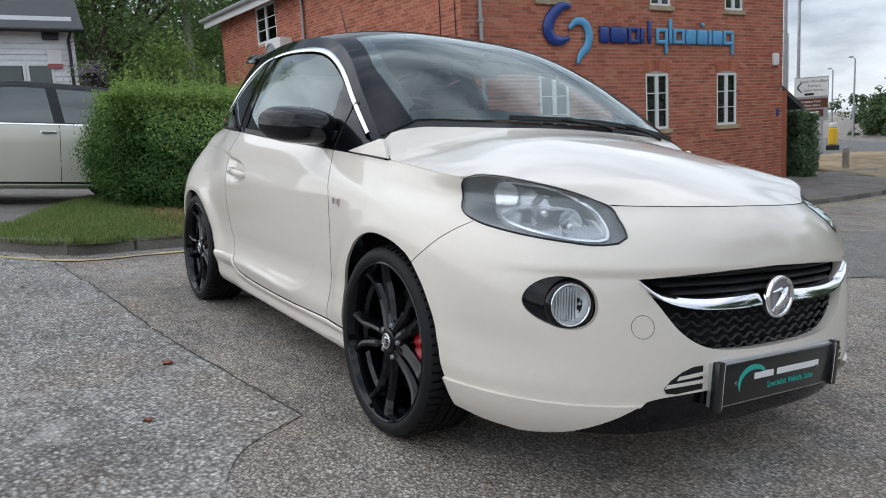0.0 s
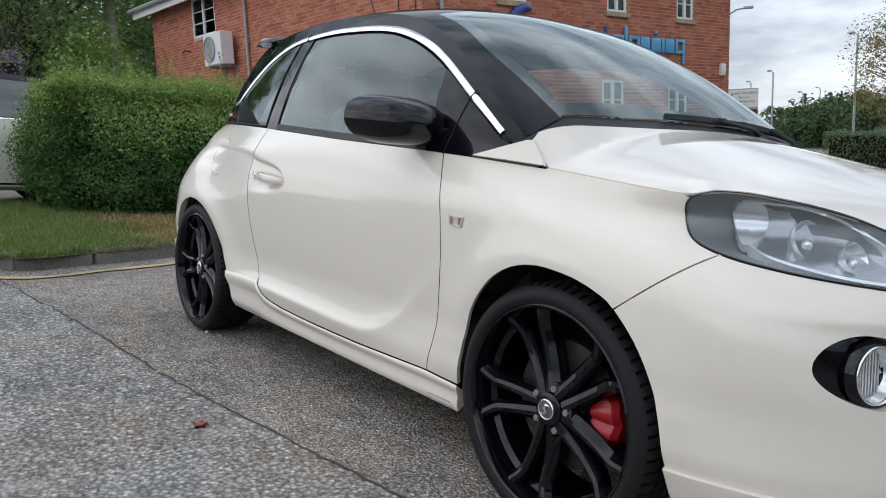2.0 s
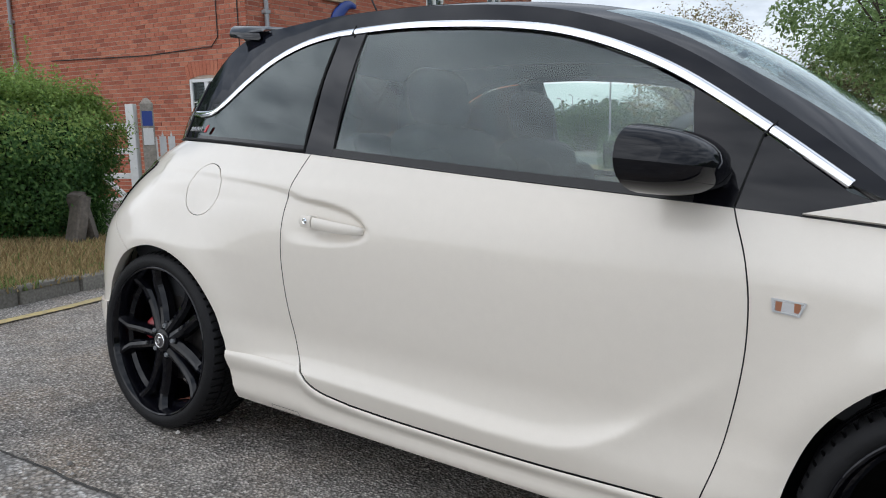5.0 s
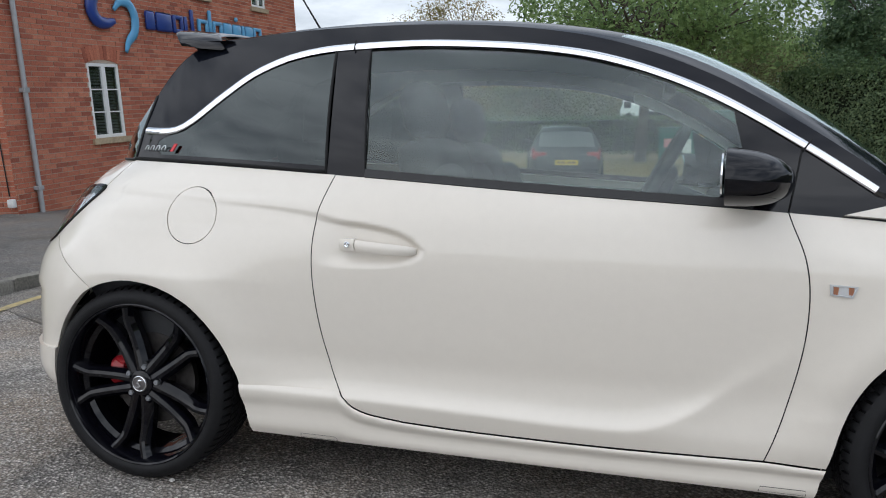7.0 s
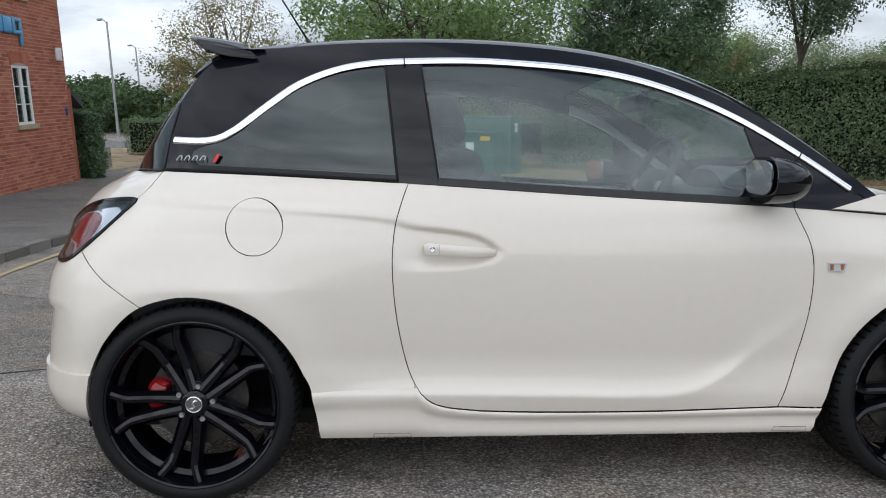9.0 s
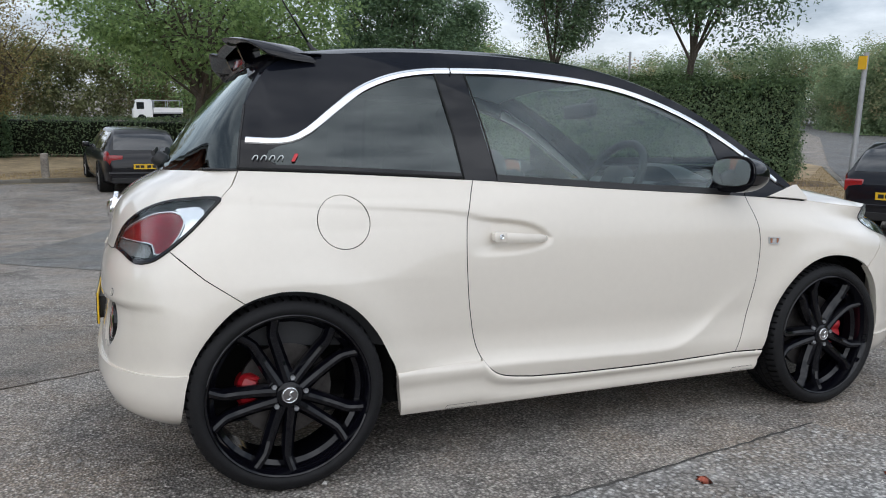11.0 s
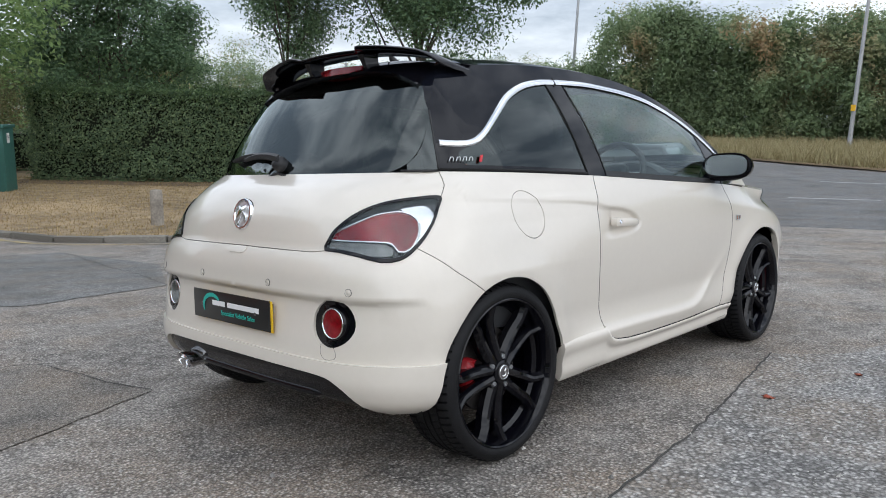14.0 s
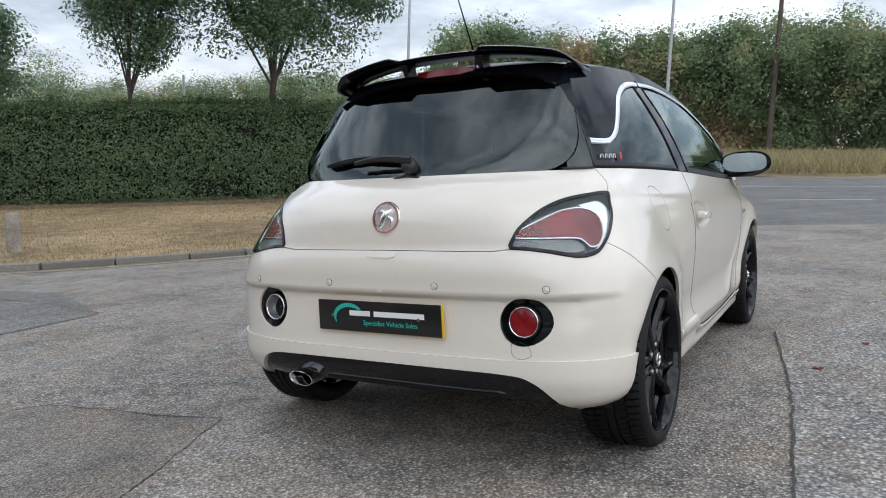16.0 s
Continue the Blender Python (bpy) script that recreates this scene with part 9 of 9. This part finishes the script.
# ---------------------------------------------------------------- other cars
GLASS_CAR = material("tinted_car_glass", (0.02, 0.023, 0.025), 0.05, coat=1.0, coat_rough=0.01)
MATT_ROOF = material("dark_grey_roof_paint", (0.022, 0.023, 0.026), 0.5, vary=0.05, scale=10, spec=0.25)
PANE_DARK = material("car_side_glass", (0.07, 0.085, 0.085), 0.05, coat=1.0, coat_rough=0.01)


def small_car(name, m, length, width, high, paint, roof_mat, label, wheel_r=.31, nose=.9, group="", glass_mat=None, plate=True):
    """A parked hatchback: lower body lofted from stations, glazed cabin, roof, wheels, lamps. x ahead, z up."""
    glass_mat = glass_mat or GLASS_DARK
    ob = thing(name, label, "car", m, group)
    L, W, H = length / 2, width / 2, high
    belt_z = H * .645
    top_of = cubic([(-1, .66), (-.985, belt_z - .09), (-.955, belt_z + .03), (-.86, H - .17), (-.80, H - .065), (-.55, H - .02), (-.2, H), (.05, H - .015), (.22, H - .12), (.46, belt_z + .09), (.53, belt_z + .03), (.75, belt_z - .04), (.92, belt_z - .16), (1.0, .56)])

    def half(u):
        """Half a cross-section, from the sill up to the middle of the roof."""
        w = W * (1 - .05 * abs(u) ** 4 - .15 * abs(u) ** 12)
        top = float(top_of(u))
        bz = min(belt_z - .035 * u, top - .025)
        h = max(0, min(1, (top - bz) / (H - belt_z)))
        wt = w * (.88 - .20 * h)
        lo = .21 + .05 * abs(u) ** 8
        e = (wt, top - .065 * h - .012)
        b = (w * .955, bz)
        return [(w * .88, lo), (w * .965, lo + .05), (w, lo + (bz - lo) * .40), (w * 1.0, lo + (bz - lo) * .70), (w * .99, bz - .05), b,
                (b[0] * .67 + e[0] * .33 + .012 * h, b[1] * .67 + e[1] * .33), (b[0] * .33 + e[0] * .67 + .012 * h, b[1] * .33 + e[1] * .67), e, (wt * .90, top - .018 * h - .003), (wt * .5, top), (0.0, top + .008 * h)]

    us = sorted({*np.linspace(-1, 1, 61), -.985, -.95, .97, .985})
    verts, faces = [], []
    for u in us:
        p = half(u)
        verts += [(u * L, y, z) for y, z in p] + [(u * L, -y, z) for y, z in p[-2::-1]]
    k = 23
    for a in range(len(us) - 1):
        faces += [(a * k + q, a * k + q + 1, (a + 1) * k + q + 1, (a + 1) * k + q) for q in range(k - 1)]
        faces.append((a * k + k - 1, a * k, (a + 1) * k, (a + 1) * k + k - 1))
    faces += [tuple(range(k)), tuple(range((len(us) - 1) * k, len(us) * k))[::-1]]
    shell = mesh_ob("body", verts, faces, paint, ob)
    bm = bmesh.new()
    bm.from_mesh(shell.data)
    bmesh.ops.recalc_face_normals(bm, faces=bm.faces)
    bm.to_mesh(shell.data)
    bm.free()
    shell.data.set_sharp_from_angle(angle=radians(40))

    def spot(u, r, sgn):
        p = half(u)
        q = min(int(r), len(p) - 2)
        t = r - q
        return Vector((u * L, sgn * (p[q][0] * (1 - t) + p[q + 1][0] * t), p[q][1] * (1 - t) + p[q + 1][1] * t))

    def patch(nm, mat, r0, r1, ua, ub, sgn, nu=8, nr=5, out=.004, lab="", both=False):
        """A pane laid on the shell: rows r0 to r1, its ends running from ua[0], ub[0] below to ua[1], ub[1] above."""
        g = []
        span = [(r, sgn) for r in np.linspace(r0, r1, nr)] + ([(r, -sgn) for r in np.linspace(r1, r0, nr)[1:]] if both else [])
        for r, sg in span:
            t = (r - r0) / (r1 - r0)
            row = []
            for c in np.linspace(0, 1, nu):
                u = (ua[0] + (ua[1] - ua[0]) * t) * (1 - c) + (ub[0] + (ub[1] - ub[0]) * t) * c
                e = .004
                du, dr = spot(u + e, r, sg) - spot(u - e, r, sg), spot(u, min(11, r + .05), sg) - spot(u, r - .05, sg)
                n = du.cross(dr)
                n = n.normalized() if n.length > 1e-9 else Vector((0, 0, 1))
                if n.dot(Vector((0, sg, .6))) < 0:
                    n = -n
                row.append(spot(u, r, sg) + n * out)
            g.append(row)
        nn = len(g[0])
        return mesh_ob(nm, [q for row in g for q in row], [(a * nn + b, a * nn + b + 1, (a + 1) * nn + b + 1, (a + 1) * nn + b) for a in range(len(g) - 1) for b in range(nn - 1)], mat, ob, True, lab)

    for s in (1, -1):
        if roof_mat is not paint:
            patch("window_surround", roof_mat, 5.0, 9.0, (-.88, -.80), (.48, .15), s, 24, 9, .003, "black window surround")
            patch("waist_strip", CHROME, 4.98, 5.10, (-.82, -.82), (.44, .44), s, 24, 2, .006, "chrome waist strip")
        patch("side_window", PANE_DARK if glass_mat is GLASS_CLEAR else GLASS_CAR, 5.16, 7.9, (-.84, -.76), (-.28, -.24), s, out=.006)
        patch("side_window", PANE_DARK if glass_mat is GLASS_CLEAR else GLASS_CAR, 5.16, 7.9, (-.22, -.18), (.40, .13), s, out=.006)
        patch("tail_lamp", RED_LAMP, 3.0, 4.8, (-.985, -.975), (-.87, -.90), s, 6, 5, .006, "red tail lamp")
        for u in (-.25, .42):
            patch("door_gap", DARK_VOID, 1.1, 4.97, (u, u), (u + .0035, u + .0035), s, 2, 12, .0015, "dark door gap")
        patch("sill_gap", DARK_VOID, 1.06, 1.16, (-.46, -.46), (.48, .48), s, 24, 2, .002, "dark line above the sill")
        patch("headlamp", LAMP_SILVER, 3.6, 4.9, (.86, .80), (.975, .965), s, 6, 5, .006, "clear headlamp")
    for s in (1, -1):
        bm = bmesh.new()
        box(bm, (-L * .990, min(s * W * .52, s * W * .86), belt_z - .25), (-L * .95, max(s * W * .52, s * W * .86), belt_z - .06), .03, seg=3)
        part("rear_lamp", bm, RED_LAMP, ob, "red rear lamp", angle=40)
    bm = bmesh.new()
    box(bm, (-L * 1.004, -W * .86, belt_z - .50), (-L * .95, W * .86, belt_z - .42), .03, seg=2)
    part("bumper_step", bm, paint, ob, angle=40)
    patch("windscreen", GLASS_CAR, 8.6, 11, (.47, .455), (.20, .17), 1, 8, 6, .004, "", True)
    patch("rear_window", GLASS_CAR, 8.5, 11, (-.948, -.952), (-.835, -.83), 1, 8, 6, .005, "dark rear window", True)
    if roof_mat is not paint:
        patch("roof", roof_mat, 9.0, 11, (-.80, -.80), (.17, .17), 1, 24, 5, .005, "black roof", True)
    bm = bmesh.new()
    lathe(bm, [(.0005, .012), (.035, .010), (.042, 0)], 18, "z")
    o = part("badge", bm, CHROME, ob, "round chrome badge", smooth=True)
    o.matrix_basis = Matrix.Translation((-L * .978, 0, belt_z - .12)) @ Matrix.Rotation(-math.pi / 2, 4, "Y")
    bm = bmesh.new()
    box(bm, (-L * .8, -W * .78, .22), (L * .75, W * .78, .34))
    part("underbody", bm, DARK_VOID, ob)
    for s in (1, -1):
        for x in (-L * .62, L * .64):
            wh = node("wheel", ob, Matrix.Translation((x, s * (W - .09), wheel_r)))
            bm = bmesh.new()
            lathe(bm, [(wheel_r * .66, -.10), (wheel_r * .96, -.10), (wheel_r, -.07), (wheel_r, .07), (wheel_r * .96, .10), (wheel_r * .66, .10)], 32, "y")
            part("tyre", bm, RUBBER, wh, angle=40)
            bm = bmesh.new()
            lathe(bm, [(wheel_r * .66, s * .095), (wheel_r * .58, s * .075), (wheel_r * .2, s * .06), (.0005, s * .075)], 24, "y")
            part("rim", bm, DARK_VOID, wh, angle=40)
            for q in range(5):
                bm = bmesh.new()
                box(bm, (-.022, s * .088 - .008, .02), (.022, s * .088 + .008, wheel_r * .64), .004, Matrix.Rotation(q * 2 * math.pi / 5, 4, "Y"))
                part("spoke", bm, ALLOY, wh)
            bm = bmesh.new()
            lathe(bm, [(wheel_r + .055, s * .092), (wheel_r + .05, -.2 * s), (.0005, -.2 * s)], 32, "y")
            lin = part("arch_liner", bm, DARK_VOID, ob)
            lin.location = (x, s * (W - .082), wheel_r + .01)
        bm = bmesh.new()
        box(bm, (L * .26, s * (W + .02) - .07, belt_z - .01), (L * .36, s * (W + .02) + .09, belt_z + .11), .03, seg=2)
        part("door_mirror", bm, roof_mat, ob, angle=40)
        for x in (-.05, ):
            bm = bmesh.new()
            box(bm, (x - .42, s * W - .012, belt_z - .10), (x - .24, s * W + .018, belt_z - .065), .008)
            part("door_handle", bm, CHROME if paint is CAR_CREAM else paint, ob)
    if plate:
        bm = bmesh.new()
        box(bm, (-L - .012, -.26, belt_z - .36), (-L + .03, .26, belt_z - .25))
        pl = part("number_plate", bm, PLATE_YELLOW, ob, "yellow number plate")
        for y in (-.17, -.06, .08, .18):
            bm = bmesh.new()
            box(bm, (-L - .016, y - .04, belt_z - .335), (-L - .012, y + .04, belt_z - .275))
            part("plate_bar", bm, PLATE_BLACK, pl)
    bm = bmesh.new()
    box(bm, (-L - .006, -W * .80, .24), (-L + .1, W * .80, .38), .02)
    part("rear_valance", bm, TRIM_BLACK, ob, angle=40)
    return ob


def car_at(x, y, heading, lift=0.0):
    h = radians(heading)
    d = .8
    up = Vector((-(float(fall(x + d, y)) - float(fall(x - d, y))) / (2 * d), -(float(fall(x, y + d)) - float(fall(x, y - d))) / (2 * d), 1)).normalized()
    t = Vector((math.cos(h), math.sin(h), 0))
    t = (t - up * t.dot(up)).normalized()
    return Matrix.Translation((x, y, float(fall(x, y)) + lift)) @ Matrix((t, up.cross(t), up)).transposed().to_4x4()


small_car("hatchback_car", car_at(-8.15, -1.42, 268, .03), 4.05, 1.78, 1.55, CAR_CREAM, MATT_ROOF, "cream hatchback with black roof parked in the driveway", .32, glass_mat=GLASS_CLEAR)
small_car("hatchback_car", car_at(-1.5, 16.8, 98), 4.32, 1.77, 1.42, CAR_BLACK, CAR_BLACK, "black five-door hatchback parked by the dry verge", .32)
small_car("hatchback_car", car_at(10.7, 4.75, 13), 3.95, 1.74, 1.42, CAR_BLACK, CAR_BLACK, "black three-door hatchback on the road", .31)
van = thing("lorry", "white dropside lorry standing behind the car park hedge", "lorry", Matrix.Translation((.6, 64, float(fall(.6, 64)))) @ Matrix.Rotation(radians(183), 4, "Z") @ Matrix.Scale(.85, 4))
bm = bmesh.new()
loft(bm, [[(x0, y, .45), (1.75, y, .45), (1.75, y, 1.25), (1.48, y, 2.08), (1.25, y, 2.2), (.1, y, 2.2), (x0, y, 2.0)] for x0, y in ((0, -.95), (0, .95))])
part("cab", bm, PVC, van, "white cab", angle=40)
for y in (-.955, .955):
    slab("cab_window", van, (.75, min(y, y * .99), 1.30), (1.42, max(y, y * .99), 1.95), GLASS_CAR, bev=.02)
slab("windscreen", van, (-.01, -.85, -.36), (.01, .85, .36), GLASS_CAR, Matrix.Translation((1.632, 0, 1.66)) @ Matrix.Rotation(radians(-18), 4, "Y"), bev=.02)
slab("load_bed", van, (-2.8, -1.0, .85), (-.08, 1.0, .98), PIPE_GREY)
for y in (-1.0, .96):
    slab("dropside", van, (-2.8, y, .98), (-.08, y + .04, 1.40), PVC, label="white dropside")
slab("headboard", van, (-.10, -1.0, .98), (-.05, 1.0, 2.15), PIPE_GREY)
for x in (-2.75, -1.4, -.15):
    for y in (-.97, .97):
        slab("stake", van, (x - .03, y - .03, 1.40), (x + .03, y + .03, 2.1), PIPE_GREY)
for y in (-.97, .97):
    slab("top_rail", van, (-2.78, y - .03, 2.05), (-.1, y + .03, 2.12), PIPE_GREY)
slab("chassis", van, (-2.7, -.4, .5), (1.2, .4, .85), DARK_VOID)
for x in (-2.0, 1.0):
    for y in (-.98, .72):
        bm = bmesh.new()
        lathe(bm, [(.0005, y + .03), (.24, y + .03), (.26, y), (.38, y), (.40, y + .03), (.40, y + .23), (.38, y + .26), (.0005, y + .26)], 20, "y")
        part("wheel", bm, RUBBER, van, angle=40).location = (x, 0, .40)

# ---------------------------------------------------------------- street furniture
def bollard(x, y, high, r0, mat, label, group):
    bm = bmesh.new()
    lathe(bm, [(r0 * 1.02, -.25), (r0 * 1.02, high * .5), (r0 * .97, high - .03), (r0 * .86, high), (.0005, high + .012)], 18, "z")
    rr = np.random.default_rng(int(abs(x) * 100))
    for v in bm.verts:
        v.co += Vector((rr.normal(0, .004), rr.normal(0, .004), rr.normal(0, .003)))
    ob = part("bollard", bm, mat, angle=45)
    ob.matrix_basis = Matrix.Translation(on_ground(x, y, .09)) @ Matrix.Rotation(rr.normal(0, .03), 4, "X")
    return tagged(ob, label, "bollard", group)


for x, y in ((2.95, 10.25), (1.24, 14.4)):
    bollard(x, y, .62, .105, WOOD_GREY, "weathered grey timber bollard on the dry verge", "timber bollards")
for x, y in ((-3.45, 17.75), (-5.6, 17.15), (-9.1, 20.2)):
    bollard(x, y, .60, .09, WOOD_GREY, "grey timber bollard by the car park kerb", "timber bollards")
cab = thing("utility_cabinet", "green steel roadside utility cabinets with notices", "cabinet", Matrix.Translation(on_ground(2.2, 18.3, .09)) @ Matrix.Rotation(radians(-36), 4, "Z"))
slab("tall_cabinet", cab, (-.75, .05, -.1), (.75, .75, 1.55), GREEN_STEEL)
slab("cabinet_top", cab, (-.79, .01, 1.55), (.79, .79, 1.62), GREEN_STEEL)
slab("low_cabinet", cab, (-1.15, -.50, -.1), (.50, .04, 1.16), GREEN_STEEL)
slab("cabinet_lid", cab, (-1.18, -.54, 1.16), (.53, .05, 1.21), GREEN_STEEL)
for a, b in ((-1.12, -.60), (-.59, -.05), (-.04, .47)):
    slab("door", cab, (a, -.525, .02), (b, -.50, 1.12), GREEN_STEEL)
slab("notice", cab, (-.95, -.535, .68), (-.72, -.528, .92), PINK_NOTICE, label="faded pink notice", bev=0)
slab("notice", cab, (-.38, -.535, .48), (-.12, -.528, .92), PAPER, label="white paper notice", bev=0)
slab("notice", cab, (.10, -.535, .98), (.40, -.528, 1.10), TAG_YELLOW, label="yellow notice", bev=0)
slab("notice", cab, (.752, .30, 1.18), (.758, .46, 1.42), PAPER, label="white square notice", bev=0)
words("letter", "H", .16, PLATE_BLACK, cab, Matrix.Translation((.760, .38, 1.30)) @ Matrix(((0, 0, 1), (1, 0, 0), (0, 1, 0))).to_4x4(), .001)


def pole(name, x, y, top, r0, r1, mat, label, category, arm=0.0, turn=0.0, lean=0.0, tag=None, z0=None):
    z = float(fall(x, y)) if z0 is None else z0
    ob = thing(name, label, category, Matrix.Translation((x, y, z)) @ Matrix.Rotation(lean, 4, "Y"))
    bm = bmesh.new()
    tube(bm, [(0, 0, -.3), (0, 0, 1.2), (0, 0, top - z)], [r0 * 1.25, r0, r1], 10)
    part("shaft", bm, mat, ob, angle=50)
    if arm:
        bm = bmesh.new()
        dx, dy = math.cos(turn), math.sin(turn)
        tube(bm, [(0, 0, top - z - .1), (dx * arm * .4, dy * arm * .4, top - z + .12), (dx * arm, dy * arm, top - z + .18)], r1 * .7, 6)
        part("arm", bm, mat, ob)
        bm = bmesh.new()
        box(bm, (arm * .75, -.11, top - z + .12), (arm * 1.25, .11, top - z + .24), .03, Matrix.Rotation(turn, 4, "Z"))
        part("lantern", bm, STEEL_POST, ob, "grey lantern head")
    if tag:
        bm = bmesh.new()
        box(bm, (-r0 - .05, -.11, tag - z - .16), (-r0 - .02, .11, tag - z + .16))
        part("tag", bm, TAG_YELLOW, ob, "yellow plate")
    return ob


pole("sign_post", 15.4, 10.25, 2.45, .07, .06, STEEL_POST, "grey post with a yellow plate", "post", tag=2.2)
pole("street_lamp", 47.2, 31.1, 12.5, .14, .08, STEEL_POST, "tall grey street lamp column", "street lamp", 1.2, 2.6, .035)
pole("street_lamp", 40.2, 8.9, 10.5, .12, .07, STEEL_POST, "tall grey lamp column with yellow tag", "street lamp", 1.0, 2.8, .03, tag=1.8)
pole("telegraph_pole", 46.2, 3.9, 12, .16, .12, BARK, "brown timber telegraph pole", "telegraph pole", lean=.02)
pole("telegraph_pole", -25.8, 5.6, 11, .15, .11, WOOD_GREY, "grey timber telegraph pole behind the hedge", "telegraph pole", lean=-.02)
pole("sign_post", 19.0, 24.5, 3.2, .06, .05, STEEL_POST, "pale post behind the hedge", "post")
pole("street_lamp", -18.1, 32.0, 6.25, .10, .06, STEEL_POST, "grey street lamp by the side road", "street lamp", .9, .6)
for x, y, z in ((-21.2, 35.9, 5.2), (-25.7, 50.7, 4.45), (-31.9, 58.7, 4.25), (-29, 62, 3.2), (-36, 80, 4.2), (-17.2, 44.1, 5.75), (-19.5, 56, 5.0), (-13.2, 23.4, 8.0)):
    pole("street_lamp", x, y, z, .08, .05, STEEL_POST, "distant grey street lamp column", "street lamp", .8, 2.4)
# direction sign
f = Vector((3.2 + 14.5, -1.9 - 27.2, 0)).normalized()
sgn = thing("direction_sign", "grey, white and brown direction sign on posts", "road sign", upright((-14.5, 27.2, 1.55), f))
slab("board", sgn, (-.62, -.95, -.03), (.62, .82, .0), STEEL_POST, label="grey backing board", bev=0)
slab("panel", sgn, (-.60, .05, .002), (.60, .78, .012), PAPER, label="white direction panel", bev=0)
slab("panel", sgn, (-.55, -.42, .002), (.60, -.04, .012), SIGN_BROWN, label="brown tourist panel", bev=0)
slab("panel", sgn, (-.15, -.78, .002), (.45, -.48, .012), SIGN_BROWN, label="brown services panel", bev=0)
for z, t in ((.64, "South Woodham"), (.46, "Ferrers"), (.29, "Cold Norton")):
    words("lettering", t, .15, PLATE_BLACK, sgn, Matrix.Translation((.10, z, .014)), .001)
slab("route_bar", sgn, (-.25, .09, .013), (.1, .18, .016), PLATE_BLACK, bev=0)
for z, t in ((-.16, "Country Park"), (-.32, "& Open Farm")):
    words("lettering", t, .13, INK_WHITE, sgn, Matrix.Translation((-.02, z, .014)), .001)
slab("services_mark", sgn, (-.02, -.70, .013), (.28, -.56, .016), INK_WHITE, label="white bed mark", bev=0)
for pts in (((-.52, .42), (-.36, .62)), ((-.52, .42), (-.36, .22))):
    bm = bmesh.new()
    tube(bm, [(pts[0][0], pts[0][1], .014), (pts[1][0], pts[1][1], .014)], .025, 6)
    part("arrow", bm, PLATE_BLACK, sgn)
for x in (-.4, .4):
    bm = bmesh.new()
    tube(bm, [(x, -2.8, -.06), (x, .8, -.06)], .04, 8)
    part("post", bm, STEEL_POST, sgn)
yb = thing("traffic_bollard", "yellow traffic bollard on the far island", "bollard", Matrix.Translation((-16.8, 32.8, float(fall(-16.8, 32.8)))))
slab("shell", yb, (-.14, -.2, .25), (.14, .2, 1.05), TAG_YELLOW, bev=.05)
slab("top", yb, (-.13, -.19, 1.05), (.13, .19, 1.3), PAPER, bev=.05)
slab("base", yb, (-.2, -.25, -.1), (.2, .25, .25), TRIM_BLACK, bev=.03)

# fallen leaves and pebbles
def fallen(x, y, size, turn, mat, label):
    bm = bmesh.new()
    out = [(0, -.5), (.28, -.28), (.42, .05), (.22, .2), (.18, .5), (-.05, .28), (-.3, .42), (-.26, .1), (-.48, -.05), (-.22, -.25)]
    c = bm.verts.new((0, 0, .10))
    vs = [bm.verts.new((a, b, .16 * abs(a) + .05 * math.sin(7 * b))) for a, b in out]
    for i in range(len(vs)):
        bm.faces.new((c, vs[i], vs[(i + 1) % len(vs)]))
    bmesh.ops.solidify(bm, geom=bm.faces[:], thickness=.03)
    ob = part("fallen_leaf", bm, mat, smooth=True)
    ob.matrix_basis = Matrix.Translation(on_ground(x, y, .008)) @ Matrix.Rotation(turn, 4, "Z") @ Matrix.Diagonal((size, size, size, 1))
    tagged(ob, label, "leaf", "fallen leaves")


fallen(.099, -1.264, .062, .5, LEAF_FALLEN, "curled pink fallen leaf on the tarmac")
for x, y, s in ((.72, -1.46, .045), (.95, -2.0, .03), (-2.2, -2.3, .04), (2.3, -1.9, .03), (-.35, -1.9, .035)):
    fallen(x, y, s, x * 7, LEAF_FALLEN if s > .04 else GRASS_DRY, "small brown fallen leaf on the tarmac")
r = np.random.default_rng(77)
n = 5200
q = np.concatenate([np.stack([r.uniform(-4.0, 4, n), -1.25 - np.abs(r.normal(0, 1.5, n)) + .05 * r.normal(size=n)], 1), np.stack([r.uniform(-5, 5, 2600), r.uniform(-5, 5, 2600)], 1)])
s = .0035 * r.lognormal(0, .45, len(q))
verts, faces = [], []
for (x, y), h in zip(q, s):
    k = len(verts)
    z = float(fall(x, y)) + .004
    a = r.uniform(0, 6.28)
    for j in range(4):
        verts.append((x + h * r.uniform(.7, 1.4) * math.cos(a + j * 1.57), y + h * r.uniform(.7, 1.4) * math.sin(a + j * 1.57), z))
    verts.append((x, y, z + h * 1.1))
    faces += [(k, k + 1, k + 4), (k + 1, k + 2, k + 4), (k + 2, k + 3, k + 4), (k + 3, k, k + 4)]
PEBBLE = island_material("loose_chippings", (0.10, 0.095, 0.09), (0.60, 0.58, 0.54), 0.9, 0.2, 80)
tagged(mesh_ob("loose_chippings", verts, faces, PEBBLE, None, False), "loose pale stone chippings on the tarmac", "gravel", kind="stuff")
